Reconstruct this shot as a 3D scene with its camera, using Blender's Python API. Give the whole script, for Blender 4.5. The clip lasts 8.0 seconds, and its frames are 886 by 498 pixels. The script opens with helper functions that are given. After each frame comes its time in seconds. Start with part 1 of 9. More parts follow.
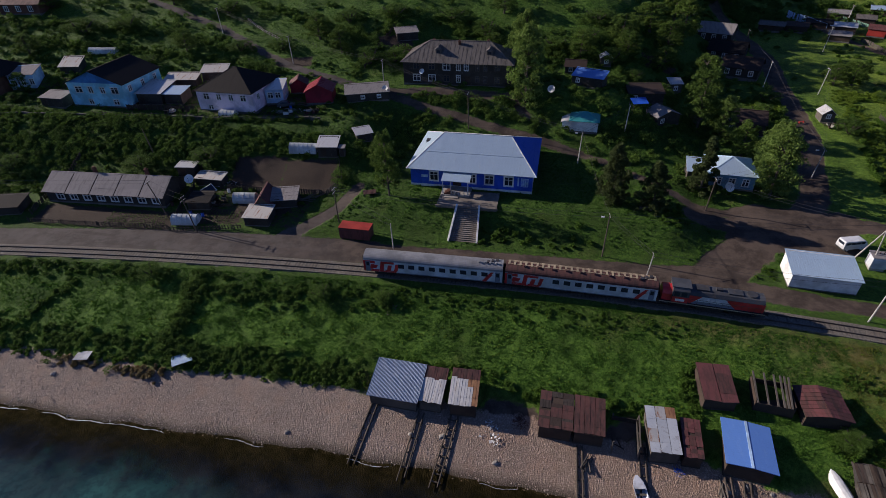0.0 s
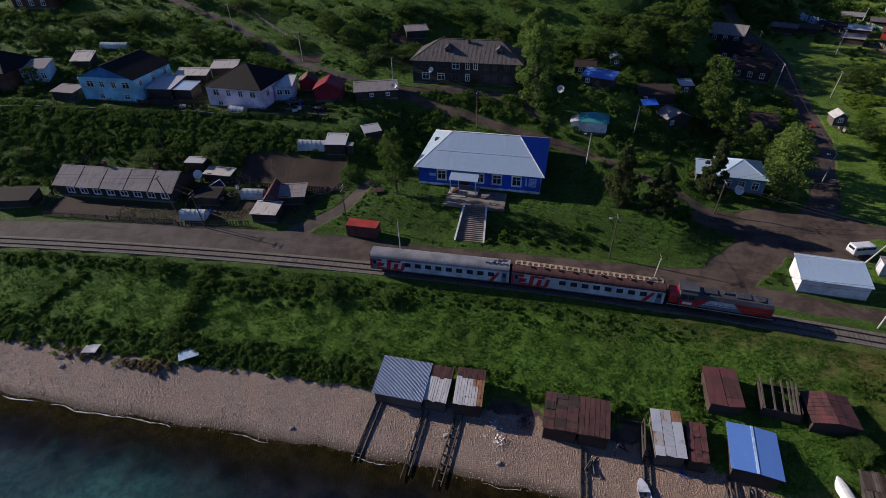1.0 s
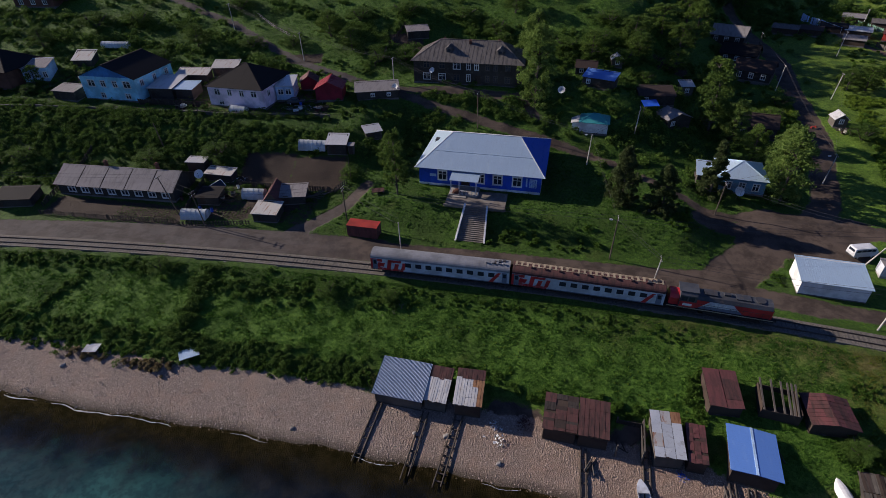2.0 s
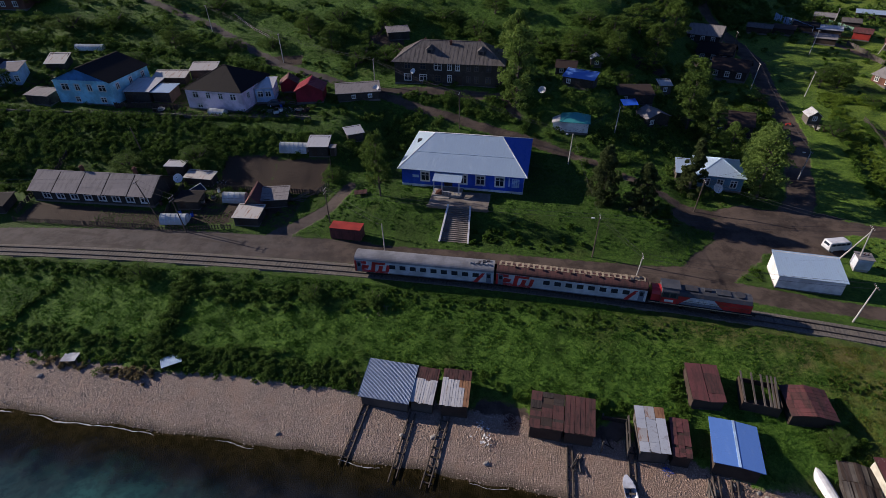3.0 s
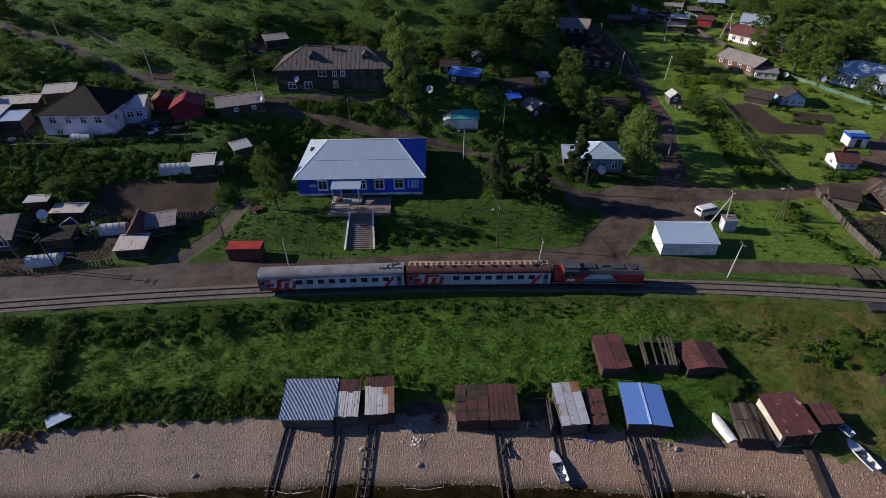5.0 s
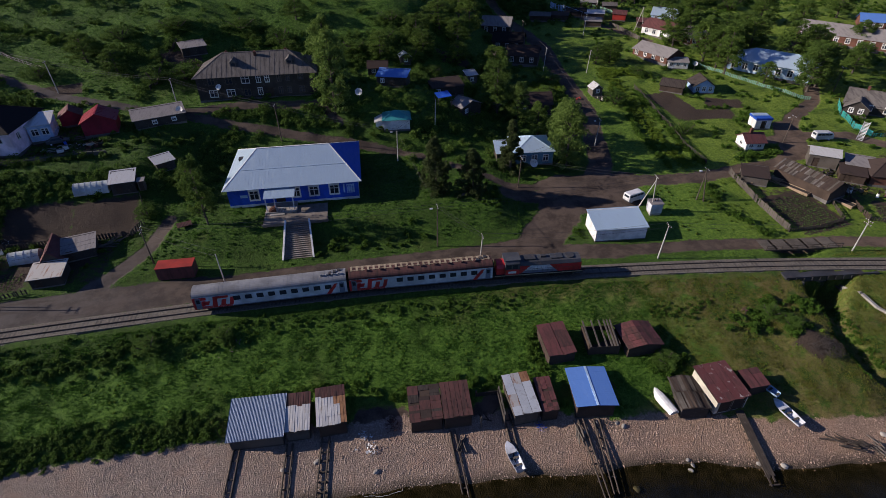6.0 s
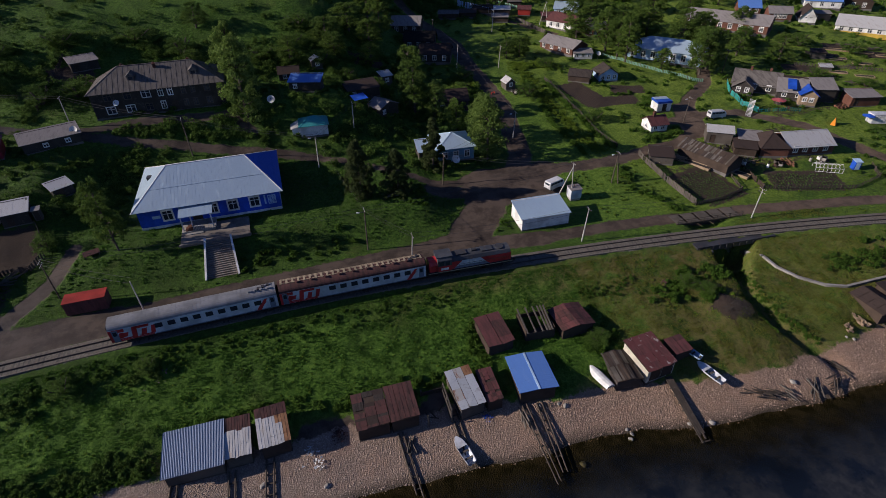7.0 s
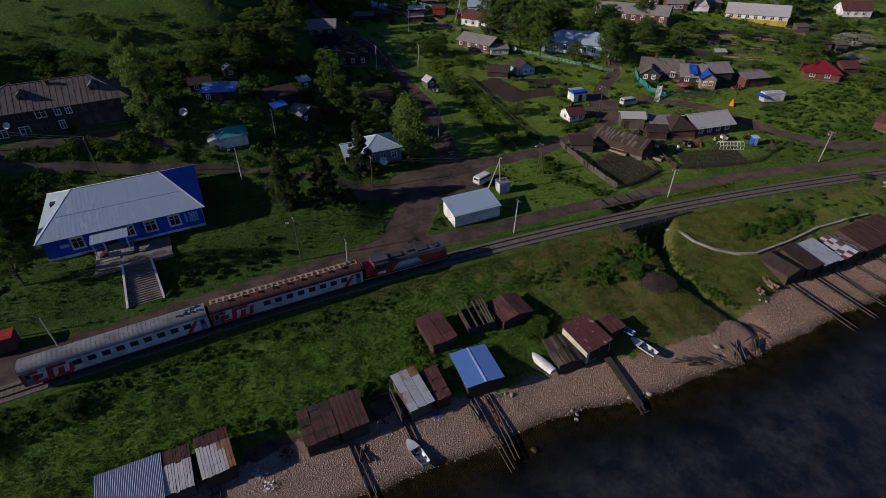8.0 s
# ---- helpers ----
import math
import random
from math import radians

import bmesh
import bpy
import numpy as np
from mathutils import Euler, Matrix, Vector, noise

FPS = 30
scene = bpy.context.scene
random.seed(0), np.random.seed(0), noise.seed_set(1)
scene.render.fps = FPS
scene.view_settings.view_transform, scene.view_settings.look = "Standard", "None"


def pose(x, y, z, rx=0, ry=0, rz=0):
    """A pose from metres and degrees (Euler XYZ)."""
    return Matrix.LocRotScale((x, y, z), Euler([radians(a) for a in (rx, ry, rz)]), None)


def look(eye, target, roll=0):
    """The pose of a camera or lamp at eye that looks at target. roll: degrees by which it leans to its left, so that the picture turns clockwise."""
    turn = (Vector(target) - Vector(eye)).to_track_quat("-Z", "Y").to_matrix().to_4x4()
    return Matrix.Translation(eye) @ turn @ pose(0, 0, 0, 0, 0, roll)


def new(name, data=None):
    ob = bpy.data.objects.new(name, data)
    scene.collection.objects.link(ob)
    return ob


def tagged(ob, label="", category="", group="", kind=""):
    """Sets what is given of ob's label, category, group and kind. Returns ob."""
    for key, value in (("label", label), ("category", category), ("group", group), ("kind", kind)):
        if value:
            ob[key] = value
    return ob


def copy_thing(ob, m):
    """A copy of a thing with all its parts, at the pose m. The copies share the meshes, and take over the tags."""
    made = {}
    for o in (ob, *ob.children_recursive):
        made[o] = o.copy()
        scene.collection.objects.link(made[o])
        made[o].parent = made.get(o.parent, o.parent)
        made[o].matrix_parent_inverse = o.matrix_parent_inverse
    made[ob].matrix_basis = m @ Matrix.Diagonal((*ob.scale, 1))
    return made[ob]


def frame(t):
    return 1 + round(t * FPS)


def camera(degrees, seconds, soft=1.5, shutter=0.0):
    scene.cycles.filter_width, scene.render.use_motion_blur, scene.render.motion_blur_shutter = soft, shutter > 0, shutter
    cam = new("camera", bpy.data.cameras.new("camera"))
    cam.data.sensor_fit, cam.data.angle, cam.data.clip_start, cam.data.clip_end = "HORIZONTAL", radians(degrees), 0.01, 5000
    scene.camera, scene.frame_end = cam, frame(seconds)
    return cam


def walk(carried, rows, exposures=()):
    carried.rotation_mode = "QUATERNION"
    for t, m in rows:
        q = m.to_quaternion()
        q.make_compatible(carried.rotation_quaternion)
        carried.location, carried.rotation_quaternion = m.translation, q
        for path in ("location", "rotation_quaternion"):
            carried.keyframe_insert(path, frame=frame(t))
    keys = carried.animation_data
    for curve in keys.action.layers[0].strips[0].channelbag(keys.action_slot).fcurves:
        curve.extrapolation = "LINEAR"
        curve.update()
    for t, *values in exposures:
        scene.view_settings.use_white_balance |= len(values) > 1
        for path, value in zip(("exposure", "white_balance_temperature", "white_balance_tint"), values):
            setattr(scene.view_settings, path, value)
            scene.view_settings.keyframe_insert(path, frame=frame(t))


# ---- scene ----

cam = camera(79.96, 8.0, 0.6)
PATH = [
    (0.0, pose(0.23, -0.06, 56.64, 55.10, 1.30, 10.93)),
    (0.5, pose(0.11, -0.03, 56.72, 54.90, 1.11, 11.40)),
    (1.0, pose(0.02, -0.01, 56.79, 54.92, 0.94, 11.94)),
    (2.5, pose(0.00, 0.00, 57.00, 54.88, 0.68, 12.02)),
    (3.0, pose(0.04, 0.02, 57.04, 54.91, 0.63, 10.11)),
    (3.5, pose(0.09, 0.07, 57.06, 54.92, 0.56, 6.96)),
    (4.0, pose(0.15, 0.11, 57.04, 54.96, 0.52, 3.78)),
    (5.5, pose(0.24, 0.26, 56.92, 55.06, 0.55, -5.39)),
    (6.0, pose(0.30, 0.31, 56.86, 55.03, 0.51, -9.62)),
    (6.5, pose(0.37, 0.35, 56.79, 55.00, 0.64, -14.12)),
    (7.0, pose(0.48, 0.38, 56.71, 54.96, 0.80, -18.81)),
    (7.5, pose(0.64, 0.41, 56.65, 54.94, 0.96, -23.25)),
    (8.0, pose(0.82, 0.42, 56.64, 54.86, 1.07, -27.32)),
]
EXPOSURES = [(0.0, -0.3, 6450, 18), (4.0, -0.2, 6450, 18), (5.5, -0.2, 6450, 18), (6.5, -0.34, 6450, 18), (7.2, -0.58, 6450, 18), (8.0, -0.9, 6450, 18)]
walk(cam, PATH, EXPOSURES)

# ---- light: low evening sun from beyond the hill's left, clear sky ----
SUN_EL, SUN_AZ = 22.0, 280.0          # degrees; azimuth clockwise from +y
world = bpy.data.worlds.new("sky")
scene.world = world
world.use_nodes = True
wn = world.node_tree
sky = wn.nodes.new("ShaderNodeTexSky")
sky.sky_type, sky.sun_disc = "NISHITA", False
sky.dust_density, sky.ozone_density = 0.3, 3.0
sky.sun_elevation, sky.sun_rotation = radians(SUN_EL), radians(SUN_AZ)
tone = wn.nodes.new("ShaderNodeMix")
tone.data_type, tone.blend_type = "RGBA", "MULTIPLY"
tone.inputs[0].default_value = 1.0
tone.inputs[7].default_value = (0.72, 0.90, 1.38, 1)
wn.links.new(sky.outputs[0], tone.inputs[6])
wn.links.new(tone.outputs[2], wn.nodes["Background"].inputs[0])
wn.nodes["Background"].inputs[1].default_value = 0.072
sun = new("sun", bpy.data.lights.new("sun", "SUN"))
sun.data.energy, sun.data.angle, sun.data.color = 7.2, radians(0.6), (1.0, 0.91, 0.78)
_a, _e = radians(SUN_AZ), radians(SUN_EL)
sun.matrix_world = look((0, 0, 150), (-150 * math.sin(_a) * math.cos(_e), -150 * math.cos(_a) * math.cos(_e), 150 - 150 * math.sin(_e)))


# ---- materials ----
class Nodes:
    """A small node builder."""

    def __init__(self, name):
        self.mat = bpy.data.materials.new(name)
        self.mat.use_nodes = True
        self.t = self.mat.node_tree
        self.b = self.t.nodes["Principled BSDF"]
        self.out = self.t.nodes["Material Output"]
        self.pos = self.t.nodes.new("ShaderNodeNewGeometry").outputs["Position"]

    def link(self, a, b):
        self.t.links.new(a, b)

    def val(self, sock, v):
        if isinstance(v, (int, float)):
            sock.default_value = v
        elif isinstance(v, tuple):
            sock.default_value = (*v, 1) if len(v) == 3 else v
        else:
            self.link(v, sock)

    def noise(self, scale, detail=4, rough=0.6, stretch=None, vec=None):
        n = self.t.nodes.new("ShaderNodeTexNoise")
        v = vec or self.pos
        if stretch:
            m = self.t.nodes.new("ShaderNodeMapping")
            m.inputs["Scale"].default_value = stretch
            self.link(v, m.inputs[0])
            v = m.outputs[0]
        self.link(v, n.inputs["Vector"])
        n.inputs["Scale"].default_value, n.inputs["Detail"].default_value, n.inputs["Roughness"].default_value = scale, detail, rough
        return n.outputs["Fac"]

    def cells(self, scale, out="Distance", feature="F1"):
        n = self.t.nodes.new("ShaderNodeTexVoronoi")
        n.feature = feature
        self.link(self.pos, n.inputs["Vector"])
        n.inputs["Scale"].default_value = scale
        return n.outputs[out]

    def ramp(self, fac, a, b):
        n = self.t.nodes.new("ShaderNodeMapRange")
        n.interpolation_type = "SMOOTHSTEP"
        self.link(fac, n.inputs[0])
        n.inputs[1].default_value, n.inputs[2].default_value = a, b
        return n.outputs[0]

    def mix(self, fac, a, b, mode="MIX"):
        n = self.t.nodes.new("ShaderNodeMix")
        n.data_type, n.blend_type = "RGBA", mode
        self.val(n.inputs[0], fac)
        self.val(n.inputs[6], a)
        self.val(n.inputs[7], b)
        return n.outputs[2]

    def calc(self, op, a, b=0.0):
        n = self.t.nodes.new("ShaderNodeMath")
        n.operation = op
        self.val(n.inputs[0], a)
        self.val(n.inputs[1], b)
        return n.outputs[0]

    def attr(self, name):
        n = self.t.nodes.new("ShaderNodeAttribute")
        n.attribute_name = name
        return n.outputs["Fac"]

    def bump(self, height, strength, distance):
        n = self.t.nodes.new("ShaderNodeBump")
        n.inputs["Strength"].default_value, n.inputs["Distance"].default_value = strength, distance
        self.link(height, n.inputs["Height"])
        self.link(n.outputs[0], self.b.inputs["Normal"])

    def done(self, color, rough=0.8, metal=0.0, spec=0.4):
        self.val(self.b.inputs["Base Color"], color)
        self.val(self.b.inputs["Roughness"], rough)
        self.val(self.b.inputs["Metallic"], metal)
        self.b.inputs["Specular IOR Level"].default_value = spec
        return self.mat


def painted(name, c, worn=None, amount=0.5, rough=0.65, grain=(1, 1, 6), spec=0.3):
    """Paint or bare material with fading at a large scale, grain at a small one and patches of wear."""
    n = Nodes(name)
    dark = tuple(v * 0.62 for v in c)
    col = n.mix(n.ramp(n.noise(0.35, 3), 0.35, 0.65), c, dark)
    fine = n.noise(3.0, 5, 0.7, grain)
    col = n.mix(n.calc("MULTIPLY", n.ramp(fine, 0.45, 0.75), 0.45), col, dark)
    if worn:
        col = n.mix(n.calc("MULTIPLY", n.ramp(n.noise(1.1, 6, 0.72), 0.56, 0.66), amount), col, worn)
    n.bump(fine, 0.4, 0.02)
    return n.done(col, rough, 0.0, spec)


def sheet_metal(name, c, stain, amount=0.5, rough=0.42, metal=0.35, lo=0.52, hi=0.68, streak=(1.6, 0.35, 0.35)):
    """Roofing metal: tone that changes from sheet to sheet, streaks and stains."""
    n = Nodes(name)
    info = n.t.nodes.new("ShaderNodeObjectInfo").outputs["Random"]
    isl = n.t.nodes.new("ShaderNodeNewGeometry").outputs["Random Per Island"]
    tone = n.calc("ADD", n.calc("MULTIPLY", info, 0.3), n.calc("MULTIPLY", isl, 0.15))
    col = n.mix(tone, c, tuple(v * 0.6 for v in c))
    s = n.noise(1.0, 6, 0.7, streak)
    col = n.mix(n.calc("MULTIPLY", n.ramp(s, lo, hi), amount), col, stain)
    f = n.noise(5.0, 4, 0.7)
    col = n.mix(n.calc("MULTIPLY", n.ramp(f, 0.5, 0.8), 0.35), col, tuple(v * 0.5 for v in stain))
    n.bump(f, 0.25, 0.02)
    return n.done(col, n.mix(n.ramp(s, lo, hi), (rough,) * 3, (0.85,) * 3), metal, 0.4 if metal > 0 else 0.12)


M_WHITE = painted("white_paint", (0.82, 0.82, 0.80), (0.45, 0.43, 0.4), 0.35)
M_FOAM = painted("grey_white_foam", (0.55, 0.56, 0.55), (0.12, 0.12, 0.11), 0.8, 0.8, (4, 4, 4))
M_BLUE = painted("station_blue", (0.018, 0.095, 0.60), (0.04, 0.13, 0.58), 0.5, 0.5, (0.6, 0.6, 8))
M_TURQ = painted("turquoise_paint", (0.30, 0.72, 0.90), (0.38, 0.68, 0.82), 0.4, 0.6, (0.6, 0.6, 8))
M_TURQ_DK = painted("deep_blue_gable", (0.05, 0.24, 0.58), (0.06, 0.2, 0.45), 0.4)
M_PINK = painted("pale_pink_plaster", (0.90, 0.76, 0.86), (0.75, 0.6, 0.68), 0.3)
M_SKYBLUE = painted("faded_blue_boards", (0.13, 0.29, 0.42), (0.22, 0.32, 0.38), 0.5, 0.7, (0.6, 0.6, 8))
M_LTBLUE = painted("light_blue_plaster", (0.42, 0.60, 0.82), (0.6, 0.68, 0.76), 0.5)
M_LOG = painted("dark_weathered_logs", (0.055, 0.048, 0.042), (0.12, 0.10, 0.085), 0.5, 0.85, (0.4, 0.4, 9))
M_PLANK = painted("grey_bare_planks", (0.115, 0.10, 0.085), (0.07, 0.06, 0.05), 0.6, 0.85, (5, 5, 0.7))
M_PLANK_BR = painted("brown_planks", (0.065, 0.045, 0.034), (0.06, 0.045, 0.035), 0.6, 0.85, (5, 5, 0.7))
M_YELLOWWOOD = painted("yellow_ochre_boards", (0.52, 0.36, 0.06), (0.3, 0.22, 0.1), 0.4)
M_BRICK = painted("red_brown_brick", (0.15, 0.065, 0.045), (0.14, 0.07, 0.05), 0.5, 0.85, (4, 4, 9))
M_ORANGE = painted("orange_canvas", (0.75, 0.26, 0.02), (0.6, 0.2, 0.03), 0.4)
M_FIREWOOD = painted("reddish_split_logs", (0.26, 0.125, 0.075), (0.14, 0.07, 0.045), 0.6, 0.9)
M_REDPAINT = painted("red_paint", (0.36, 0.035, 0.025), (0.2, 0.05, 0.035), 0.6)
M_CRIMSON = painted("crimson_paint", (0.30, 0.02, 0.04), (0.2, 0.03, 0.04), 0.5)
M_TEAL = painted("teal_paint", (0.03, 0.30, 0.27), (0.1, 0.32, 0.28), 0.4)
M_GREENFENCE = painted("pale_green_fence_paint", (0.16, 0.32, 0.23), (0.19, 0.26, 0.20), 0.5)
M_CONCRETE = painted("weathered_concrete", (0.36, 0.34, 0.31), (0.2, 0.19, 0.17), 0.5, 0.9, (2, 2, 2))
M_STEP = painted("worn_brown_concrete", (0.23, 0.20, 0.17), (0.12, 0.10, 0.085), 0.6, 0.9, (2, 2, 2))
M_STONE = painted("dark_stone", (0.16, 0.15, 0.14), (0.08, 0.08, 0.075), 0.6, 0.9, (2, 2, 2))
M_OLDWALL = painted("mossy_old_wall", (0.105, 0.105, 0.098), (0.05, 0.06, 0.04), 0.6, 0.9, (2, 2, 2))
M_STEEL = painted("dark_steel", (0.055, 0.055, 0.06), (0.1, 0.06, 0.04), 0.5, 0.5)
M_RAIL = painted("worn_rail_steel", (0.075, 0.062, 0.055), (0.11, 0.07, 0.05), 0.4, 0.4)
M_SLEEPER = painted("dusty_sleeper", (0.120, 0.108, 0.096), (0.17, 0.155, 0.14), 0.6, 0.9)
M_POLE = painted("grey_concrete_pole", (0.50, 0.48, 0.44), (0.3, 0.28, 0.25), 0.4, 0.85)
M_POLEWOOD = painted("dark_wooden_pole", (0.10, 0.08, 0.065), (0.18, 0.15, 0.12), 0.5, 0.9)
M_TARP = painted("blue_tarpaulin", (0.02, 0.10, 0.55), (0.1, 0.2, 0.55), 0.4, 0.4)
M_PINKCLOTH = painted("faded_red_cloth", (0.42, 0.09, 0.10), (0.45, 0.2, 0.2), 0.4)
M_POLY = painted("milky_polycarbonate", (0.52, 0.56, 0.55), (0.38, 0.42, 0.4), 0.5, 0.35, (1, 1, 1), 0.5)
M_WOODPILE = painted("split_firewood", (0.34, 0.25, 0.165), (0.2, 0.11, 0.06), 0.6, 0.9)
M_SOILHEAP = painted("dark_cinder_heap", (0.05, 0.042, 0.038), (0.1, 0.085, 0.07), 0.6, 0.95, (2, 2, 2))
M_ROCK = painted("pale_lake_stone", (0.34, 0.32, 0.29), (0.2, 0.19, 0.18), 0.5, 0.9, (2, 2, 2))
M_DRIFT = painted("wet_dark_timber", (0.075, 0.06, 0.048), (0.16, 0.13, 0.11), 0.6, 0.85, (3, 3, 3))
M_RUBBER = painted("tyre_rubber", (0.02, 0.02, 0.021), None, 0, 0.8)
M_CARWHITE = painted("white_car_paint", (0.72, 0.73, 0.74), (0.5, 0.49, 0.47), 0.2, 0.3, (1, 1, 1), 0.5)
M_TRAINGREY = painted("light_grey_train_paint", (0.60, 0.63, 0.68), (0.34, 0.33, 0.32), 0.4, 0.4, (0.5, 0.5, 2), 0.5)
M_TRAINROOF = painted("grey_train_roof", (0.27, 0.275, 0.285), (0.17, 0.16, 0.15), 0.6, 0.5, (0.5, 3, 3), 0.5)
M_TRAINRED = painted("train_red", (0.56, 0.030, 0.040), (0.3, 0.03, 0.04), 0.4, 0.4, (0.5, 0.5, 2), 0.5)
M_TRAINBLUE = painted("train_grey_blue", (0.16, 0.19, 0.26), (0.12, 0.14, 0.2), 0.4, 0.4, (0.5, 0.5, 2), 0.5)
M_TRAINDARK = painted("dark_grey_hood", (0.07, 0.075, 0.085), (0.13, 0.1, 0.08), 0.5, 0.45)
M_UNDER = painted("sooty_underframe", (0.028, 0.026, 0.025), (0.06, 0.05, 0.04), 0.5, 0.8)



def cobble_material():
    n = Nodes("beach_cobble")
    col = n.mix(n.ramp(n.noise(1.7, 2), 0.35, 0.65), (0.17, 0.132, 0.108), (0.43, 0.35, 0.295))
    col = n.mix(n.calc("MULTIPLY", n.ramp(n.noise(9, 3), 0.45, 0.7), 0.5), col, (0.18, 0.15, 0.13))
    px = n.t.nodes.new("ShaderNodeSeparateXYZ")
    n.link(n.pos, px.inputs[0])
    col = n.mix(n.calc("MULTIPLY", n.ramp(px.outputs[0], -40.0, 60.0), 0.8), col, (1.12, 0.94, 0.80), "MULTIPLY")
    return n.done(col, 0.85, 0.0, 0.25)


M_COBBLE = cobble_material()
R_ZINC = sheet_metal("galvanised_roof", (0.52, 0.67, 0.79), (0.36, 0.44, 0.52), 0.4, 0.38, 0.4, 0.5, 0.75)
R_CORR = sheet_metal("dull_corrugated_zinc", (0.24, 0.30, 0.40), (0.17, 0.19, 0.24), 0.5, 0.5, 0.0, 0.5, 0.75)
R_BLUE = sheet_metal("blue_profiled_roof", (0.11, 0.24, 0.60), (0.16, 0.28, 0.56), 0.35, 0.45, 0.0)
# paler copy of the dark slate, with sunlight put into its colour
R_LITSLATE = sheet_metal("sunlit_slope_slate", (0.24, 0.22, 0.21), (0.10, 0.09, 0.09), 0.6, 0.85, 0.0)
R_HIPBLUE = sheet_metal("blue_painted_roof_end", (0.045, 0.12, 0.52), (0.06, 0.13, 0.42), 0.4, 0.45, 0.0)
R_SLATE = sheet_metal("weathered_asbestos_slate", (0.27, 0.25, 0.245), (0.12, 0.115, 0.11), 0.6, 0.85, 0.0, 0.45, 0.7)
R_OLD = sheet_metal("old_brown_slate", (0.16, 0.145, 0.135), (0.065, 0.06, 0.056), 0.75, 0.9, 0.0, 0.42, 0.66)
M_TAN = painted("faded_tan_slats", (0.40, 0.32, 0.22), (0.17, 0.10, 0.07), 0.5, 0.8)
R_DARKSLATE = sheet_metal("dark_slate_roof", (0.022, 0.020, 0.020), (0.013, 0.012, 0.012), 0.6, 0.85, 0.0)
R_RUST = sheet_metal("rusted_sheet_roof", (0.105, 0.043, 0.039), (0.040, 0.024, 0.022), 0.8, 0.8, 0.1, 0.42, 0.62)
R_RUSTRED = sheet_metal("faded_red_roof", (0.150, 0.052, 0.050), (0.065, 0.032, 0.03), 0.7, 0.7, 0.1, 0.42, 0.65)
R_RUSTGREY = sheet_metal("half_rusted_zinc", (0.48, 0.47, 0.45), (0.25, 0.10, 0.045), 0.9, 0.5, 0.2, 0.50, 0.62)
R_RUSTORANGE = sheet_metal("orange_rusted_zinc", (0.34, 0.18, 0.09), (0.13, 0.05, 0.03), 0.7, 0.7, 0.1, 0.45, 0.62)
R_RUSTPALE = sheet_metal("rust_streaked_pale_sheets", (0.50, 0.48, 0.44), (0.28, 0.13, 0.07), 0.8, 0.6, 0.1, 0.54, 0.64, (2.2, 0.25, 0.25))
R_PATCH = sheet_metal("dented_zinc_patches", (0.52, 0.55, 0.58), (0.24, 0.22, 0.22), 0.55, 0.45, 0.15, 0.55, 0.66, (1.0, 1.0, 1.0))
M_CREAM = painted("stained_cream_whitewash", (0.66, 0.62, 0.50), (0.34, 0.29, 0.22), 0.6)
R_PALE = sheet_metal("pale_zinc_sheets", (0.58, 0.58, 0.57), (0.34, 0.28, 0.24), 0.6, 0.45, 0.2, 0.52, 0.7)
R_FLAKE = sheet_metal("flaking_red_roof", (0.135, 0.042, 0.040), (0.42, 0.38, 0.36), 0.85, 0.7, 0.1, 0.58, 0.64, (1.2, 0.8, 0.8))
R_RED = sheet_metal("dark_red_roof", (0.26, 0.02, 0.03), (0.16, 0.02, 0.03), 0.4, 0.4, 0.1)
R_TEAL = sheet_metal("teal_roof", (0.05, 0.34, 0.34), (0.1, 0.3, 0.3), 0.4, 0.4, 0.1)
R_BROWN = sheet_metal("brown_felt_roof", (0.058, 0.042, 0.037), (0.028, 0.024, 0.021), 0.6, 0.85, 0.0)
R_BOARDS = sheet_metal("old_board_roof", (0.066, 0.054, 0.048), (0.024, 0.021, 0.020), 0.8, 0.9, 0.0, 0.45, 0.65, (5, 0.4, 0.4))


def glass():
    n = Nodes("dark_window_glass")
    return n.done(n.mix(n.noise(0.5), (0.014, 0.020, 0.032), (0.035, 0.045, 0.062)), 0.15, 0.0, 0.3)


M_GLASS = glass()


def ballast_material():
    n = Nodes("stone_ballast")
    bw = n.t.nodes.new("ShaderNodeRGBToBW")
    n.link(n.cells(7.0, "Color"), bw.inputs[0])
    col = n.mix(bw.outputs[0], (0.078, 0.070, 0.058), (0.205, 0.184, 0.156))
    col = n.mix(n.calc("MULTIPLY", n.ramp(n.noise(0.4, 4), 0.45, 0.65), 0.5), col, (0.13, 0.105, 0.085))
    n.bump(n.cells(7.0), 0.6, 0.08)
    return n.done(col, 0.95, 0.0, 0.2)


M_BALLAST = ballast_material()


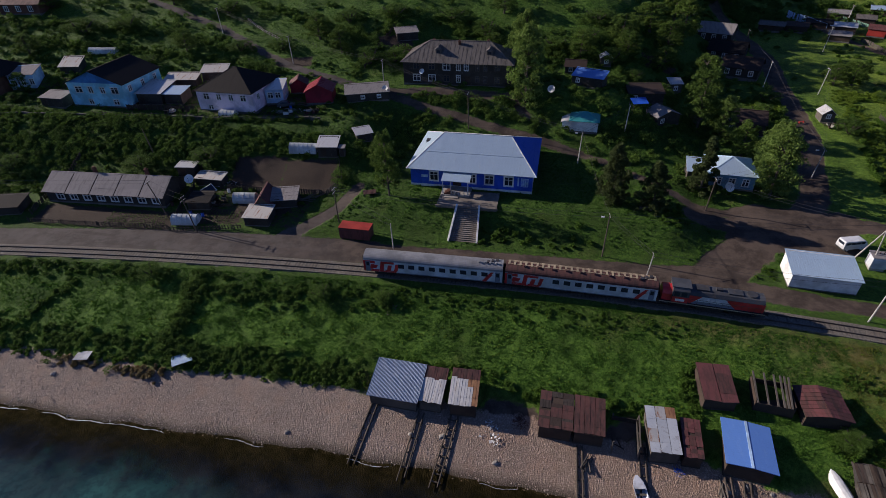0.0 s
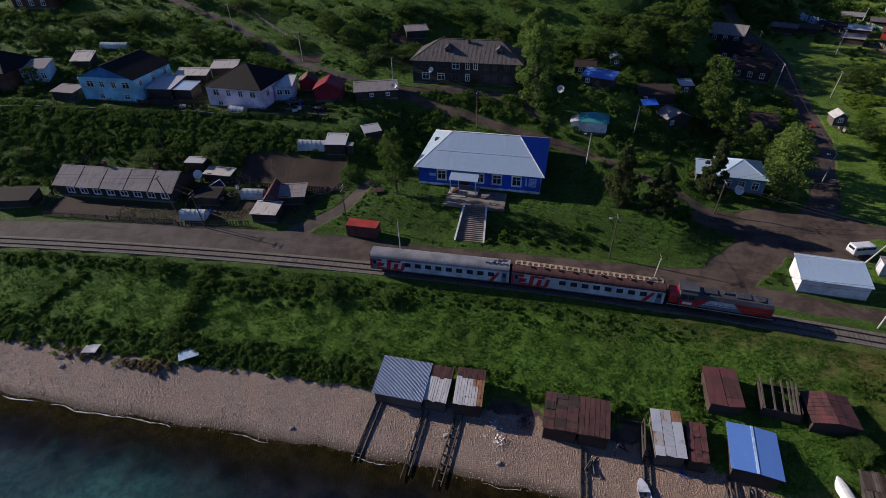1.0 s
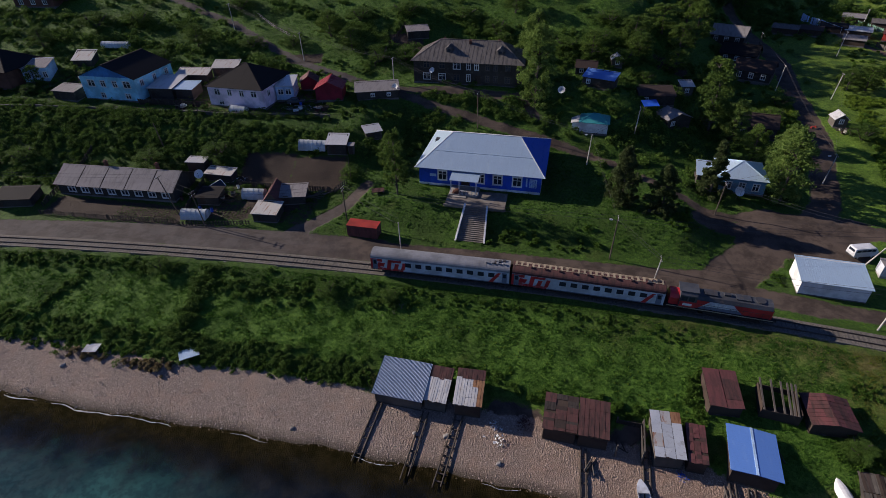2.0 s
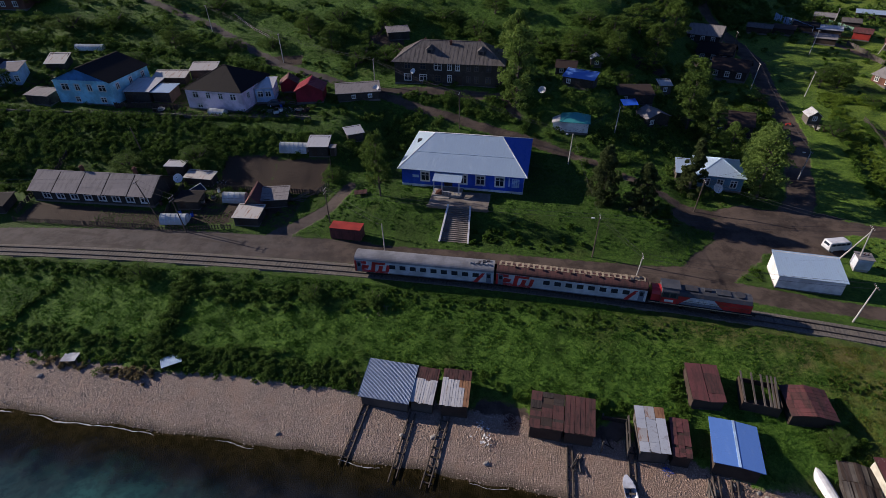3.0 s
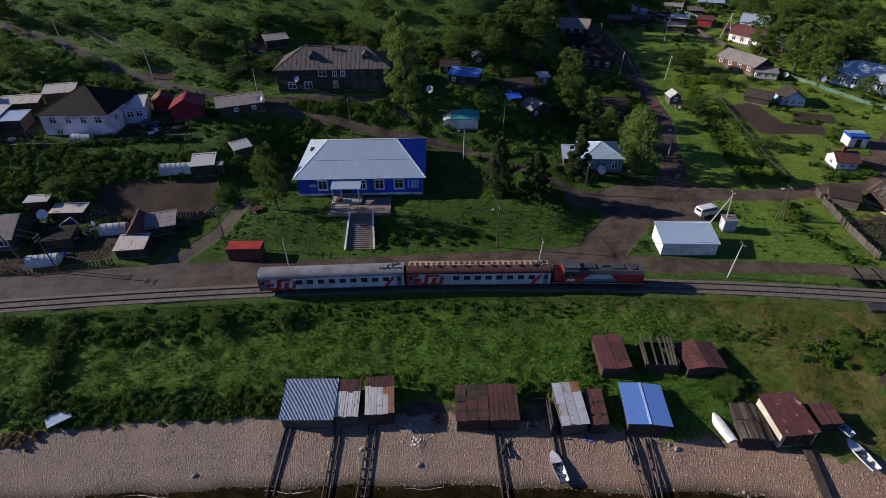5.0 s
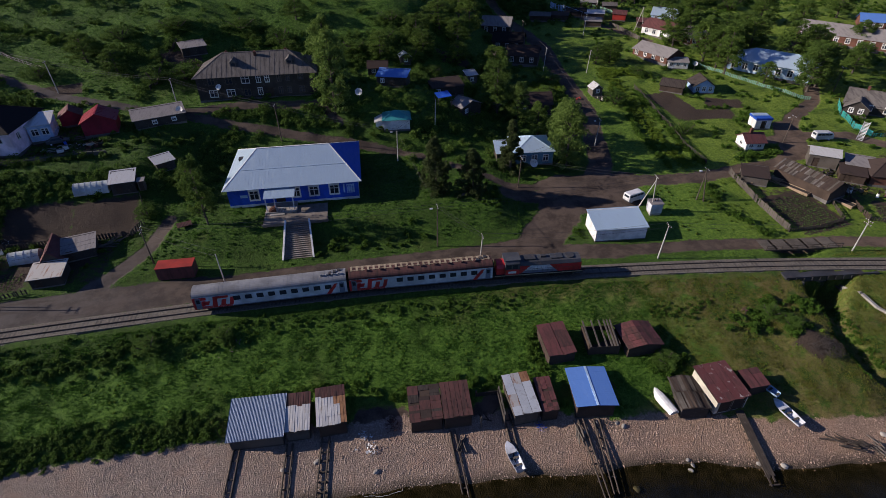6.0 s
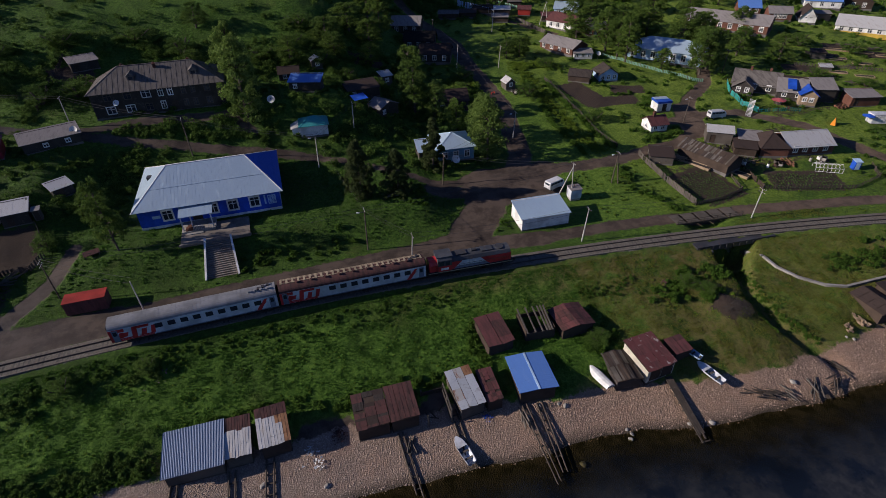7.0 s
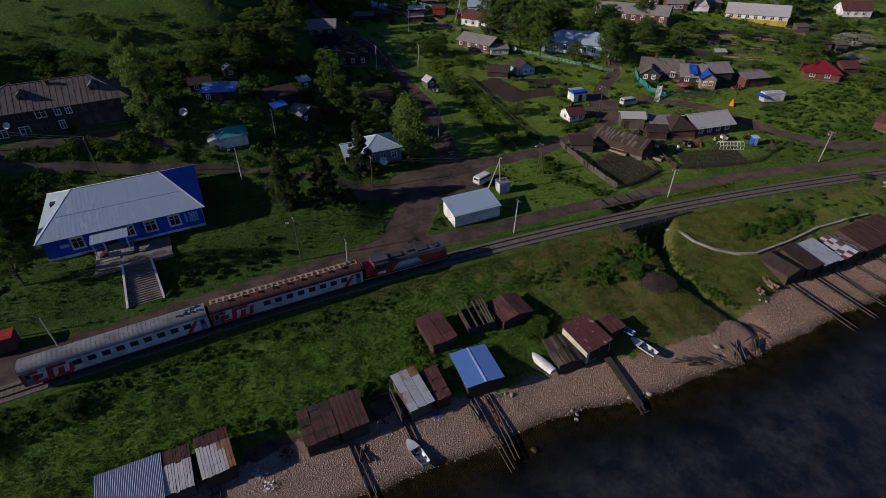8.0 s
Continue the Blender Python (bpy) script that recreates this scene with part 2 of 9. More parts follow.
def foliage(name, a, b, c, thin=0.22):
    """Leaves: three tones by clump and by plant, thin enough to let some light through."""
    n = Nodes(name)
    isl = n.t.nodes.new("ShaderNodeNewGeometry").outputs["Random Per Island"]
    info = n.t.nodes.new("ShaderNodeObjectInfo").outputs["Random"]
    col = n.mix(isl, a, b)
    col = n.mix(n.calc("MULTIPLY", info, 0.5), col, c)
    col = n.mix(n.calc("MULTIPLY", n.ramp(n.noise(0.22, 2), 0.4, 0.7), 0.5), col, c)
    m = n.done(col, 0.8, 0.0, 0.1)
    tr = n.t.nodes.new("ShaderNodeBsdfTranslucent")
    n.link(col, tr.inputs[0])
    mx = n.t.nodes.new("ShaderNodeMixShader")
    mx.inputs[0].default_value = thin
    n.link(n.b.outputs[0], mx.inputs[1])
    n.link(tr.outputs[0], mx.inputs[2])
    n.link(mx.outputs[0], n.out.inputs[0])
    return m


M_LEAF = foliage("birch_and_poplar_leaves", (0.055, 0.108, 0.020), (0.150, 0.225, 0.044), (0.055, 0.098, 0.022), 0.3)
M_POPLAR = foliage("light_poplar_leaves", (0.085, 0.150, 0.032), (0.190, 0.270, 0.064), (0.095, 0.150, 0.036), 0.3)
M_NEEDLE = foliage("dark_pine_needles", (0.030, 0.056, 0.018), (0.088, 0.118, 0.036), (0.052, 0.068, 0.026))
M_WEED = foliage("tall_weeds", (0.040, 0.098, 0.012), (0.100, 0.180, 0.027), (0.058, 0.112, 0.018), 0.36)
M_GRASS = foliage("grass_blades", (0.029, 0.092, 0.011), (0.074, 0.166, 0.022), (0.043, 0.100, 0.016), 0.3)
M_MEADOW = foliage("olive_meadow_grass", (0.060, 0.120, 0.014), (0.140, 0.210, 0.030), (0.100, 0.140, 0.024), 0.35)
M_SHRUB = foliage("willow_shrub_leaves", (0.046, 0.098, 0.017), (0.122, 0.200, 0.038), (0.052, 0.096, 0.020), 0.3)
M_LUSH = foliage("lush_yellow_green_weeds", (0.095, 0.175, 0.018), (0.190, 0.280, 0.036), (0.12, 0.18, 0.026), 0.4)
M_DRYGRASS = foliage("dry_olive_grass", (0.100, 0.122, 0.020), (0.190, 0.205, 0.040), (0.160, 0.135, 0.045), 0.36)
M_DRYWEED = foliage("dry_brown_weeds", (0.19, 0.145, 0.07), (0.25, 0.20, 0.10), (0.12, 0.10, 0.05))
M_BLOSSOM = foliage("white_blossom", (0.28, 0.30, 0.2), (0.45, 0.46, 0.38), (0.1, 0.14, 0.05))
M_CABBAGE = foliage("garden_rows", (0.05, 0.11, 0.022), (0.08, 0.15, 0.03), (0.05, 0.09, 0.025))
M_BARK = painted("bark", (0.10, 0.085, 0.07), (0.2, 0.18, 0.16), 0.4, 0.95, (4, 4, 1))


def ground_material():
    n = Nodes("village_ground")
    grain = n.noise(6.0, 5, 0.7)
    tuft = n.noise(1.6, 4, 0.65)
    patch = n.noise(0.16, 3, 0.55)
    edge = n.calc("MULTIPLY", n.calc("SUBTRACT", n.noise(0.9, 5, 0.7), 0.5), 0.9)
    grass = n.mix(n.ramp(tuft, 0.35, 0.65), (0.026, 0.066, 0.008), (0.066, 0.132, 0.016))
    grass = n.mix(n.calc("MULTIPLY", n.ramp(patch, 0.42, 0.62), 0.7), grass, (0.034, 0.066, 0.010))
    grass = n.mix(n.calc("MULTIPLY", n.ramp(n.noise(0.55, 4, 0.7), 0.54, 0.66), 0.4), grass, (0.020, 0.046, 0.006))
    grass = n.mix(n.calc("MULTIPLY", n.ramp(n.noise(0.07, 4, 0.6), 0.58, 0.75), 0.45), grass, (0.115, 0.105, 0.032))
    grass = n.mix(n.calc("MULTIPLY", n.attr("dry"), n.ramp(n.noise(0.45, 4, 0.65), 0.35, 0.6)), grass, (0.165, 0.128, 0.050))
    grass = n.mix(n.calc("MULTIPLY", n.ramp(grain, 0.46, 0.68), 0.7), grass, (0.014, 0.028, 0.005))
    # brighter grass; towards the valley its colour also carries the sunlight
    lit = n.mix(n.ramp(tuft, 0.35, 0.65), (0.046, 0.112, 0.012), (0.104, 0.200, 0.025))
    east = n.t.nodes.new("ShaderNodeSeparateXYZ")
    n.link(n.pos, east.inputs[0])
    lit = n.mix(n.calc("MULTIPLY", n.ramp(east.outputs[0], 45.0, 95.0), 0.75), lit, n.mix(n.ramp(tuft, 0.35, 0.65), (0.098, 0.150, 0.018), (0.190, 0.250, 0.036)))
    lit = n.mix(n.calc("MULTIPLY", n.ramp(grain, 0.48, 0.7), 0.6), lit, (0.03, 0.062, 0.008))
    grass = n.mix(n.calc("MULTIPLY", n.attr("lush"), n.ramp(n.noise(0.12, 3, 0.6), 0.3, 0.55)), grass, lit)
    soil = n.mix(n.ramp(grain, 0.4, 0.65), (0.040, 0.029, 0.022), (0.075, 0.055, 0.042))
    dirt = n.mix(n.ramp(n.noise(0.22, 6, 0.7), 0.40, 0.62), (0.092, 0.069, 0.055), (0.043, 0.032, 0.026))
    worn = n.t.nodes.new("ShaderNodeSeparateXYZ")
    n.link(n.pos, worn.inputs[0])
    dirt = n.mix(n.calc("MULTIPLY", n.ramp(worn.outputs[0], -20.0, -60.0), 0.7), dirt, n.mix(n.ramp(n.noise(0.3, 5, 0.7), 0.4, 0.62), (0.090, 0.083, 0.080), (0.055, 0.049, 0.047)))
    dirt = n.mix(n.calc("MULTIPLY", n.ramp(worn.outputs[0], 50.0, 100.0), 0.7), dirt, n.mix(n.ramp(n.noise(0.3, 5, 0.7), 0.4, 0.62), (0.150, 0.106, 0.076), (0.082, 0.058, 0.043)))
    dirt = n.mix(n.calc("MULTIPLY", n.ramp(grain, 0.5, 0.75), 0.25), dirt, (0.17, 0.14, 0.115))
    dirt = n.mix(n.calc("MULTIPLY", n.ramp(n.noise(0.5, 3, 0.5, (0.15, 1.2, 1)), 0.55, 0.68), 0.6), dirt, (0.05, 0.04, 0.034))
    st = n.cells(8.0, "Color")
    dist = n.cells(8.0)
    bw = n.t.nodes.new("ShaderNodeRGBToBW")
    n.link(st, bw.inputs[0])
    pebble = n.mix(bw.outputs[0], (0.175, 0.134, 0.108), (0.45, 0.36, 0.30))
    pebble = n.mix(n.calc("MULTIPLY", n.ramp(n.noise(2.2, 4, 0.7), 0.52, 0.62), 0.5), pebble, (0.15, 0.115, 0.095))
    pebble = n.mix(n.calc("MULTIPLY", n.ramp(dist, 0.35, 0.6), 0.6), pebble, (0.16, 0.13, 0.11))
    pebble = n.mix(n.calc("MULTIPLY", n.ramp(n.noise(0.3, 4, 0.6), 0.45, 0.7), 0.5), pebble, (0.30, 0.21, 0.16))
    px = n.t.nodes.new("ShaderNodeSeparateXYZ")
    n.link(n.pos, px.inputs[0])
    pebble = n.mix(n.calc("MULTIPLY", n.ramp(px.outputs[0], -40.0, 60.0), 0.8), pebble, (1.12, 0.94, 0.80), "MULTIPLY")
    pebble = n.mix(n.attr("wet"), pebble, (0.055, 0.046, 0.032))
    stones = n.cells(7.0, "Color")
    bw2 = n.t.nodes.new("ShaderNodeRGBToBW")
    n.link(stones, bw2.inputs[0])
    ballast = n.mix(bw2.outputs[0], (0.085, 0.076, 0.068), (0.225, 0.205, 0.185))
    col = grass
    for key, c in (("soil", soil), ("road", dirt), ("pebble", pebble), ("ballast", ballast)):
        col = n.mix(n.ramp(n.calc("ADD", n.attr(key), edge), 0.42, 0.62), col, c)
    h = n.mix(n.ramp(n.attr("pebble"), 0.4, 0.6), n.mix(0.5, grain, tuft), dist)
    n.bump(n.calc("MULTIPLY", n.mix(n.ramp(n.attr("road"), 0.4, 0.6), n.mix(n.ramp(n.attr("pebble"), 0.4, 0.6), (1.0, 1.0, 1.0), (0.42, 0.42, 0.42)), (0.22, 0.22, 0.22)), h), 0.9, 0.34)
    return n.done(col, 0.92, 0.0, 0.2)


def water_material():
    """Clear cold lake water: the bed shows through at the edge and fades as the water deepens."""
    n = Nodes("lake_water")
    ripple = n.noise(1.1, 4, 0.6, (1.0, 1.6, 1))
    n.bump(n.mix(0.5, ripple, n.noise(3.0, 3, 0.6, (1.0, 2.0, 1))), 0.3, 0.07)
    deep = n.attr("deep")
    far = n.t.nodes.new("ShaderNodeSeparateXYZ")
    n.link(n.pos, far.inputs[0])
    teal_mask = n.calc("MULTIPLY", n.calc("ADD", n.calc("MULTIPLY", n.ramp(n.noise(0.06, 4, 0.65), 0.36, 0.62), 0.6), 0.4), n.ramp(far.outputs[0], -24.0, -56.0))
    teal_mask = n.calc("MULTIPLY", teal_mask, n.ramp(n.calc("ADD", deep, n.calc("MULTIPLY", n.calc("SUBTRACT", n.noise(0.12, 5, 0.7), 0.5), 0.9)), 0.22, 0.46))
    murk = n.mix(n.ramp(n.noise(0.16, 6, 0.7), 0.38, 0.62), (0.008, 0.012, 0.020), (0.034, 0.036, 0.038))
    col = n.mix(teal_mask, murk, (0.032, 0.105, 0.095))
    col = n.mix(n.calc("MULTIPLY", n.ramp(n.noise(0.7, 5, 0.75), 0.42, 0.6), 0.45), col, (0.006, 0.010, 0.014))
    n.done(col, 0.09, 0.0, 0.35)
    tr = n.t.nodes.new("ShaderNodeBsdfTransparent")
    weed = n.ramp(n.noise(0.8, 5, 0.7), 0.4, 0.62)
    clear = n.mix(n.calc("MULTIPLY", weed, 0.6), (0.66, 0.62, 0.46), (0.22, 0.24, 0.13))
    n.val(tr.inputs[0], n.mix(n.ramp(deep, 0.0, 0.55), clear, (0.10, 0.13, 0.10)))
    mx = n.t.nodes.new("ShaderNodeMixShader")
    ragged = n.calc("ADD", deep, n.calc("MULTIPLY", n.calc("SUBTRACT", n.noise(0.35, 5, 0.7), 0.5), n.calc("MULTIPLY", n.ramp(deep, 0.02, 0.2), 0.5)))
    n.link(n.ramp(ragged, 0.02, 0.62), mx.inputs[0])
    n.link(tr.outputs[0], mx.inputs[1])
    n.link(n.b.outputs[0], mx.inputs[2])
    n.link(mx.outputs[0], n.out.inputs[0])
    return n.mat


M_GROUND, M_WATER = ground_material(), water_material()


# ---- mesh tools ----
class Mesh:
    """Collects boxes, tubes and plates into one mesh."""

    def __init__(self):
        self.v, self.f = [], []

    def add(self, verts, faces):
        o = len(self.v)
        self.v += [tuple(p) for p in verts]
        self.f += [tuple(i + o for i in q) for q in faces]
        return self

    def box(self, x0, y0, z0, x1, y1, z1, m=None):
        p = [Vector((x, y, z)) for z in (z0, z1) for x, y in ((x0, y0), (x1, y0), (x1, y1), (x0, y1))]
        if m:
            p = [m @ q for q in p]
        return self.add(p, [(3, 2, 1, 0), (4, 5, 6, 7), (0, 1, 5, 4), (1, 2, 6, 5), (2, 3, 7, 6), (3, 0, 4, 7)])

    def beam(self, a, b, w, h, up=(0, 0, 1)):
        """A squared beam from a to b."""
        a, b = Vector(a), Vector(b)
        d = (b - a).normalized()
        s = d.cross(Vector(up))
        if s.length < 0.01:
            s = d.cross(Vector((1, 0, 0)))
        s.normalize()
        u = s.cross(d)
        p = [c + s * i * w / 2 + u * j * h / 2 for c in (a, b) for i, j in ((-1, -1), (1, -1), (1, 1), (-1, 1))]
        return self.add(p, [(0, 1, 2, 3), (7, 6, 5, 4), (0, 4, 5, 1), (1, 5, 6, 2), (2, 6, 7, 3), (3, 7, 4, 0)])

    def ribbon(self, pts, w, h):
        """A squared bar bent along level points."""
        pts = [Vector(p) for p in pts]
        v = []
        for i, p in enumerate(pts):
            d = pts[min(i + 1, len(pts) - 1)] - pts[max(i - 1, 0)]
            s = d.cross(Vector((0, 0, 1)))
            s = s.normalized() if s.length > .001 else Vector((0, 1, 0))
            u = s.cross(d).normalized()
            v += [p + s * a * w / 2 + u * b * h / 2 for a, b in ((-1, -1), (1, -1), (1, 1), (-1, 1))]
        k = len(pts)
        f = [(4 * i + a, 4 * i + 4 + a, 4 * i + 4 + (a + 1) % 4, 4 * i + (a + 1) % 4) for i in range(k - 1) for a in range(4)]
        return self.add(v, f + [(0, 1, 2, 3), (4 * k - 1, 4 * k - 2, 4 * k - 3, 4 * k - 4)])

    def tube(self, a, b, r0, r1, n=8):
        a, b = Vector(a), Vector(b)
        d = (b - a).normalized()
        s = d.orthogonal().normalized()
        u = d.cross(s)
        p = []
        for c, r in ((a, r0), (b, r1)):
            p += [c + (s * math.cos(2 * math.pi * k / n) + u * math.sin(2 * math.pi * k / n)) * r for k in range(n)]
        q = [(k, (k + 1) % n, n + (k + 1) % n, n + k) for k in range(n)]
        return self.add(p, q + [tuple(range(n))[::-1], tuple(range(n, 2 * n))])

    def plate(self, poly, t):
        """A flat polygon with thickness t below it."""
        poly = [Vector(p) for p in poly]
        nrm = (poly[1] - poly[0]).cross(poly[2] - poly[0]).normalized()
        k = len(poly)
        p = poly + [q - nrm * t for q in poly]
        return self.add(p, [tuple(range(k)), tuple(range(2 * k - 1, k - 1, -1))] + [(i, k + i, k + (i + 1) % k, (i + 1) % k) for i in range(k)])

    def extrude(self, prof, x0, x1):
        """A closed (y, z) outline drawn along x."""
        k = len(prof)
        p = [(x0, y, z) for y, z in prof] + [(x1, y, z) for y, z in prof]
        return self.add(p, [tuple(range(k)), tuple(range(2 * k - 1, k - 1, -1))] + [(i, k + i, k + (i + 1) % k, (i + 1) % k) for i in range(k)])

    def data(self, name, mat, smooth=False):
        me = bpy.data.meshes.new(name)
        me.from_pydata(self.v, [], self.f)
        bm = bmesh.new()
        bm.from_mesh(me)
        bmesh.ops.recalc_face_normals(bm, faces=bm.faces)
        bm.to_mesh(me)
        bm.free()
        me.materials.append(mat)
        if smooth:
            me.shade_smooth()
        return me


def thing(name, x, y, z, rot, label, category, group="", kind=""):
    ob = new(name)
    ob.empty_display_size = 0.5
    ob.matrix_basis = pose(x, y, z, 0, 0, rot)
    return tagged(ob, label, category, group, kind)


def part(name, mesh, mat, parent, label="", smooth=False):
    ob = new(name, mesh.data(name, mat, smooth) if isinstance(mesh, Mesh) else mesh)
    ob.parent = parent
    return tagged(ob, label) if label else ob


def solid(name, mesh, mat, label, category, group="", kind="", m=None, smooth=False):
    """A thing of one mesh."""
    ob = new(name, mesh.data(name, mat, smooth))
    if m:
        ob.matrix_basis = m
    return tagged(ob, label, category, group, kind)


# ---- the lie of the land ----
def sm(a, b, x):
    t = min(1, max(0, (x - a) / (b - a)))
    return t * t * (3 - 2 * t)


def lerp(pts, x):
    if x <= pts[0][0]:
        return pts[0][1]
    for (a, u), (b, v) in zip(pts, pts[1:]):
        if x <= b:
            return u + (v - u) * (x - a) / (b - a)
    return pts[-1][1]


def rail_y(x):
    d = x + 8
    return 71 - (0.0006 if d < 0 else 0.00095) * min(d * d, 40000)


YARD = [(9, 0), (11, .6), (25, 2.2), (40, 10.2), (43, 10.8), (58, 12.2), (75, 17), (110, 29), (160, 46), (300, 80)]
STATION = [(9.5, 0), (12, .2), (18.5, 3.2), (21, 3.4), (44, 4.6), (52, 9), (60, 13.6), (78, 15), (95, 21.5), (110, 28.5), (160, 47), (300, 80)]
VALLEY = [(9, 0), (14, .3), (30, 2.2), (60, 5), (100, 8), (190, 18), (330, 60)]


STREAM = [(30, 76.6), (36, 76.3), (38, 74.8), (43, 72.4), (50, 72.5), (57, 75.6), (62, 79)]   # middle of the ditch, by y
SHORE = [(-160, 36.5), (-80, 38.7), (-66, 38.2), (-48, 38.8), (-27, 39.2), (-4, 38.8), (12, 37.9), (24, 36.5), (33, 36.3), (41, 35.6), (48, 32.8), (56, 32.3), (63, 31.3), (77, 30.5), (92, 30.2), (105, 29.6), (160, 19)]
BANK = [(-160, 44.5), (-95, 46.3), (-87, 46.7), (-77, 47.8), (-60, 46.9), (-51, 47.4), (-41, 48.5), (-22, 48.5), (-5, 48.2), (4, 47.6), (16, 46.4), (24, 44.6), (32, 42.4), (40, 42.0), (46, 41.0), (53, 37.9), (59, 37.8), (68, 36.4), (79, 37.3), (89, 37.8), (105, 37.4), (160, 27)]


def shore_y(x):
    return lerp(SHORE, x) + .22 * math.sin(x * .43) + .12 * math.sin(x * 1.1)


def bank_y(x):
    return lerp(BANK, x) + .3 * math.sin(x * .37) + .2 * math.sin(x * .9)


def ground(x, y):
    """Height of the ground: lake bed, beach, bank, embankment, road, terraces and hillside."""
    ry = rail_y(x)
    s = y - ry
    if s < -2.2:
        a, b, bank = shore_y(x), ry - 3.2, bank_y(x)
        if y < a:
            z = -7 - (a - y) * .16
        elif y < bank:
            z = -7 + (y - a) / (bank - a) * 1.5
        elif y < bank + 5:
            z = -5.5 + (y - bank) / 5 * 1.7
        else:
            z = -3.8 + 3.4 * min(1, max(0, y - bank - 5) / max(1, b - bank - 5)) ** 1.15
            z += (.2 * noise.noise((x * .12, y * .12, 3)) + .08 * noise.noise((x * .5, y * .5, 5))) * sm(b, b - 4, y) if y < b else 0
            z += 1.2 * math.exp(-((x - 66.2) ** 2 + (y - 48.6) ** 2) / 9.0)
        st = max(0, 1 - abs(x - lerp(STREAM, y)) / (2.2 + 3.4 * sm(53, 60, y)))
        if st > 0 and y > a:
            z = max(z - (1.1 + 4.2 * sm(53, 60, y)) * sm(0, .8, st), -6.95)
        return max(z, -14)
    l, c, r = lerp(YARD, s), lerp(STATION, s), lerp(VALLEY, s)
    wl = 1 - sm(-46, -30, x)
    wr = sm(lerp([(30, 24), (60, 12), (300, 0)], s), lerp([(30, 33), (60, 40), (300, 124)], s), x)
    z = l * wl + (1 - wl) * (c * (1 - wr) + r * wr)
    st = max(0, 1 - abs(x - (78 + s * .1)) / 6)
    if 2 < s < 14:
        z -= sm(0, .8, st) * 1.6 * (1 - sm(3, 12, s))
    return z + (.4 * noise.noise((x * .15, y * .15, 7)) + .15 * noise.noise((x * .5, y * .5, 9))) * sm(14, 30, s)


ROADS = [  # lines and half widths of the trodden earth
    (3.7, [(-190, 50.0), (-150, 60.6), (-107, 69.0), (-72, 74.0), (-48, 75.4), (-30, 76.2)]), (2.7, [(-30, 76.4), (-10, 77.2), (10, 77.6), (24, 77.8), (34, 79.6)]),
    (4.2, [(33, 81), (38.5, 87), (40.5, 93), (43, 97)]), (2.2, [(30, 95.5), (38, 93)]),
    (2.4, [(30, 76.5), (45, 74.2)]), (1.8, [(45, 74.2), (60, 73.2), (88, 69.6), (115, 63.9), (138, 57), (170, 46), (200, 38)]),
    (1.2, [(40, 96), (30, 98.5), (22, 105), (12, 113.5), (0, 117.5), (-19, 122.5), (-37.7, 127), (-55, 133), (-70, 138), (-86, 146.6), (-98, 153.7), (-130, 166), (-180, 180)]),
    (3.6, [(40, 96.5), (57, 96.5)]), (3.6, [(41, 90.2), (54, 90.0)]), (1.4, [(84, 214), (91, 200), (103, 178)]), (1.6, [(-3.6, 48.6), (1.8, 48.2)]), (1.4, [(13, 47), (15.6, 48.6)]),
    (2.0, [(57, 96), (72, 94.5), (83, 96), (94, 96.5), (101.5, 100), (106, 110), (112, 116), (124, 124), (140, 145), (165, 170)]),
    (2.0, [(99.5, 107), (110, 107), (120, 105), (130, 93.8), (134, 78), (140, 66), (158, 56)]),
    (2.7, [(50, 97), (54.4, 104), (61.6, 132), (63, 160), (65, 179), (62, 195), (50, 230)]),
    (1.6, [(-48, 79), (-45.6, 81), (-40, 88), (-38, 95)]),
    (1.1, [(-42, 129.2), (-24, 129.6), (-9, 128.8), (-4, 124)]),
    (3.4, [(101.5, 100.5), (105, 107), (107.5, 112)]),
]
PLOTS = [  # dug garden soil: middle, half sizes, turn
    (-88, 79, 15.5, 3.0, 2), (-62, 96.5, 6.0, 4.6, 6), (-50, 97, 6.0, 4.6, 6), (-64, 82.5, 5, 2.5, 6),
    (88, 79.5, 5.5, 6.5, 8), (110, 74, 8, 4, -18), (86.2, 129, 4.0, 9.0, 6), (93, 122.5, 6, 3, -12), (-44, 152, 5, 3, 10), (-56, 88, 6, 3.5, 6), (207, 118, 6, 4, -30), (66.2, 48.4, 2.4, 2.2, 30), (150, 118, 6, 3, -30), (188, 133, 6, 3, -38), (176, 130, 5, 3, -38), (160, 124, 5, 3, -40), (194, 122, 6, 3, -38), (222, 124, 7, 4, -30), (-70, 140, 5, 2.4, 12), (100, 128, 5, 3, -20), (30, 158, 5, 3, 10),
]


def to_lines(px, py, pts):
    """Distance of many points from a line."""
    best = np.full(px.shape, 1e9)
    for (ax, ay), (bx, by) in zip(pts, pts[1:]):
        dx, dy = bx - ax, by - ay
        t = np.clip(((px - ax) * dx + (py - ay) * dy) / (dx * dx + dy * dy), 0, 1)
        best = np.minimum(best, np.hypot(px - ax - t * dx, py - ay - t * dy))
    return best


def spread(lo, hi, step):
    """Grid lines: even in the middle, ever wider to the horizon."""
    mid = list(np.arange(lo, hi + .01, step))
    out = [20, 50, 110, 220, 450, 900, 1800, 3000]
    return np.array([lo - o for o in out[::-1]] + mid + [hi + o for o in out])


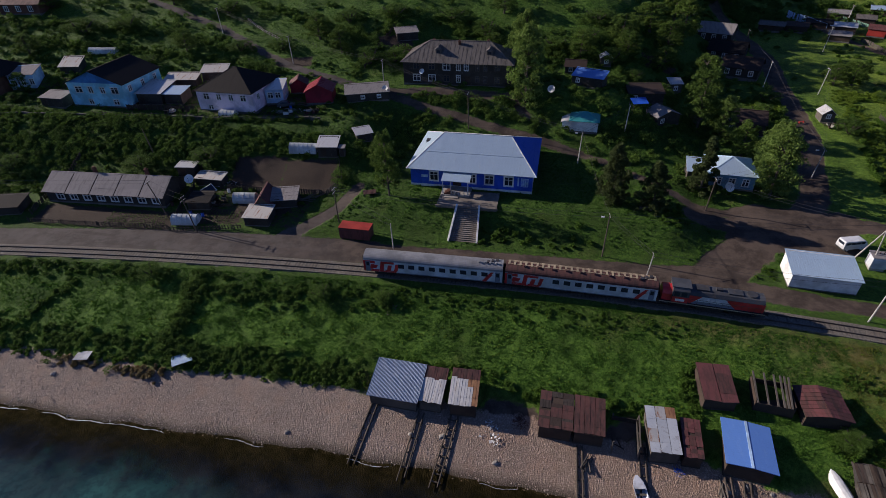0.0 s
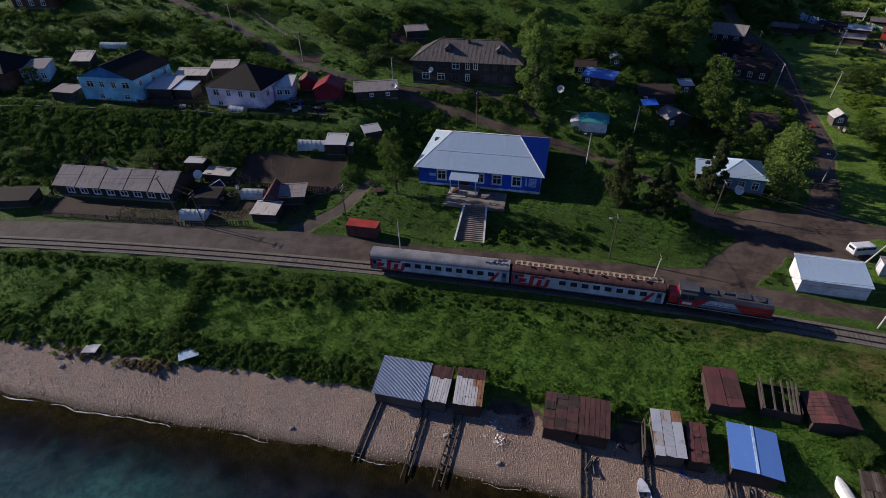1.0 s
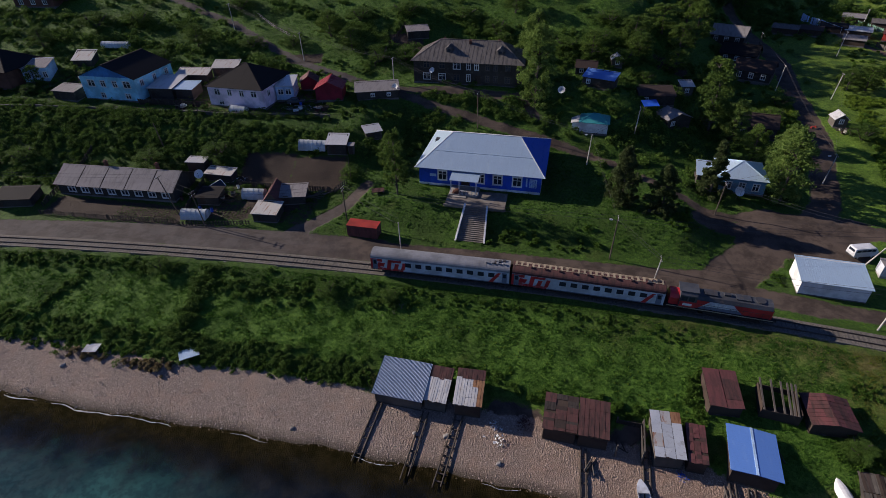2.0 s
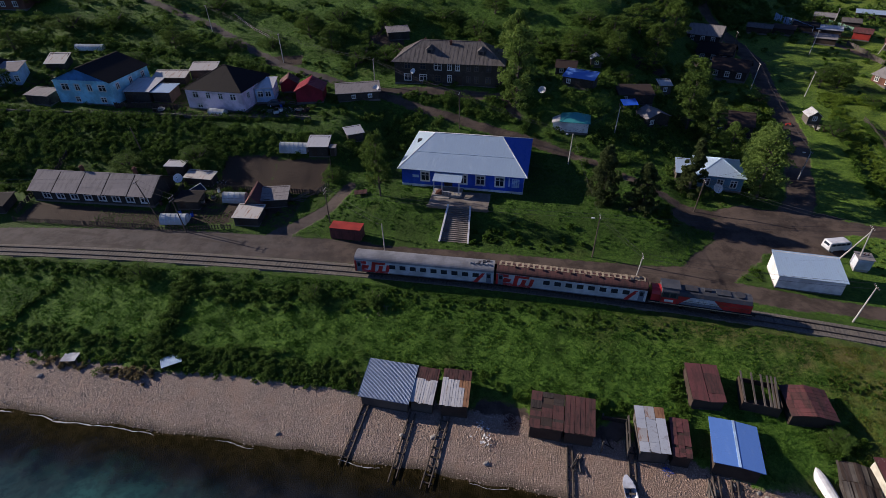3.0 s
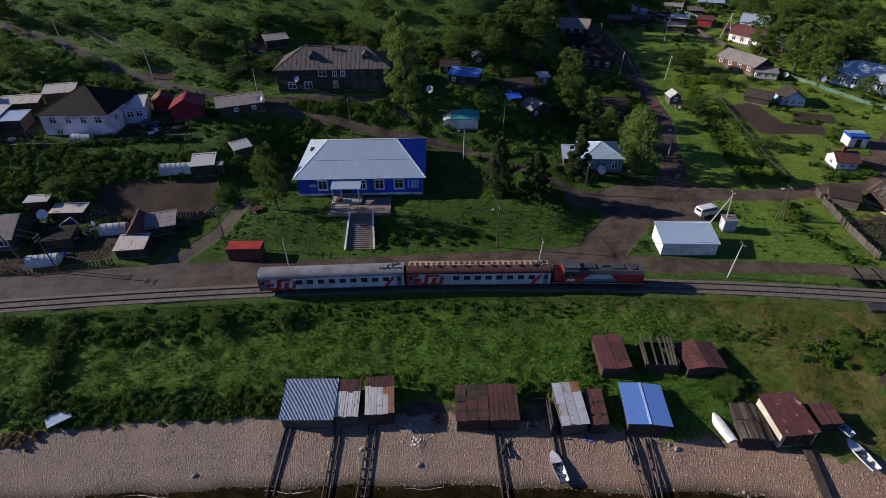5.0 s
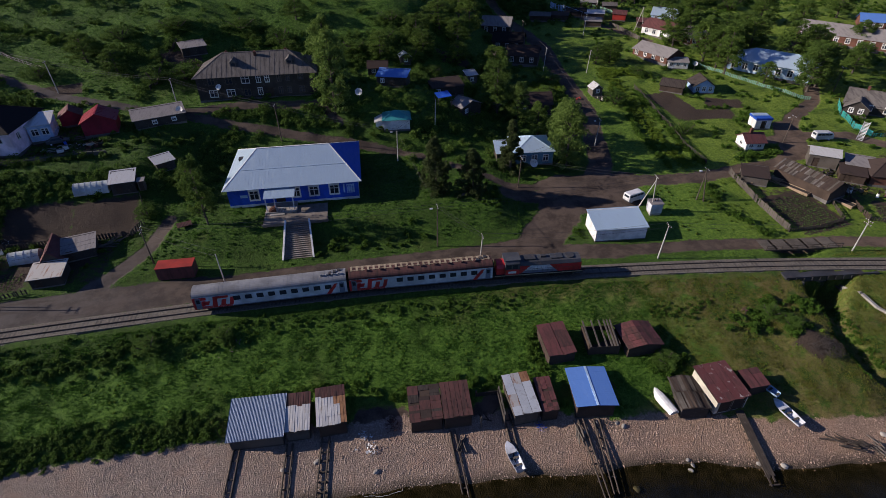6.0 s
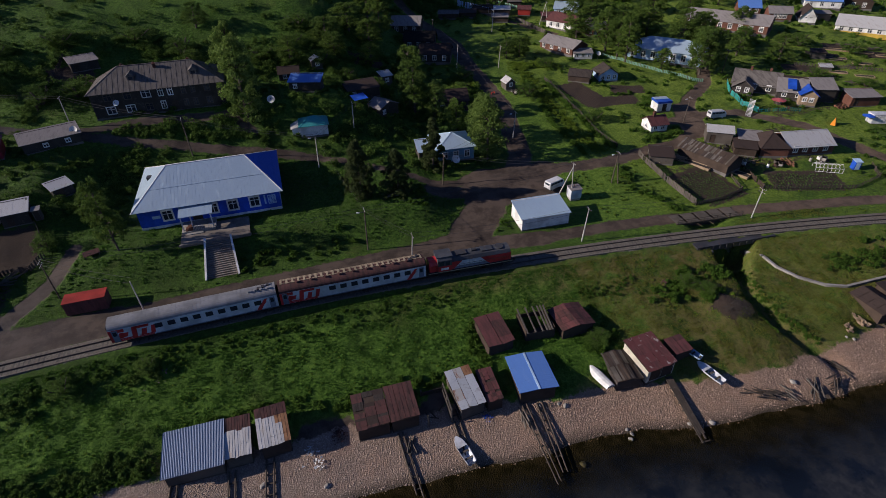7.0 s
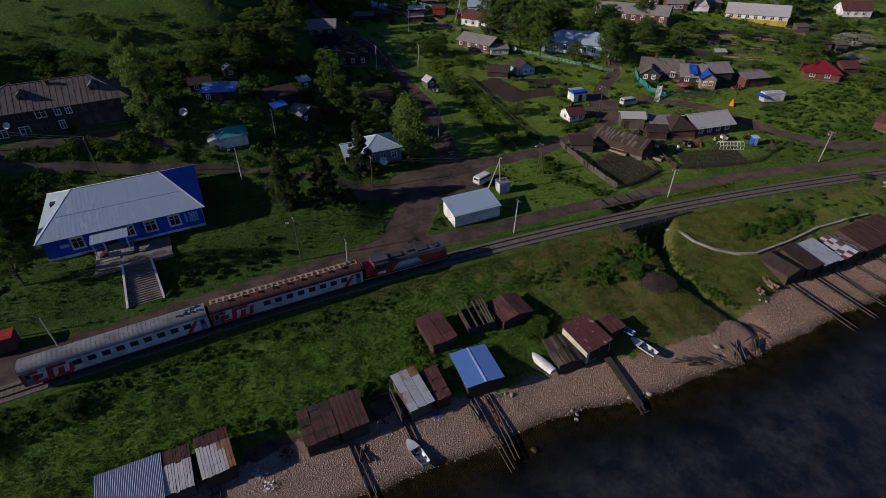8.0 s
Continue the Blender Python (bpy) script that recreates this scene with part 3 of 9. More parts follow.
gx, gy = spread(-200, 260, 1.0), spread(22, 215, 0.9)
GX, GY = np.meshgrid(gx, gy)
flat_x, flat_y = GX.ravel(), GY.ravel()
gz = np.array([ground(float(a), float(b)) for a, b in zip(flat_x, flat_y)])
nx, ny = len(gx), len(gy)
ids = np.arange(nx * ny).reshape(ny, nx)
quads = np.stack([ids[:-1, :-1], ids[:-1, 1:], ids[1:, 1:], ids[1:, :-1]], -1).reshape(-1, 4)
road = np.zeros(nx * ny)
for half, pts in ROADS:
    road = np.maximum(road, np.clip(0.5 + (half - to_lines(flat_x, flat_y, pts)) / 2.5, 0, 1))
soil = np.zeros(nx * ny)
for cx, cy, hx, hy, turn in PLOTS:
    c, s = math.cos(radians(turn)), math.sin(radians(turn))
    u, v = (flat_x - cx) * c + (flat_y - cy) * s, -(flat_x - cx) * s + (flat_y - cy) * c
    soil = np.maximum(soil, np.clip(0.5 + np.minimum(hx - abs(u), hy - abs(v)) / 2.8, 0, 1))
for cx, cy, hx, hy in ((-98, 119, 46, 8), (-60, 86, 15, 7), (104, 88, 22, 9), (140, 101, 14, 4)):   # trodden yards; the first also paints shade between terrace houses as dark soil
    soil = np.maximum(soil, .52 * np.clip(0.5 + np.minimum(hx - abs(flat_x - cx), hy - abs(flat_y - cy)) / 4, 0, 1))
shore = np.array([shore_y(float(a)) for a in gx])[None, :].repeat(ny, 0).ravel()
bank = np.array([bank_y(float(a)) for a in gx])[None, :].repeat(ny, 0).ravel()
rails = np.array([rail_y(float(a)) for a in gx])[None, :].repeat(ny, 0).ravel()
pebble = np.clip(0.5 + (bank + 0.5 - flat_y) / 3, 0, 1)
wet = np.clip(1 - (flat_y - shore) / 1.6, 0, 1)
ballast = np.clip(0.5 + (1.8 - abs(flat_y - rails)) / 1.0, 0, 1)
dry = np.clip(1 - abs(flat_y - rails + 7) / 7, 0, 1) * np.clip((flat_x - 5) / 25, 0, 1) + .9 * np.clip((rails - 3 - flat_y) / 3, 0, 1) * np.clip((flat_x - 38) / 14, 0, 1) + np.clip(1 - abs(flat_y - bank - 1.5) / 3, 0, 1) * .8
for pts, half in (([(47.5, 52.5), (52, 56.8), (57.5, 61)], 1.3), ([(64, 43.2), (68.5, 43.4), (71.4, 46.4), (70.2, 50)], .9), ([(90, 58), (93, 53), (97, 50)], 2.0), ([(60, 46), (64, 41)], 1.6)):   # bare trodden grass
    dry = np.maximum(dry, 1.3 * np.clip(1.2 - to_lines(flat_x, flat_y, pts) / half, 0, 1))
# mask of the brighter grass: lush slope turf, plus painted sun in the valley
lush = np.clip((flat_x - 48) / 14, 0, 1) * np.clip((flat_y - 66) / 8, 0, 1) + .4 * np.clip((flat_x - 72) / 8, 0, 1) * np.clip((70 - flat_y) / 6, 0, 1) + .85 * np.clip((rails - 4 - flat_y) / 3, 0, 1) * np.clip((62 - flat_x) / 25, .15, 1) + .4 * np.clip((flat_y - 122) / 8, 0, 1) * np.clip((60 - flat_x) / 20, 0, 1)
me = bpy.data.meshes.new("ground")
me.from_pydata(np.stack([flat_x, flat_y, gz], 1).tolist(), [], quads.tolist())
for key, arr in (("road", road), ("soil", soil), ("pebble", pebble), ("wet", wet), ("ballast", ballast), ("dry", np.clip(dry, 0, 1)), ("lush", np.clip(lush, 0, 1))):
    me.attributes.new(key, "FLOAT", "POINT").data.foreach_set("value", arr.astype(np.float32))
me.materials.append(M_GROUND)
me.shade_smooth()
tagged(new("ground", me), "grassy lakeside village ground with dirt roads and pebble beach", "ground", kind="structure")

# the lake
offs = [3, 0, -0.6, -1.4, -2.6, -4.5, -7, -10, -14, -20, -40, -120, -500, -2500]
wv, wd = [], []
wx = spread(-200, 260, 4.0)
for o in offs:
    for a in wx:
        wv.append((float(a), shore_y(float(a)) + o, -7.0))
        wd.append(min(1.0, max(0.0, -o / 20.0)))
k = len(wx)
me = bpy.data.meshes.new("water")
me.from_pydata(wv, [], [(j * k + i, (j + 1) * k + i, (j + 1) * k + i + 1, j * k + i + 1) for j in range(len(offs) - 1) for i in range(k - 1)])
me.attributes.new("deep", "FLOAT", "POINT").data.foreach_set("value", np.array(wd, np.float32))
me.materials.append(M_WATER)
me.shade_smooth()
tagged(new("water", me), "dark clear lake water, shallow at the stony shore", "water", kind="structure")


# ---- houses and sheds ----
def side_frames(w, d):
    """For each wall: the turn from (along, inward, up) to the house, and its length."""
    return {
        "f": (pose(-w / 2, -d / 2, 0, 0, 0, 0), w), "r": (pose(w / 2, -d / 2, 0, 0, 0, 90), d),
        "b": (pose(w / 2, d / 2, 0, 0, 0, 180), w), "l": (pose(-w / 2, d / 2, 0, 0, 0, 270), d)}


def pierced(mesh, m, length, z0, h, holes, t=0.2, inset=0.0):
    """A wall in one piece, with openings that go through it."""
    xs = sorted({inset, length - inset, *[v for u, zb, w, hh in holes for v in (u - w / 2, u + w / 2)]})
    zs = sorted({z0, h, *[v for u, zb, w, hh in holes for v in (zb, zb + hh)]})

    def full(i, k):
        if not (0 <= i < len(xs) - 1 and 0 <= k < len(zs) - 1):
            return False
        mx, mz = (xs[i] + xs[i + 1]) / 2, (zs[k] + zs[k + 1]) / 2
        return not any(abs(mx - u) < w / 2 and zb < mz < zb + hh for u, zb, w, hh in holes)

    verts, index, faces = [], {}, []

    def at(i, k, s):
        if (i, k, s) not in index:
            index[i, k, s] = len(verts)
            verts.append(m @ Vector((xs[i], s * t, zs[k])))
        return index[i, k, s]

    for i in range(len(xs) - 1):
        for k in range(len(zs) - 1):
            if not full(i, k):
                continue
            ring = ((i, k), (i + 1, k), (i + 1, k + 1), (i, k + 1))
            faces.append(tuple(at(a, b, 0) for a, b in ring))
            faces.append(tuple(at(a, b, 1) for a, b in ring[::-1]))
            for (a, b), (c, d), (ni, nk) in zip(ring, ring[1:] + ring[:1], ((i, k - 1), (i + 1, k), (i, k + 1), (i - 1, k))):
                if not full(ni, nk):
                    faces.append((at(a, b, 0), at(a, b, 1), at(c, d, 1), at(c, d, 0)))
    mesh.add(verts, faces)


def row(n, length, zb, w, h, m0=1.2, m1=None):
    """n openings evenly along a wall."""
    m1 = m0 if m1 is None else m1
    return [(m0 + (length - m0 - m1) * (k / (n - 1) if n > 1 else .5), zb, w, h) for k in range(n)]


WINDOW_CACHE = {}


def window(parent, m, u, zb, w, h, casing, wide=0.14):
    key = (round(w, 2), round(h, 2), casing.name, wide)
    if key not in WINDOW_CACHE:
        a, p, c = Mesh(), Mesh(), wide
        lights = [(w / 2 + c + sx * (w / 4 + .02), zb2, w / 2 - .08, hh2) for sx in (-1, 1) for zb2, hh2 in ((c + .05, h * .62), (c + h * .62 + .13, h * .38 - .17))]
        pierced(a, pose(-w / 2 - c, -.05, -c), w + 2 * c, 0, h + 2.2 * c, lights, t=.13)
        p.box(-w / 2, .1, 0, w / 2, .12, h)
        WINDOW_CACHE[key] = (a.data("window", casing), p.data("pane", M_GLASS))
    fr, pn = WINDOW_CACHE[key]
    ob = part("window", fr, None, parent)
    ob.matrix_basis = m @ pose(u, 0, zb)
    part("pane", pn, None, ob)
    return ob


def roof_planes(kind, w, d, h, rh, o, hip=None):
    """Polygons of a roof, eave first, and the gable triangles that close it."""
    W, D = w / 2 + o, d / 2 + o
    if kind == "gable_x":
        e = h - o * rh / (d / 2)
        return [[(-W, -D, e), (W, -D, e), (W, 0, h + rh), (-W, 0, h + rh)], [(W, D, e), (-W, D, e), (-W, 0, h + rh), (W, 0, h + rh)]], \
            [[(x, -d / 2, h), (x, d / 2, h), (x, 0, h + rh - .06)] for x in (-w / 2, w / 2 - .2)]
    if kind == "gable_y":
        e = h - o * rh / (w / 2)
        return [[(-W, D, e), (-W, -D, e), (0, -D, h + rh), (0, D, h + rh)], [(W, -D, e), (W, D, e), (0, D, h + rh), (0, -D, h + rh)]], \
            [[(-w / 2, y, h), (w / 2, y, h), (0, y, h + rh - .06)] for y in (-d / 2, d / 2 - .2)]
    if kind == "hip":
        e = h - o * rh / (min(w, d) / 2)
        k = max(0, (w - d) / 2) if hip is None else w / 2 - hip
        j = max(0, (d - w) / 2)
        if w >= d:
            a, b = (-k, 0, h + rh), (k, 0, h + rh)
            return [[(-W, -D, e), (W, -D, e), b, a], [(W, -D, e), (W, D, e), b], [(W, D, e), (-W, D, e), a, b], [(-W, D, e), (-W, -D, e), a]], []
        a, b = (0, -j, h + rh), (0, j, h + rh)
        return [[(-W, -D, e), (W, -D, e), a], [(W, -D, e), (W, D, e), b, a], [(W, D, e), (-W, D, e), b], [(-W, D, e), (-W, -D, e), a, b]], []
    # shed: one slope, low at the front (rh > 0) or at the back (rh < 0)
    s = rh / d
    return [[(-W, -D, h - o * s), (W, -D, h - o * s), (W, D, h + rh + o * s), (-W, D, h + rh + o * s)]], []


def inside(p, poly, nrm):
    return all((b - a).cross(p - a).dot(nrm) > -1e-4 for a, b in zip(poly, poly[1:] + poly[:1]))


def seams(mesh, poly, gap, rw, rhh):
    """Ribs up the slope of a roof plane, cut at its edges."""
    poly = [Vector(p) for p in poly]
    nrm = (poly[1] - poly[0]).cross(poly[2] - poly[0]).normalized()
    e = (poly[1] - poly[0]).normalized()
    up = nrm.cross(e)
    length = (poly[1] - poly[0]).length
    k = max(1, int(length / gap))
    for i in range(k + 1):
        a = poly[0] + e * (length * min(max(i / k, .004), .996))
        top = 0.0
        reach = max((p - a).dot(up) for p in poly)
        lo, hi = 0.0, reach
        for _ in range(16):
            mid = (lo + hi) / 2
            lo, hi = (mid, hi) if inside(a + up * mid, poly, nrm) else (lo, mid)
        if lo > .15:
            mesh.beam(a + nrm * rhh / 2, a + up * lo + nrm * rhh / 2, rw, rhh, tuple(nrm))


def wave_sheet(mesh, poly, gap, amp, t=0.02):
    """A corrugated sheet over a four-cornered roof plane."""
    a, b, c, d = [Vector(p) for p in poly]
    nrm = (b - a).cross(c - a).normalized()
    k = max(4, int((b - a).length / gap) * 4)
    v, f = [], []
    for i in range(k + 1):
        s = i / k
        off = nrm * (amp * math.cos(s * k / 4 * 2 * math.pi) + amp + .02)
        v += [a.lerp(b, s) + off, d.lerp(c, s) + off]
    for i in range(k):
        f.append((2 * i, 2 * i + 2, 2 * i + 3, 2 * i + 1))
    mesh.add(v, f)


def sheets(parent, poly, nu, nv, mat, rng, name="roof_sheet", jump=0.05, lost=0.0, ribs=(.28, .72)):
    """Loose overlapping metal sheets, each an object, laid on a four-cornered roof plane."""
    a, b, c, d = [Vector(p) for p in poly]
    nrm = (b - a).cross(c - a).normalized()
    mats = mat if isinstance(mat, list) else [mat]
    for j in range(nv):
        for i in range(nu):
            u0, u1, v0, v1 = i / nu, (i + 1) / nu, max(0, j / nv - .04), (j + 1) / nv
            p = []
            if rng.random() < lost:
                continue
            gap = .02 / nu
            for u, v in ((u0 + gap, v0), (u1 - gap, v0), (u1 - gap, v1), (u0 + gap, v1)):
                v = v + (rng.uniform(-.03, .02) if j == 0 and v == v0 else 0)
                p.append(a.lerp(b, u).lerp(d.lerp(c, u), v) + nrm * (.05 + jump * rng.random() + .012 * (j % 2) + .01 * (i % 2)))
            ms = Mesh().plate(p, .008)
            e = (p[1] - p[0]).normalized()
            for q in ribs:
                s0, s1 = p[0].lerp(p[1], q), p[3].lerp(p[2], q)
                ms.beam(s0 + nrm * .008, s1 + nrm * .008, .05, .03, tuple(nrm))
            part(name, ms, mat(i, j) if callable(mat) else mats[rng.randrange(len(mats))], parent)


FOOT = []  # middles, sizes and turns of what stands on the ground


def house(name, label, category, p0, p1, depth, h, kind, rh, wall_m, roof_m, over=.4, wins=None, doors=None, casing=None, chimneys=(),
          seam=0.6, rib=(.022, .008), plinth=0.3, plinth_m=None, gable_m=None, z=None, ridge_m=None, nsheets=None, group="", wide=.14, wave=0, sub=1.6, hip=None, dark_wins=None, dormers=(), plane_m=None):
    """A building whose front runs from p0 to p1 (seen from outside, left to right)."""
    (ax, ay), (bx, by) = p0, p1
    w, rot = math.hypot(bx - ax, by - ay), math.degrees(math.atan2(by - ay, bx - ax))
    r = radians(rot)
    cx, cy = (ax + bx) / 2 - math.sin(r) * depth / 2, (ay + by) / 2 + math.cos(r) * depth / 2
    if z is None:
        z = (ground(ax, ay) + ground(bx, by)) / 2 + .1
    FOOT.append((cx, cy, w, depth, rot))
    ob = thing(name, cx, cy, z, rot, label, category, group)
    wins, doors, casing, dark_wins = wins or {}, doors or {}, casing or M_WHITE, dark_wins or {}
    fr = side_frames(w, depth)
    back = h + rh if kind == "shed" else h
    for s, (m, length) in fr.items():
        holes, walls = wins.get(s, []) + doors.get(s, []) + dark_wins.get(s, []), Mesh()
        if s in "fb":
            pierced(walls, m, length, plinth, h if s == "f" else back, holes)
        else:
            pierced(walls, m, length, plinth, min(h, back), holes, inset=.2)
            if kind == "shed" and abs(rh) > .05:
                x = (w / 2 - .2) if s == "r" else -w / 2
                lo, hi = min(h, back), max(h, back) - .04
                yy = depth / 2 - .2 if rh > 0 else -depth / 2 + .2
                tri = [(x, -yy, lo), (x, yy, lo), (x, yy, hi)]
                walls.add(tri + [(x + .2, q[1], q[2]) for q in tri], [(0, 1, 2), (5, 4, 3), (0, 3, 4, 1), (1, 4, 5, 2), (2, 5, 3, 0)])
        part("wall", walls, wall_m, ob)
    base = Mesh().box(-w / 2 - .04, -depth / 2 - .04, -sub, w / 2 + .04, depth / 2 + .04, plinth)
    part("plinth", base, plinth_m or M_STONE, ob)
    planes, tris = roof_planes(kind, w, depth, h, rh, over, hip)
    for tri in tris:
        g, ax3 = Mesh(), (Vector((.2, 0, 0)) if kind == "gable_x" else Vector((0, .2, 0)))
        q = [Vector(p) for p in tri]
        g.add(q + [p + ax3 for p in q], [(0, 1, 2), (5, 4, 3), (0, 3, 4, 1), (1, 4, 5, 2), (2, 5, 3, 0)])
        part("gable", g, gable_m or wall_m, ob)
    rng = random.Random(int(abs(ax * 31 + ay * 17)))
    roof = Mesh()
    plane_m = plane_m or {}
    for k, pl in enumerate(planes):
        if k not in plane_m:
            roof.plate(pl, .09)
    rf = part("roof", roof, roof_m if not nsheets else M_PLANK_BR, ob)
    if nsheets:
        for pl in planes:
            sheets(rf, pl, nsheets[0], nsheets[1], nsheets[2] if len(nsheets) > 2 else roof_m, rng, lost=nsheets[3] if len(nsheets) > 3 else 0, ribs=nsheets[4] if len(nsheets) > 4 else (.28, .72))
    elif wave:
        sh = Mesh()
        for pl in planes:
            if len(pl) == 4:
                wave_sheet(sh, pl, wave, .038)
        part("corrugated_sheet", sh, roof_m, rf)
    elif not seam:
        for k in plane_m:
            part("roof_slope", Mesh().plate(planes[k], .09), plane_m[k], ob)
    else:
        sh = Mesh()
        for k, pl in enumerate(planes):
            if k in plane_m:
                slope, ribs_ = Mesh().plate(pl, .09), Mesh()
                seams(ribs_, pl, seam, *rib)
                tagged(part("seam", ribs_, plane_m[k], part("roof_slope", slope, plane_m[k], ob)), kind="stuff")
            else:
                seams(sh, pl, seam, *rib)
        tagged(part("seam", sh, roof_m, rf), kind="stuff")
    if kind != "shed" and ridge_m is not False:
        rg = Mesh()
        tops = sorted({tuple(p) for pl in planes for p in pl if p[2] > h + rh - .01})
        if len(tops) > 1:
            rg.beam(tops[0], tops[-1], .3, .1)
        for pl in planes:
            if kind == "hip":
                rg.beam(pl[0], pl[-1], .16, .1)
        if rg.v:
            part("ridge_cap", rg, ridge_m or roof_m, rf)
    for s, items in wins.items():
        for u, zb, ww, hh in items:
            window(ob, fr[s][0], u, zb, ww, hh, casing, wide)
    for s, items in dark_wins.items():
        for u, zb, ww, hh in items:
            window(ob, fr[s][0], u, zb, ww, hh, M_PLANK, .1)
    for x in dormers:
        dm = Mesh()
        y0, z0 = -depth / 2 + 2.2, h + rh * .42
        dm.box(x - .7, y0, z0 - .5, x + .7, y0 + 2.4, z0 + .7)
        dm.add([(x - 1.0, y0 - .3, z0 + .6), (x + 1.0, y0 - .3, z0 + .6), (x, y0 - .3, z0 + 1.4), (x - 1.0, y0 + 2.6, z0 + .6), (x + 1.0, y0 + 2.6, z0 + .6), (x, y0 + 2.6, z0 + 1.4)], [(0, 1, 2), (5, 4, 3), (0, 3, 4, 1), (1, 4, 5, 2), (2, 5, 3, 0)])
        d_ = part("dormer", dm, roof_m, rf)
        part("pane", Mesh().box(x - .4, y0 - .04, z0 - .1, x + .4, y0 - .01, z0 + .5), M_GLASS, d_)
    for s, items in doors.items():
        for u, zb, ww, hh in items:
            dr = part("door", Mesh().box(-ww / 2, .05, 0, ww / 2, .12, hh), M_PLANK_BR, ob)
            arch = [(-ww / 2 - .1, 0), (-ww / 2 - .1, hh + .12), (ww / 2 + .1, hh + .12), (ww / 2 + .1, 0), (ww / 2, 0), (ww / 2, hh), (-ww / 2, hh), (-ww / 2, 0)]
            cv = [(q[0], y, q[1]) for y in (-.03, .03) for q in arch]
            cf = [(i, (i + 1) % 8, 8 + (i + 1) % 8, 8 + i) for i in range(8)]
            for i, j in ((0, 7), (1, 6), (2, 5)):
                k_, l_ = (i + 1, j - 1)
                cf += [(i, j, l_, k_), (8 + k_, 8 + l_, 8 + j, 8 + i)]
            part("casing", Mesh().add(cv, cf), M_PLANK_BR, dr)
            for z0, z1 in ((.2, hh * .45), (hh * .55, hh - .15)):
                part("panel", Mesh().box(-ww / 2 + .1, .03, z0, ww / 2 - .1, .05, z1), M_PLANK_BR, dr)
            dr.matrix_basis = fr[s][0] @ pose(u, 0, zb)
            part("handle", Mesh().box(ww / 2 - .18, -.02, hh * .5, ww / 2 - .12, .03, hh * .5 + .15), M_STEEL, dr)
    for x, y, top in chimneys:
        ch = Mesh().box(x - .3, y - .3, h, x + .3, y + .3, h + top).box(x - .38, y - .38, h + top, x + .38, y + .38, h + top + .15).box(x - .2, y - .2, h + top + .15, x + .2, y + .2, h + top + .4)
        part("chimney", ch, M_BRICK, rf)
    return ob


# the station house on its bluff
st = house("station_house", "long blue wooden station house with pale metal hip roof", "building", (-26.6, 97.0), (-1.2, 96.6), 18.5, 4.3, "hip", 3.9, M_BLUE, R_ZINC,
           over=.75, z=3.75, plane_m={1: R_HIPBLUE}, plinth=.35, plinth_m=M_WHITE, seam=.62, rib=(.02, .008), wide=.26, ridge_m=M_WHITE, hip=5.4,
           wins={"f": [(5.0, 1.3, 1.6, 1.9), (13.1, 1.3, 1.3, 1.9), (16.6, 1.3, 1.6, 1.9), (20.6, 1.3, 1.6, 1.9)], "r": row(4, 18.5, 1.2, 1.4, 1.7, 2.5), "l": row(4, 18.5, 1.2, 1.4, 1.7, 2.5)},
           doors={"f": [(9.9, .35, 1.6, 2.3)]})
part("roof_joint", Mesh().beam((-10.6, -5.35, 5.98), (10.4, -5.35, 5.98), .07, .05), R_ZINC, st)
for k in range(4):
    part("porch_step", Mesh().box(-6.2 + k * .32, -13.0, .3, -5.9 + k * .32, -11.6, .3 + .2 * (k + 1)), M_BRICK, st, "reddish wooden step")
part("roof_hatch", Mesh().box(-11.4, .2, 5.2, -10.2, 1.4, 6.0), M_STEEL, st, "dark opening in the roof hip")
for x0, x1, zb, zt in ((-10.4, -9.0, 1.9, 2.5), (9.7, 10.0, 1.4, 3.3), (10.4, 11.9, 1.3, 3.2)):
    part("sign_board", Mesh().box(x0, -9.32, zb, x1, -9.26, zt), M_LTBLUE, st, "small pale notice board on the front wall")
for i in range(3):
    for k in range(6):
        part("notice_mark", Mesh().box(10.5 + i * .46, -9.35, 1.45 + k * .28, 10.5 + i * .46 + (.34, .26, .3)[(i + k) % 3], -9.325, 1.57 + k * .28), M_BLUE, st, "plain blue mark on the notice")
porch = Mesh().plate([(-6.9, -12.6, 3.1), (-1.0, -12.6, 3.1), (-1.0, -9.2, 3.75), (-6.9, -9.2, 3.75)], .12)
pr = part("porch_roof", porch, R_ZINC, st, "flat zinc porch canopy")
sh = Mesh()
seams(sh, [(-6.9, -12.6, 3.1), (-1.0, -12.6, 3.1), (-1.0, -9.2, 3.75), (-6.9, -9.2, 3.75)], .6, .02, .012)
tagged(part("seam", sh, R_ZINC, pr), kind="stuff")
for x in (-6.6, -4.9, -1.4):
    part("porch_post", Mesh().box(x - .09, -12.5, -.2, x + .09, -12.32, 3.05).box(x - .14, -12.55, 2.8, x + .14, -12.27, 2.96), M_WHITE, st)
part("porch_floor", Mesh().box(-6.9, -13.2, -.6, -1.0, -9.3, .3).box(-6.0, -13.9, -.6, -3.2, -13.2, .1).box(-6.0, -14.4, -.6, -3.2, -13.9, -.08), M_CONCRETE, st)
for x in (-4.6, -2.2):
    rl = Mesh()
    for i in range(6):
        rl.box(x + i * .28, -13.1, .3, x + i * .28 + .05, -13.05, 1.15)
    rl.box(x, -13.12, 1.15, x + 1.5, -13.02, 1.23)
    part("railing", rl, M_WHITE, st)
for c in st.children:
    if c.name.split(".")[0] in ("porch_roof", "porch_post", "porch_floor", "railing", "porch_step"):
        c.location.x += 1.4   # the porch stands before the door
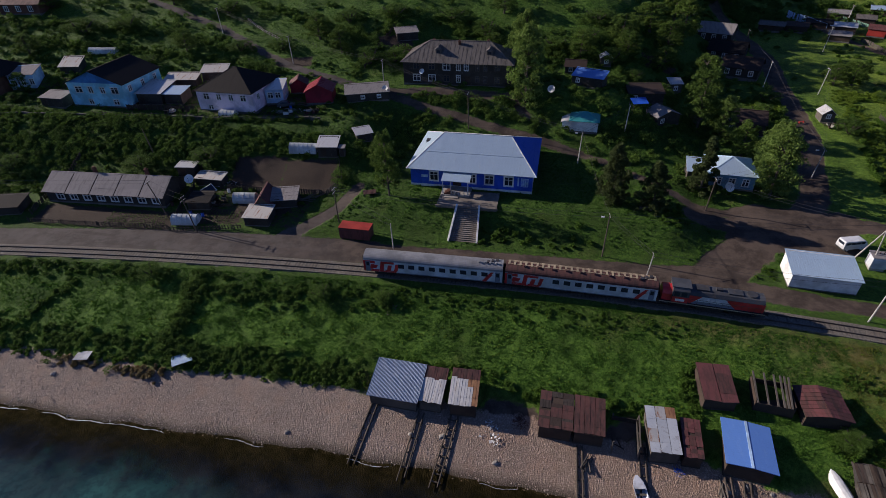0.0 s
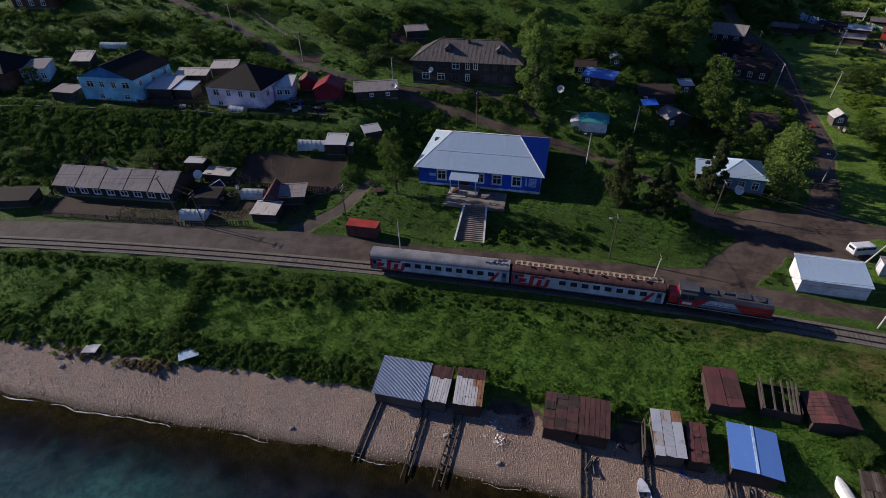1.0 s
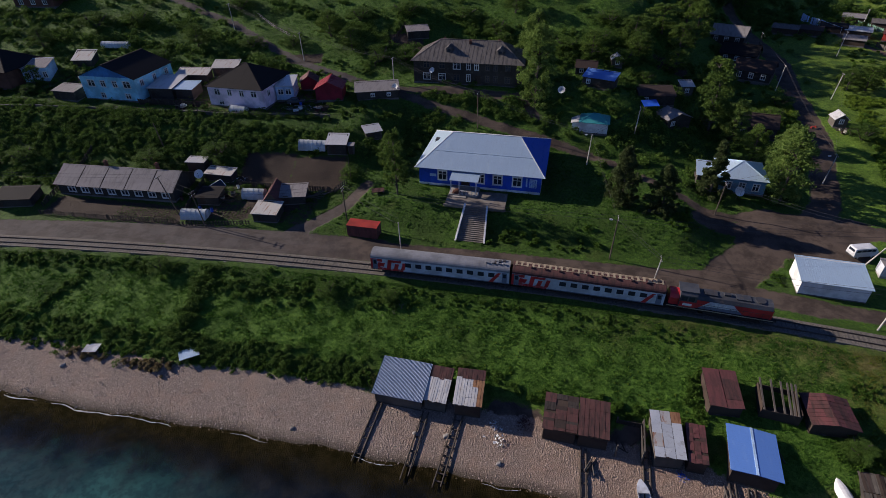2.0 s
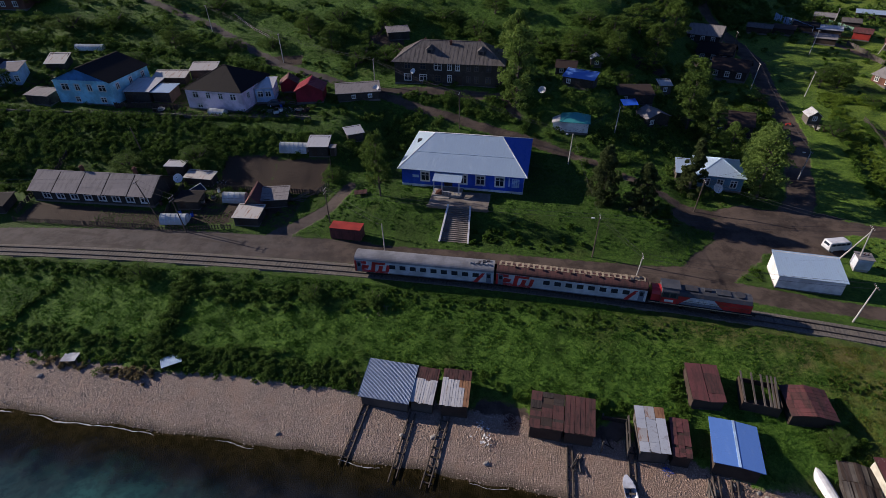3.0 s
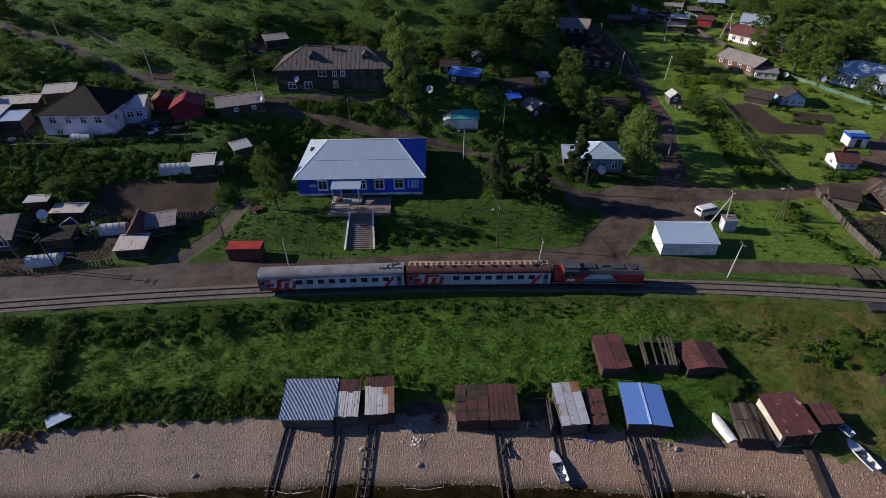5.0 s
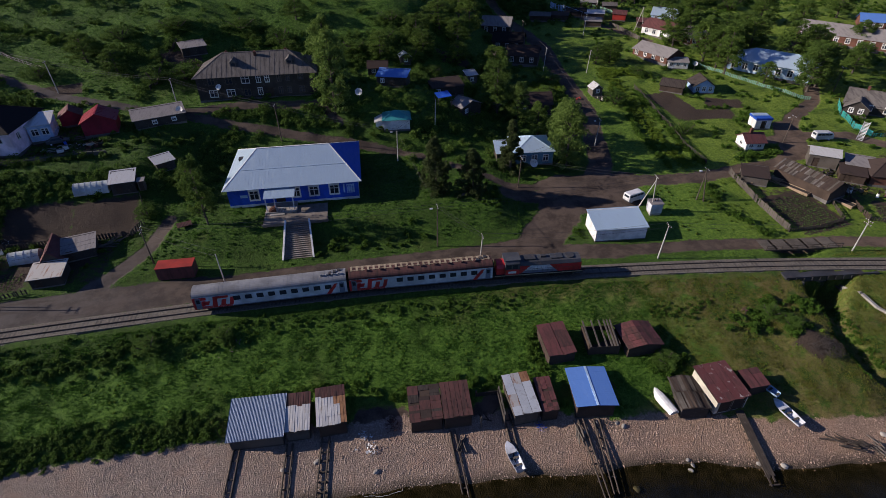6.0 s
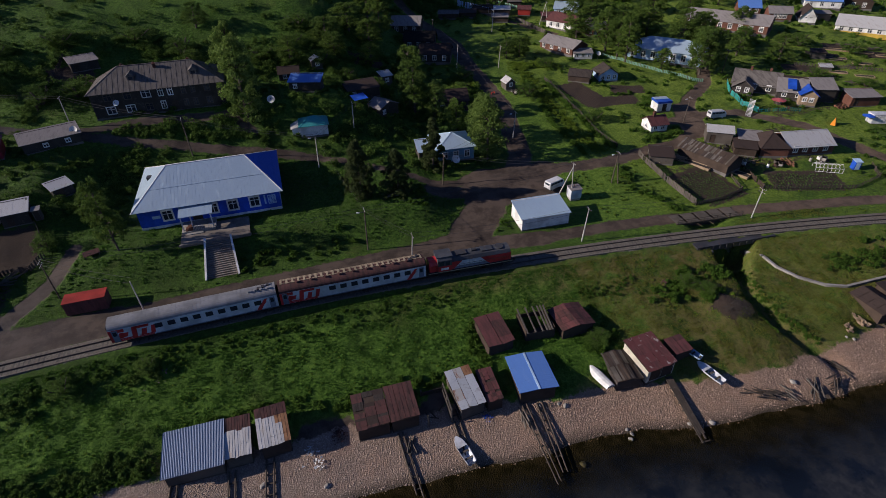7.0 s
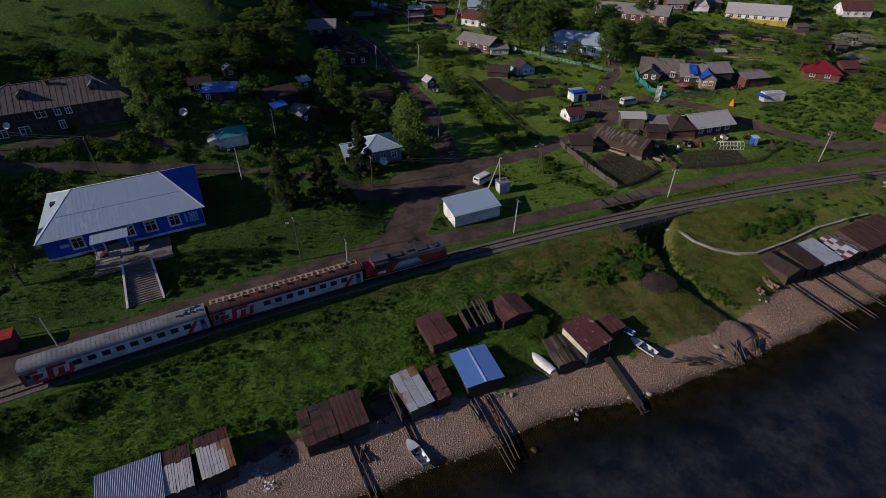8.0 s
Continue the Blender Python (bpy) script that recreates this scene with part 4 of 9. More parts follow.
solid("forecourt_slab", Mesh().box(-19.6, 89.2, 1.5, -7.6, 95.6, 3.72).box(-19.8, 89.0, 3.4, -7.4, 89.2, 3.78), M_STEP, "worn concrete forecourt slab before the station", "paving", kind="structure")


def stairway():
    ob = thing("stairway", -13.2, 82.2, 0, 0, "concrete stairway with white side walls up the grass bluff", "stairs")
    n, run, rise = 18, 6.9, 3.72
    step = Mesh()
    step.box(-2.55, 0, -.5, 2.55, run / n + .05, rise / n - .04).box(-2.6, -.06, rise / n - .04, 2.6, run / n + .02, rise / n)
    data = step.data("step", M_STEP)
    for k in range(n):
        s = part("step", data, None, ob)
        s.matrix_basis = Matrix.Translation((0, k * run / n, k * rise / n)) @ Matrix.Diagonal((1.0 - .012 * k, 1, 1, 1))
    for sx, x0, x1 in ((-1, -2.75, -2.2), (1, 2.75, 2.2)):
        a, b = Vector((x0, -.3, -.1)), Vector((x1, run + .2, rise + .1))
        wl = Mesh()
        wl.beam(a + Vector((0, 0, .25)), b + Vector((0, 0, .25)), .32, .55).beam(a - Vector((0, 0, .35)), b - Vector((0, 0, .35)), .28, .7)
        part("side_wall", wl, M_WHITE, ob, "whitewashed side wall")
    return ob


stairway()

# railway
trk = thing("railway_track", 0, 0, 0, 0, "single railway track on pale stone ballast", "railway", kind="structure")


def rail_mesh(off, w, z0, z1, x0=-190.0, x1=240.0, stp=3.0):
    ms, xs = Mesh(), np.arange(x0, x1 + .1, stp)
    v = []
    for x in xs:
        x = float(x)
        sl = (rail_y(x + .5) - rail_y(x - .5))
        nl = math.hypot(1, sl)
        ox, oy = -sl / nl, 1 / nl
        for o in (off - w / 2, off + w / 2):
            for zz in (z0, z1):
                v.append((x + ox * o, rail_y(x) + oy * o, zz))
    f = []
    for i in range(len(xs) - 1):
        a, b = 4 * i, 4 * i + 4
        f += [(a, b, b + 1, a + 1), (a + 1, b + 1, b + 3, a + 3), (a + 3, b + 3, b + 2, a + 2)]
    ms.add(v, f)
    return ms


for off in (-.76, .76):
    part("rail", rail_mesh(off, .075, .14, .32), M_RAIL, trk, "worn steel rail")
sl = Mesh().box(-.125, -1.38, -.05, .125, 1.38, .125).box(-.125, -.9, .125, .125, -.62, .14).box(-.125, .62, .125, .125, .9, .14)
sleeper_data = sl.data("sleeper", M_SLEEPER)
rng = random.Random(5)
far = Mesh()
x, count = -150.0, 0
while x < 175:
    yaw = math.degrees(math.atan(rail_y(x + .5) - rail_y(x - .5))) + rng.uniform(-1, 1)
    if -70 <= x <= 117 and count < 300:
        s = part("sleeper", sleeper_data, None, trk)
        s.matrix_basis = pose(x, rail_y(x) + rng.uniform(-.04, .04), rng.uniform(-.03, .01), 0, 0, yaw)
        count += 1
    else:
        far.box(-.125, -1.38, -.05, .125, 1.38, .125, pose(x, rail_y(x), 0, 0, 0, yaw))
    x += .64
tagged(part("sleepers_beyond", far, M_SLEEPER, trk), kind="stuff")
bal = rail_mesh(0, 3.5, -.35, .11)
tagged(part("ballast_bed", bal, M_BALLAST, trk, "grey stone ballast"), kind="stuff")


# ---- the train ----
def bogie(parent, x, name="bogie"):
    b = Mesh().box(x - 1.7, -1.15, .42, x + 1.7, -.95, .78).box(x - 1.7, .95, .42, x + 1.7, 1.15, .78).box(x - .35, -1.2, .5, x + .35, 1.2, .9)
    for s in (-1.2, 1.2):
        b.box(x + s - .22, -1.22, .35, x + s + .22, -1.12, .72).box(x + s - .22, 1.12, .35, x + s + .22, 1.22, .72)
    ob = part(name, b, M_UNDER, parent)
    for s in (-1.2, 1.2):
        wl = Mesh().tube((x + s, -.85, .5), (x + s, -.72, .5), .48, .48, 16).tube((x + s, .72, .5), (x + s, .85, .5), .48, .48, 16).tube((x + s, -.72, .5), (x + s, .72, .5), .09, .09, 8)
        part("wheel_set", wl, M_STEEL, ob)


# plain slanted red shapes: ends, heights, slant
LIVERY = ((-12.0, -11.0, 1.1, 3.3, 0), (-11.0, -6.2, 1.1, 1.3, 0), (-10.9, -10.3, 1.6, 2.6, .25), (-11.2, -9.9, 2.75, 3.3, 0), (-11.0, -9.2, 1.34, 1.55, .1), (-10.6, -9.7, 1.75, 2.5, .3), (-9.2, -8.5, 1.1, 3.3, .35), (-8.5, -6.6, 2.85, 3.3, .1), (-7.9, -7.2, 1.5, 2.6, .3),
          (-8.2, -6.2, 1.34, 1.5, .1), (-6.6, -6.0, 1.45, 2.9, .35), (8.6, 9.3, 1.1, 2.0, .6), (9.2, 9.9, 2.0, 2.6, .5), (9.7, 10.2, 2.6, 3.1, .4))


def coach(x_rear, label, rusty):
    L = 24.0
    xc = x_rear + 12.15
    ang = math.degrees(math.atan((rail_y(xc + 8.5) - rail_y(xc - 8.5)) / 17))
    ob = thing("passenger_coach", xc, rail_y(xc), .12, ang, label, "train car", "train")
    side = [(-1.53, 1.05), (1.53, 1.05), (1.55, 3.35), (-1.55, 3.35)]
    body = Mesh().extrude(side, -L / 2, L / 2)
    part("body", body, M_TRAINGREY, ob)
    arc = [(-1.56, 3.35)] + [(1.56, 3.35)] + [(1.5 * math.cos(a), 3.42 + .85 * math.sin(a)) for a in [math.pi * k / 12 for k in range(0, 13)]]
    rf = part("roof", Mesh().extrude(arc, -L / 2, L / 2), R_RUST if rusty else M_TRAINROOF, ob, "rust-stained ribbed coach roof" if rusty else "grey ribbed coach roof")
    ribs = Mesh()
    for i in range(26 if rusty else 40):
        x = -L / 2 + .5 + i * (L - 1) / (25 if rusty else 39)
        for a0, a1 in zip(*((range(1, 7), range(2, 8)) if rusty else (range(2, 10), range(3, 11)))):
            p, q = [(x, 1.52 * math.cos(math.pi * a / 12), 3.44 + .87 * math.sin(math.pi * a / 12)) for a in (a0, a1)]
            ribs.beam(p, q, .34 if rusty else .03, .03 if rusty else .008)
    if rusty:
        for a in (2.2, 4.6, 6.6):
            y_, z_ = 1.52 * math.cos(math.pi * a / 12), 3.46 + .87 * math.sin(math.pi * a / 12)
            ribs.beam((-L / 2 + .4, y_, z_), (L / 2 - .4, y_, z_), .12, .03)
    tagged(part("roof_rib", ribs, M_TAN if rusty else M_TRAINROOF, rf), kind="stuff")
    for k in range(9 if rusty else 4):
        x = (-9 + k * 2.25) if rusty else (8.0 + k * .95)
        part("roof_vent", Mesh().tube((x, -.55, 4.15), (x, -.55, 4.42), .14, .14, 8).tube((x, -.55, 4.42), (x, -.55, 4.5), .24, .2, 8), M_TRAINROOF if not rusty else R_RUST, rf)
    for k in range(3):
        part("roof_unit", Mesh().box(9.3 + k * .7, -.5 + .3 * k, 4.22, 9.75 + k * .7, .1 + .3 * k, 4.42), M_STEEL, rf)
    part("underframe", Mesh().box(-L / 2, -1.4, .88, L / 2, 1.4, 1.05).box(-4, -1.2, .4, -1, 1.2, .9).box(1, -1.25, .45, 4.5, 1.25, .9).box(5, -.9, .5, 6.2, .9, .9), M_UNDER, ob)
    bogie(ob, -8.5)
    bogie(ob, 8.5)
    wm = Mesh().box(-.52, -.03, 0, .52, .01, .82).box(-.46, -.045, .06, .46, -.03, .76)
    wd = wm.data("window", M_GLASS)
    for sd in (-1, 1):
        for k in range(8 if rusty else 9):
            x = (-3.7 if rusty else -5.3) + k * 1.79
            s = part("window", wd, None, ob)
            s.matrix_basis = pose(x, sd * 1.55, 2.15, 0, 0, 0 if sd < 0 else 180)
        for x in (-11.2, 11.2):
            dr = part("door", Mesh().box(x - .42, sd * 1.555 - .02, 1.1, x + .42, sd * 1.555 + .02, 3.2), M_TRAINBLUE, ob)
            part("pane", Mesh().box(x - .25, sd * 1.58 - .01, 2.2, x + .25, sd * 1.58 + .01, 2.95), M_GLASS, dr)
        y = sd * 1.565
        for x0, x1, z0, z1, sl in LIVERY:
            part("livery_panel", Mesh().plate([(x0, y - sd * .004, z0), (x1, y - sd * .004, z0), (x1 + sl, y - sd * .004, z1), (x0 + sl, y - sd * .004, z1)][::sd], .012), M_TRAINRED, ob, "plain red livery shape")
        part("livery_stripe", Mesh().box(-6, y - .004, 1.06, L / 2 - .1, y + .004, 1.22), M_TRAINBLUE, ob)
    for x in (-L / 2, L / 2):
        s = 1 if x > 0 else -1
        part("gangway", Mesh().box(min(x, x + s * .32), -.75, 1.2, max(x, x + s * .32), .75, 3.5), M_RUBBER, ob)
    return ob


X0 = -28.6
coach(X0, "light grey passenger coach with red markings and grey roof", False)
coach(X0 + 24.45, "light grey passenger coach with rusty ribbed roof", True)


def locomotive(x_rear):
    L = 16.2
    xc = x_rear + L * .475
    ang = math.degrees(math.atan((rail_y(xc + 5) - rail_y(xc - 5)) / 10))
    ob = thing("diesel_locomotive", xc, rail_y(xc), .12, ang, "red and grey diesel shunting locomotive with dark hood", "locomotive", "train")
    ob.scale = (.95, 1, 1)
    part("underframe", Mesh().box(-L / 2, -1.5, 1.15, L / 2, 1.5, 1.5).box(-2, -1.2, .4, 2, 1.2, 1.15), M_UNDER, ob)
    hood = [(-1.3, 1.5), (1.3, 1.5), (1.3, 3.1), (1.0, 3.65), (.4, 3.85), (-.4, 3.85), (-1.0, 3.65), (-1.3, 3.1)]
    hd = part("hood", Mesh().extrude(hood, -3.6, L / 2 - .5), M_TRAINDARK, ob)
    part("rear_hood", Mesh().extrude([(y * .95, z if z < 3 else z - .35) for y, z in hood], -L / 2 + .4, -6.2), M_TRAINRED, ob)
    cab = part("cab", Mesh().extrude([(-1.5, 1.5), (1.5, 1.5), (1.5, 3.7), (1.1, 4.2), (-1.1, 4.2), (-1.5, 3.7)], -6.2, -3.6), M_TRAINDARK, ob)
    part("cab_roof", Mesh().box(-6.4, -1.2, 4.2, -3.4, 1.2, 4.3), M_TRAINDARK, cab)
    for sd in (-1, 1):
        for x in (-5.5, -4.4):
            part("window", Mesh().box(x - .42, sd * 1.51 - .02, 2.75, x + .42, sd * 1.51 + .02, 3.5), M_GLASS, cab)
        y = sd * 1.315
        for mt, lb, poly in ((M_TRAINRED, "red slanted side panel", [(-3.6, 1.55), (-3.2, 1.55), (-1.6, 3.05), (-3.6, 3.05)]), (M_TRAINBLUE, "blue-grey lower side band", [(-3.2, 1.55), (3.6, 1.55), (2.9, 2.1), (-2.6, 2.1)]),
                             (M_TRAINGREY, "pale grey side panel", [(-2.6, 2.1), (2.9, 2.1), (1.9, 3.05), (-1.6, 3.05)]), (M_TRAINRED, "red end panel", [(3.6, 1.55), (7.6, 1.55), (7.6, 3.05), (1.9, 3.05), (2.9, 2.1)])):
            part("livery_panel", Mesh().plate([(px, y, pz) for px, pz in poly][::-sd], .012), mt, ob, lb)
        for x0, x1 in ((-.8, -.4), (-.2, .3), (.5, 1.0)):
            part("livery_mark", Mesh().box(x0, y - .016, 2.35, x1, y + .016, 2.8), M_WHITE, ob, "plain white mark")
        part("cab_panel", Mesh().box(-6.15, sd * 1.51 - .01, 1.55, -3.65, sd * 1.51 + .01, 2.6), M_TRAINRED, ob)
        part("cab_mark", Mesh().box(-5.6, sd * 1.525 - .01, 1.8, -4.2, sd * 1.525 + .01, 2.25), M_WHITE, ob, "plain white mark")
        part("step_board", Mesh().box(-L / 2 + .1, sd * 1.53 - .03, 1.36, L / 2 - .1, sd * 1.53 + .03, 1.48), M_TAN, ob, "pale yellow walkway edge")
        hr = Mesh()
        for k in range(12):
            x = -3.2 + k * .95
            hr.tube((x, sd * 1.46, 1.5), (x, sd * 1.46, 2.45), .02, .02, 5)
        hr.tube((-3.2, sd * 1.46, 2.45), (7.3, sd * 1.46, 2.45), .025, .025, 5)
        part("handrail", hr, M_STEEL, ob)
    part("nose", Mesh().box(7.6, -1.25, 1.5, 7.75, 1.25, 3.0), M_TRAINRED, ob)
    for y in (-.9, .9):
        part("buffer", Mesh().tube((L / 2, y, 1.1), (L / 2 + .45, y, 1.1), .12, .12, 8).tube((L / 2 + .45, y, 1.1), (L / 2 + .52, y, 1.1), .25, .25, 10), M_UNDER, ob)
        part("headlight", Mesh().tube((7.75, y, 2.9), (7.85, y, 2.9), .14, .14, 10), M_GLASS, ob)
    part("cooling_fan", Mesh().tube((5.8, 0, 3.8), (5.8, 0, 3.95), .8, .8, 18), M_STEEL, hd)
    part("exhaust", Mesh().box(.4, -.3, 3.8, 1.4, .3, 4.15), M_STEEL, hd)
    part("roof_hatch", Mesh().box(-2.6, -.7, 3.82, -.6, .7, 4.0), M_STEEL, hd)
    part("roof_hatch", Mesh().box(2.2, -.7, 3.82, 4.4, .7, 3.95), M_TRAINDARK, hd)
    bogie(ob, -4.6)
    bogie(ob, 4.6)
    return ob


locomotive(X0 + 48.95)


# ---- upper village, behind the station and on the terrace ----
house("apartment_house", "two-storey dark log apartment house with slate hip roof", "house", (-36.5, 132.2), (-9.0, 132.0), 12, 6.0, "hip", 3.6, M_LOG, R_OLD, over=.6, seam=1.1, rib=(.05, .03), dormers=(-5, 8),
      wins={"f": [(3.4, 1.0, 1.7, 1.5), (7.4, 1.0, 1.7, 1.5), (11.2, 3.9, 1.7, 1.5), (14.2, 3.9, .9, 1.6), (16.2, 3.9, .9, 1.6), (14.2, 1.0, .9, 1.6)]}, dark_wins={"f": [(3.4, 3.9, 1.4, 1.4), (7.4, 3.9, 1.4, 1.4), (11.2, 1.0, 1.4, 1.4), (19, 1, .9, 1.5), (21, 1, .9, 1.5), (19, 3.9, .9, 1.5), (21, 3.9, .9, 1.5), (24, 1, 1.2, 1.5), (24, 3.9, 1.2, 1.5)], "l": [(3, 1, 1.2, 1.5), (9, 1, 1.2, 1.5), (3, 3.9, 1.2, 1.5), (9, 3.9, 1.2, 1.5)]},
      doors={"f": [(16.6, .3, 1.2, 2.1)]}, chimneys=((-7, 1, 3.4), (0, -1, 3.6), (7, 1, 3.4)))
house("blue_house", "turquoise two-storey house with dark gable roof", "house", (-119.0, 112.2), (-103.3, 112.4), 15, 6.0, "gable_y", 3.0, M_TURQ, R_DARKSLATE, over=.45, gable_m=M_TURQ_DK, seam=1.0,
      wins={"f": [(3.0, 3.5, 1.9, 1.5), (6.4, 3.5, 1.2, 1.5), (9.8, 3.5, 1.2, 1.5), (13.2, 3.5, 1.9, 1.5), (5.4, .6, 1.2, 1.2), (12.6, .7, 1.4, 1.2)], "r": row(3, 15, 3.5, 1.1, 1.4, 2.5)}, wide=.15)
# left hip takes the paler slate to paint the low sun on it
house("pink_house", "pale pink plastered house with dark hip roof", "house", (-84.1, 113.6), (-69.2, 113.0), 14, 5.2, "hip", 3.8, M_PINK, R_DARKSLATE, over=.5, seam=0, plane_m={3: R_LITSLATE},
      wins={"f": [(2.6, 2.9, 1.4, 1.4), (6.0, 2.9, 1.1, 1.4), (9.3, 2.9, 1.1, 1.4), (12.6, 2.9, 1.4, 1.4), (3.2, .5, 1.2, 1.0)], "r": row(3, 14, 2.6, 1.1, 1.4, 3)}, wide=.06)
house("veranda_annex", "white glazed veranda annex beside the pink house", "annex", (-68.6, 118.5), (-64.4, 119.5), 6, 3.8, "shed", .8, M_LTBLUE, R_PALE, over=.3, wins={"f": row(2, 4.3, 1.6, 1.2, 1.3), "r": row(3, 6, 1.6, 1.1, 1.3)})
house("brown_house", "reddish-brown house with dark hip roof", "house", (-156.5, 113.0), (-143.0, 113.3), 13, 5.2, "hip", 3.8, M_BRICK, R_DARKSLATE, over=.6, seam=1.0, wins={"f": row(3, 11.5, 2.4, 1.1, 1.4, 2)})
house("blue_annex", "light blue annex with slate roof", "annex", (-142.6, 117.6), (-136.8, 119.8), 6, 4.0, "shed", 1.0, M_LTBLUE, R_SLATE, over=.3, wins={"f": row(3, 6.7, 1.2, 1.0, 1.5)})
house("red_roof_house", "dark house with white windows and dull red roof", "house", (-174, 151.6), (-160.5, 153.2), 9, 3.2, "gable_x", 2.6, M_BRICK, R_RUSTRED, wins={"f": row(3, 13, 1.0, 1.3, 1.4, 2.4)})
house("red_shed", "crimson painted shed with pitched roof", "shed", (-58.6, 119.8), (-52.2, 121.2), 6, 3.2, "gable_y", 1.7, M_CRIMSON, R_RED, seam=.8)
house("red_shed", "small crimson hut with pointed roof", "shed", (-65.0, 125.2), (-61.0, 126.6), 4, 2.4, "gable_y", 1.4, M_CRIMSON, R_RUSTRED, seam=.8)
house("dark_shed", "dark low shed with grey slate roof", "shed", (-48.6, 121.6), (-38.8, 125.2), 4.5, 2.4, "shed", .9, M_LOG, R_SLATE, seam=1.0, wins={"f": row(2, 10, .9, .8, .7, 4, 2)})
for nm, lb, a, b, dp, hh, rf, rr in (
        ("shed", "grey-roofed plank shed on the slope", (-43.4, 152.6), (-37.8, 155.0), 4, 2.2, R_SLATE, .7),
        ("shed", "low plank shed with pale roof", (-127.0, 110.4), (-120.4, 110.2), 4.0, 2.4, R_SLATE, .6),
        ("shed", "open-sided shed with bright zinc roof", (-102.0, 114.6), (-95.6, 115.2), 8, 2.9, R_PALE, .9),
        ("shed", "small lean-to with pale blue roof", (-95.0, 115.6), (-90.5, 116.0), 5, 2.6, R_ZINC, .5),
        ("shed", "long shed with grey board roof", (-100.4, 124.4), (-92.0, 125.6), 3.4, 2.4, R_RUSTPALE, .8),
        ("shed", "shed with patched grey roof", (-92.0, 128.6), (-85.5, 130.0), 4, 2.4, R_RUSTPALE, .9),
        ("shed", "shed with sunlit white roof", (-134.7, 127.0), (-129.4, 128.0), 4, 2.0, R_RUSTPALE, 1.6),
        ("shed", "small white-roofed garden shed beside trees", (-41.6, 107.4), (-38.6, 109.4), 3, 2.1, R_PALE, .5),
        ("shed", "garden shed with pale sloping roof", (-49.2, 102.0), (-44.9, 102.6), 3.6, 2.6, R_PALE, .9),
        ("shed", "rusty-roofed shed at the road", (-57.1, 80.4), (-52.2, 80.8), 4.0, 2.0, R_RUSTPALE, .5),
        ("shed", "plank shed with grey flat roof", (-54.0, 86.4), (-49.0, 87.8), 4.4, 1.9, R_SLATE, .6),
        ("shed", "dark shed with pale strip roof", (-74.6, 92.2), (-68.4, 92.2), 2.6, 1.9, R_RUSTPALE, .4),
        ("shed", "dark yard shed with felt roof", (-71.6, 83.6), (-67.0, 84.2), 3.6, 1.9, R_DARKSLATE, .5),
        ("shed", "black-roofed plank shed by the road", (-114.5, 75.0), (-107.0, 77.0), 4.6, 1.9, R_DARKSLATE, .6),
        ("shed", "low shed with blue-edged zinc roof", (-80.0, 94.0), (-76.0, 94.4), 2.2, 2.6, R_PALE, .2)):
    house(nm, lb, "shed", a, b, dp, hh, "shed", rr, M_LOG, rf, over=.3, seam=.8, doors={"f": [(1.3, .1, .9, 1.8)]}, plinth=.1)
house("purple_shed", "plank shed with steep dull purple roof", "shed", (-57.0, 84.6), (-53.4, 85.4), 6.0, 1.6, "gable_y", 2.2, M_PLANK, R_RUSTRED, over=.3, seam=.7, plinth=.1)
house("long_house", "long low timber house with grey slate roof", "house", (-104.0, 82.0), (-76.8, 83.5), 8.4, 2.9, "gable_x", 2.3, M_LOG, R_SLATE, over=.6, nsheets=(5, 3, [R_SLATE], 0, ()),
      wins={"f": row(8, 27.2, .9, 1.5, 1.5, 3.2, 1.8)}, wide=.2, chimneys=((-4, .5, 3.2), (8, .8, 3.2)))
house("teal_roof_hut", "small white hut with teal hip roof", "hut", (6.0, 120.4), (12.2, 120.0), 5, 2.9, "hip", 1.2, M_WHITE, R_TEAL, over=.35, seam=.7)
hut_ = bpy.data.objects["teal_roof_hut"]
wing = part("side_porch", Mesh().box(-5.0, -1.9, 0, -3.15, 1.8, 2.2), M_WHITE, hut_, "white boarded side porch")
part("porch_roof", Mesh().plate([(-5.3, -2.2, 2.15), (-3.2, -2.2, 2.75), (-3.2, 2.1, 2.75), (-5.3, 2.1, 2.15)], .06), R_PALE, wing, "pale sheet porch roof")
house("cottage", "faded blue cottage with zinc hip roof", "house", (34.6, 106.3), (43.2, 105.6), 8.5, 3.6, "hip", 1.9, M_SKYBLUE, R_ZINC, over=.45, seam=.7, wins={"f": row(3, 8.6, 1.0, 1.1, 1.5, 1.7), "r": row(2, 8.5, 1.0, 1.1, 1.5, 2)})
house("cottage_annex", "lean-to annex with zinc roof", "annex", (30.6, 108.0), (34.2, 107.6), 5, 2.3, "shed", .9, M_PLANK, R_ZINC, over=.3)
house("garage", "low white garage with pale blue metal roof", "garage", (42.2, 77.6), (52.1, 77.0), 5.6, 2.7, "shed", 1.0, M_WHITE, R_ZINC, over=.25, seam=.35, rib=(.025, .02), plinth=.1)
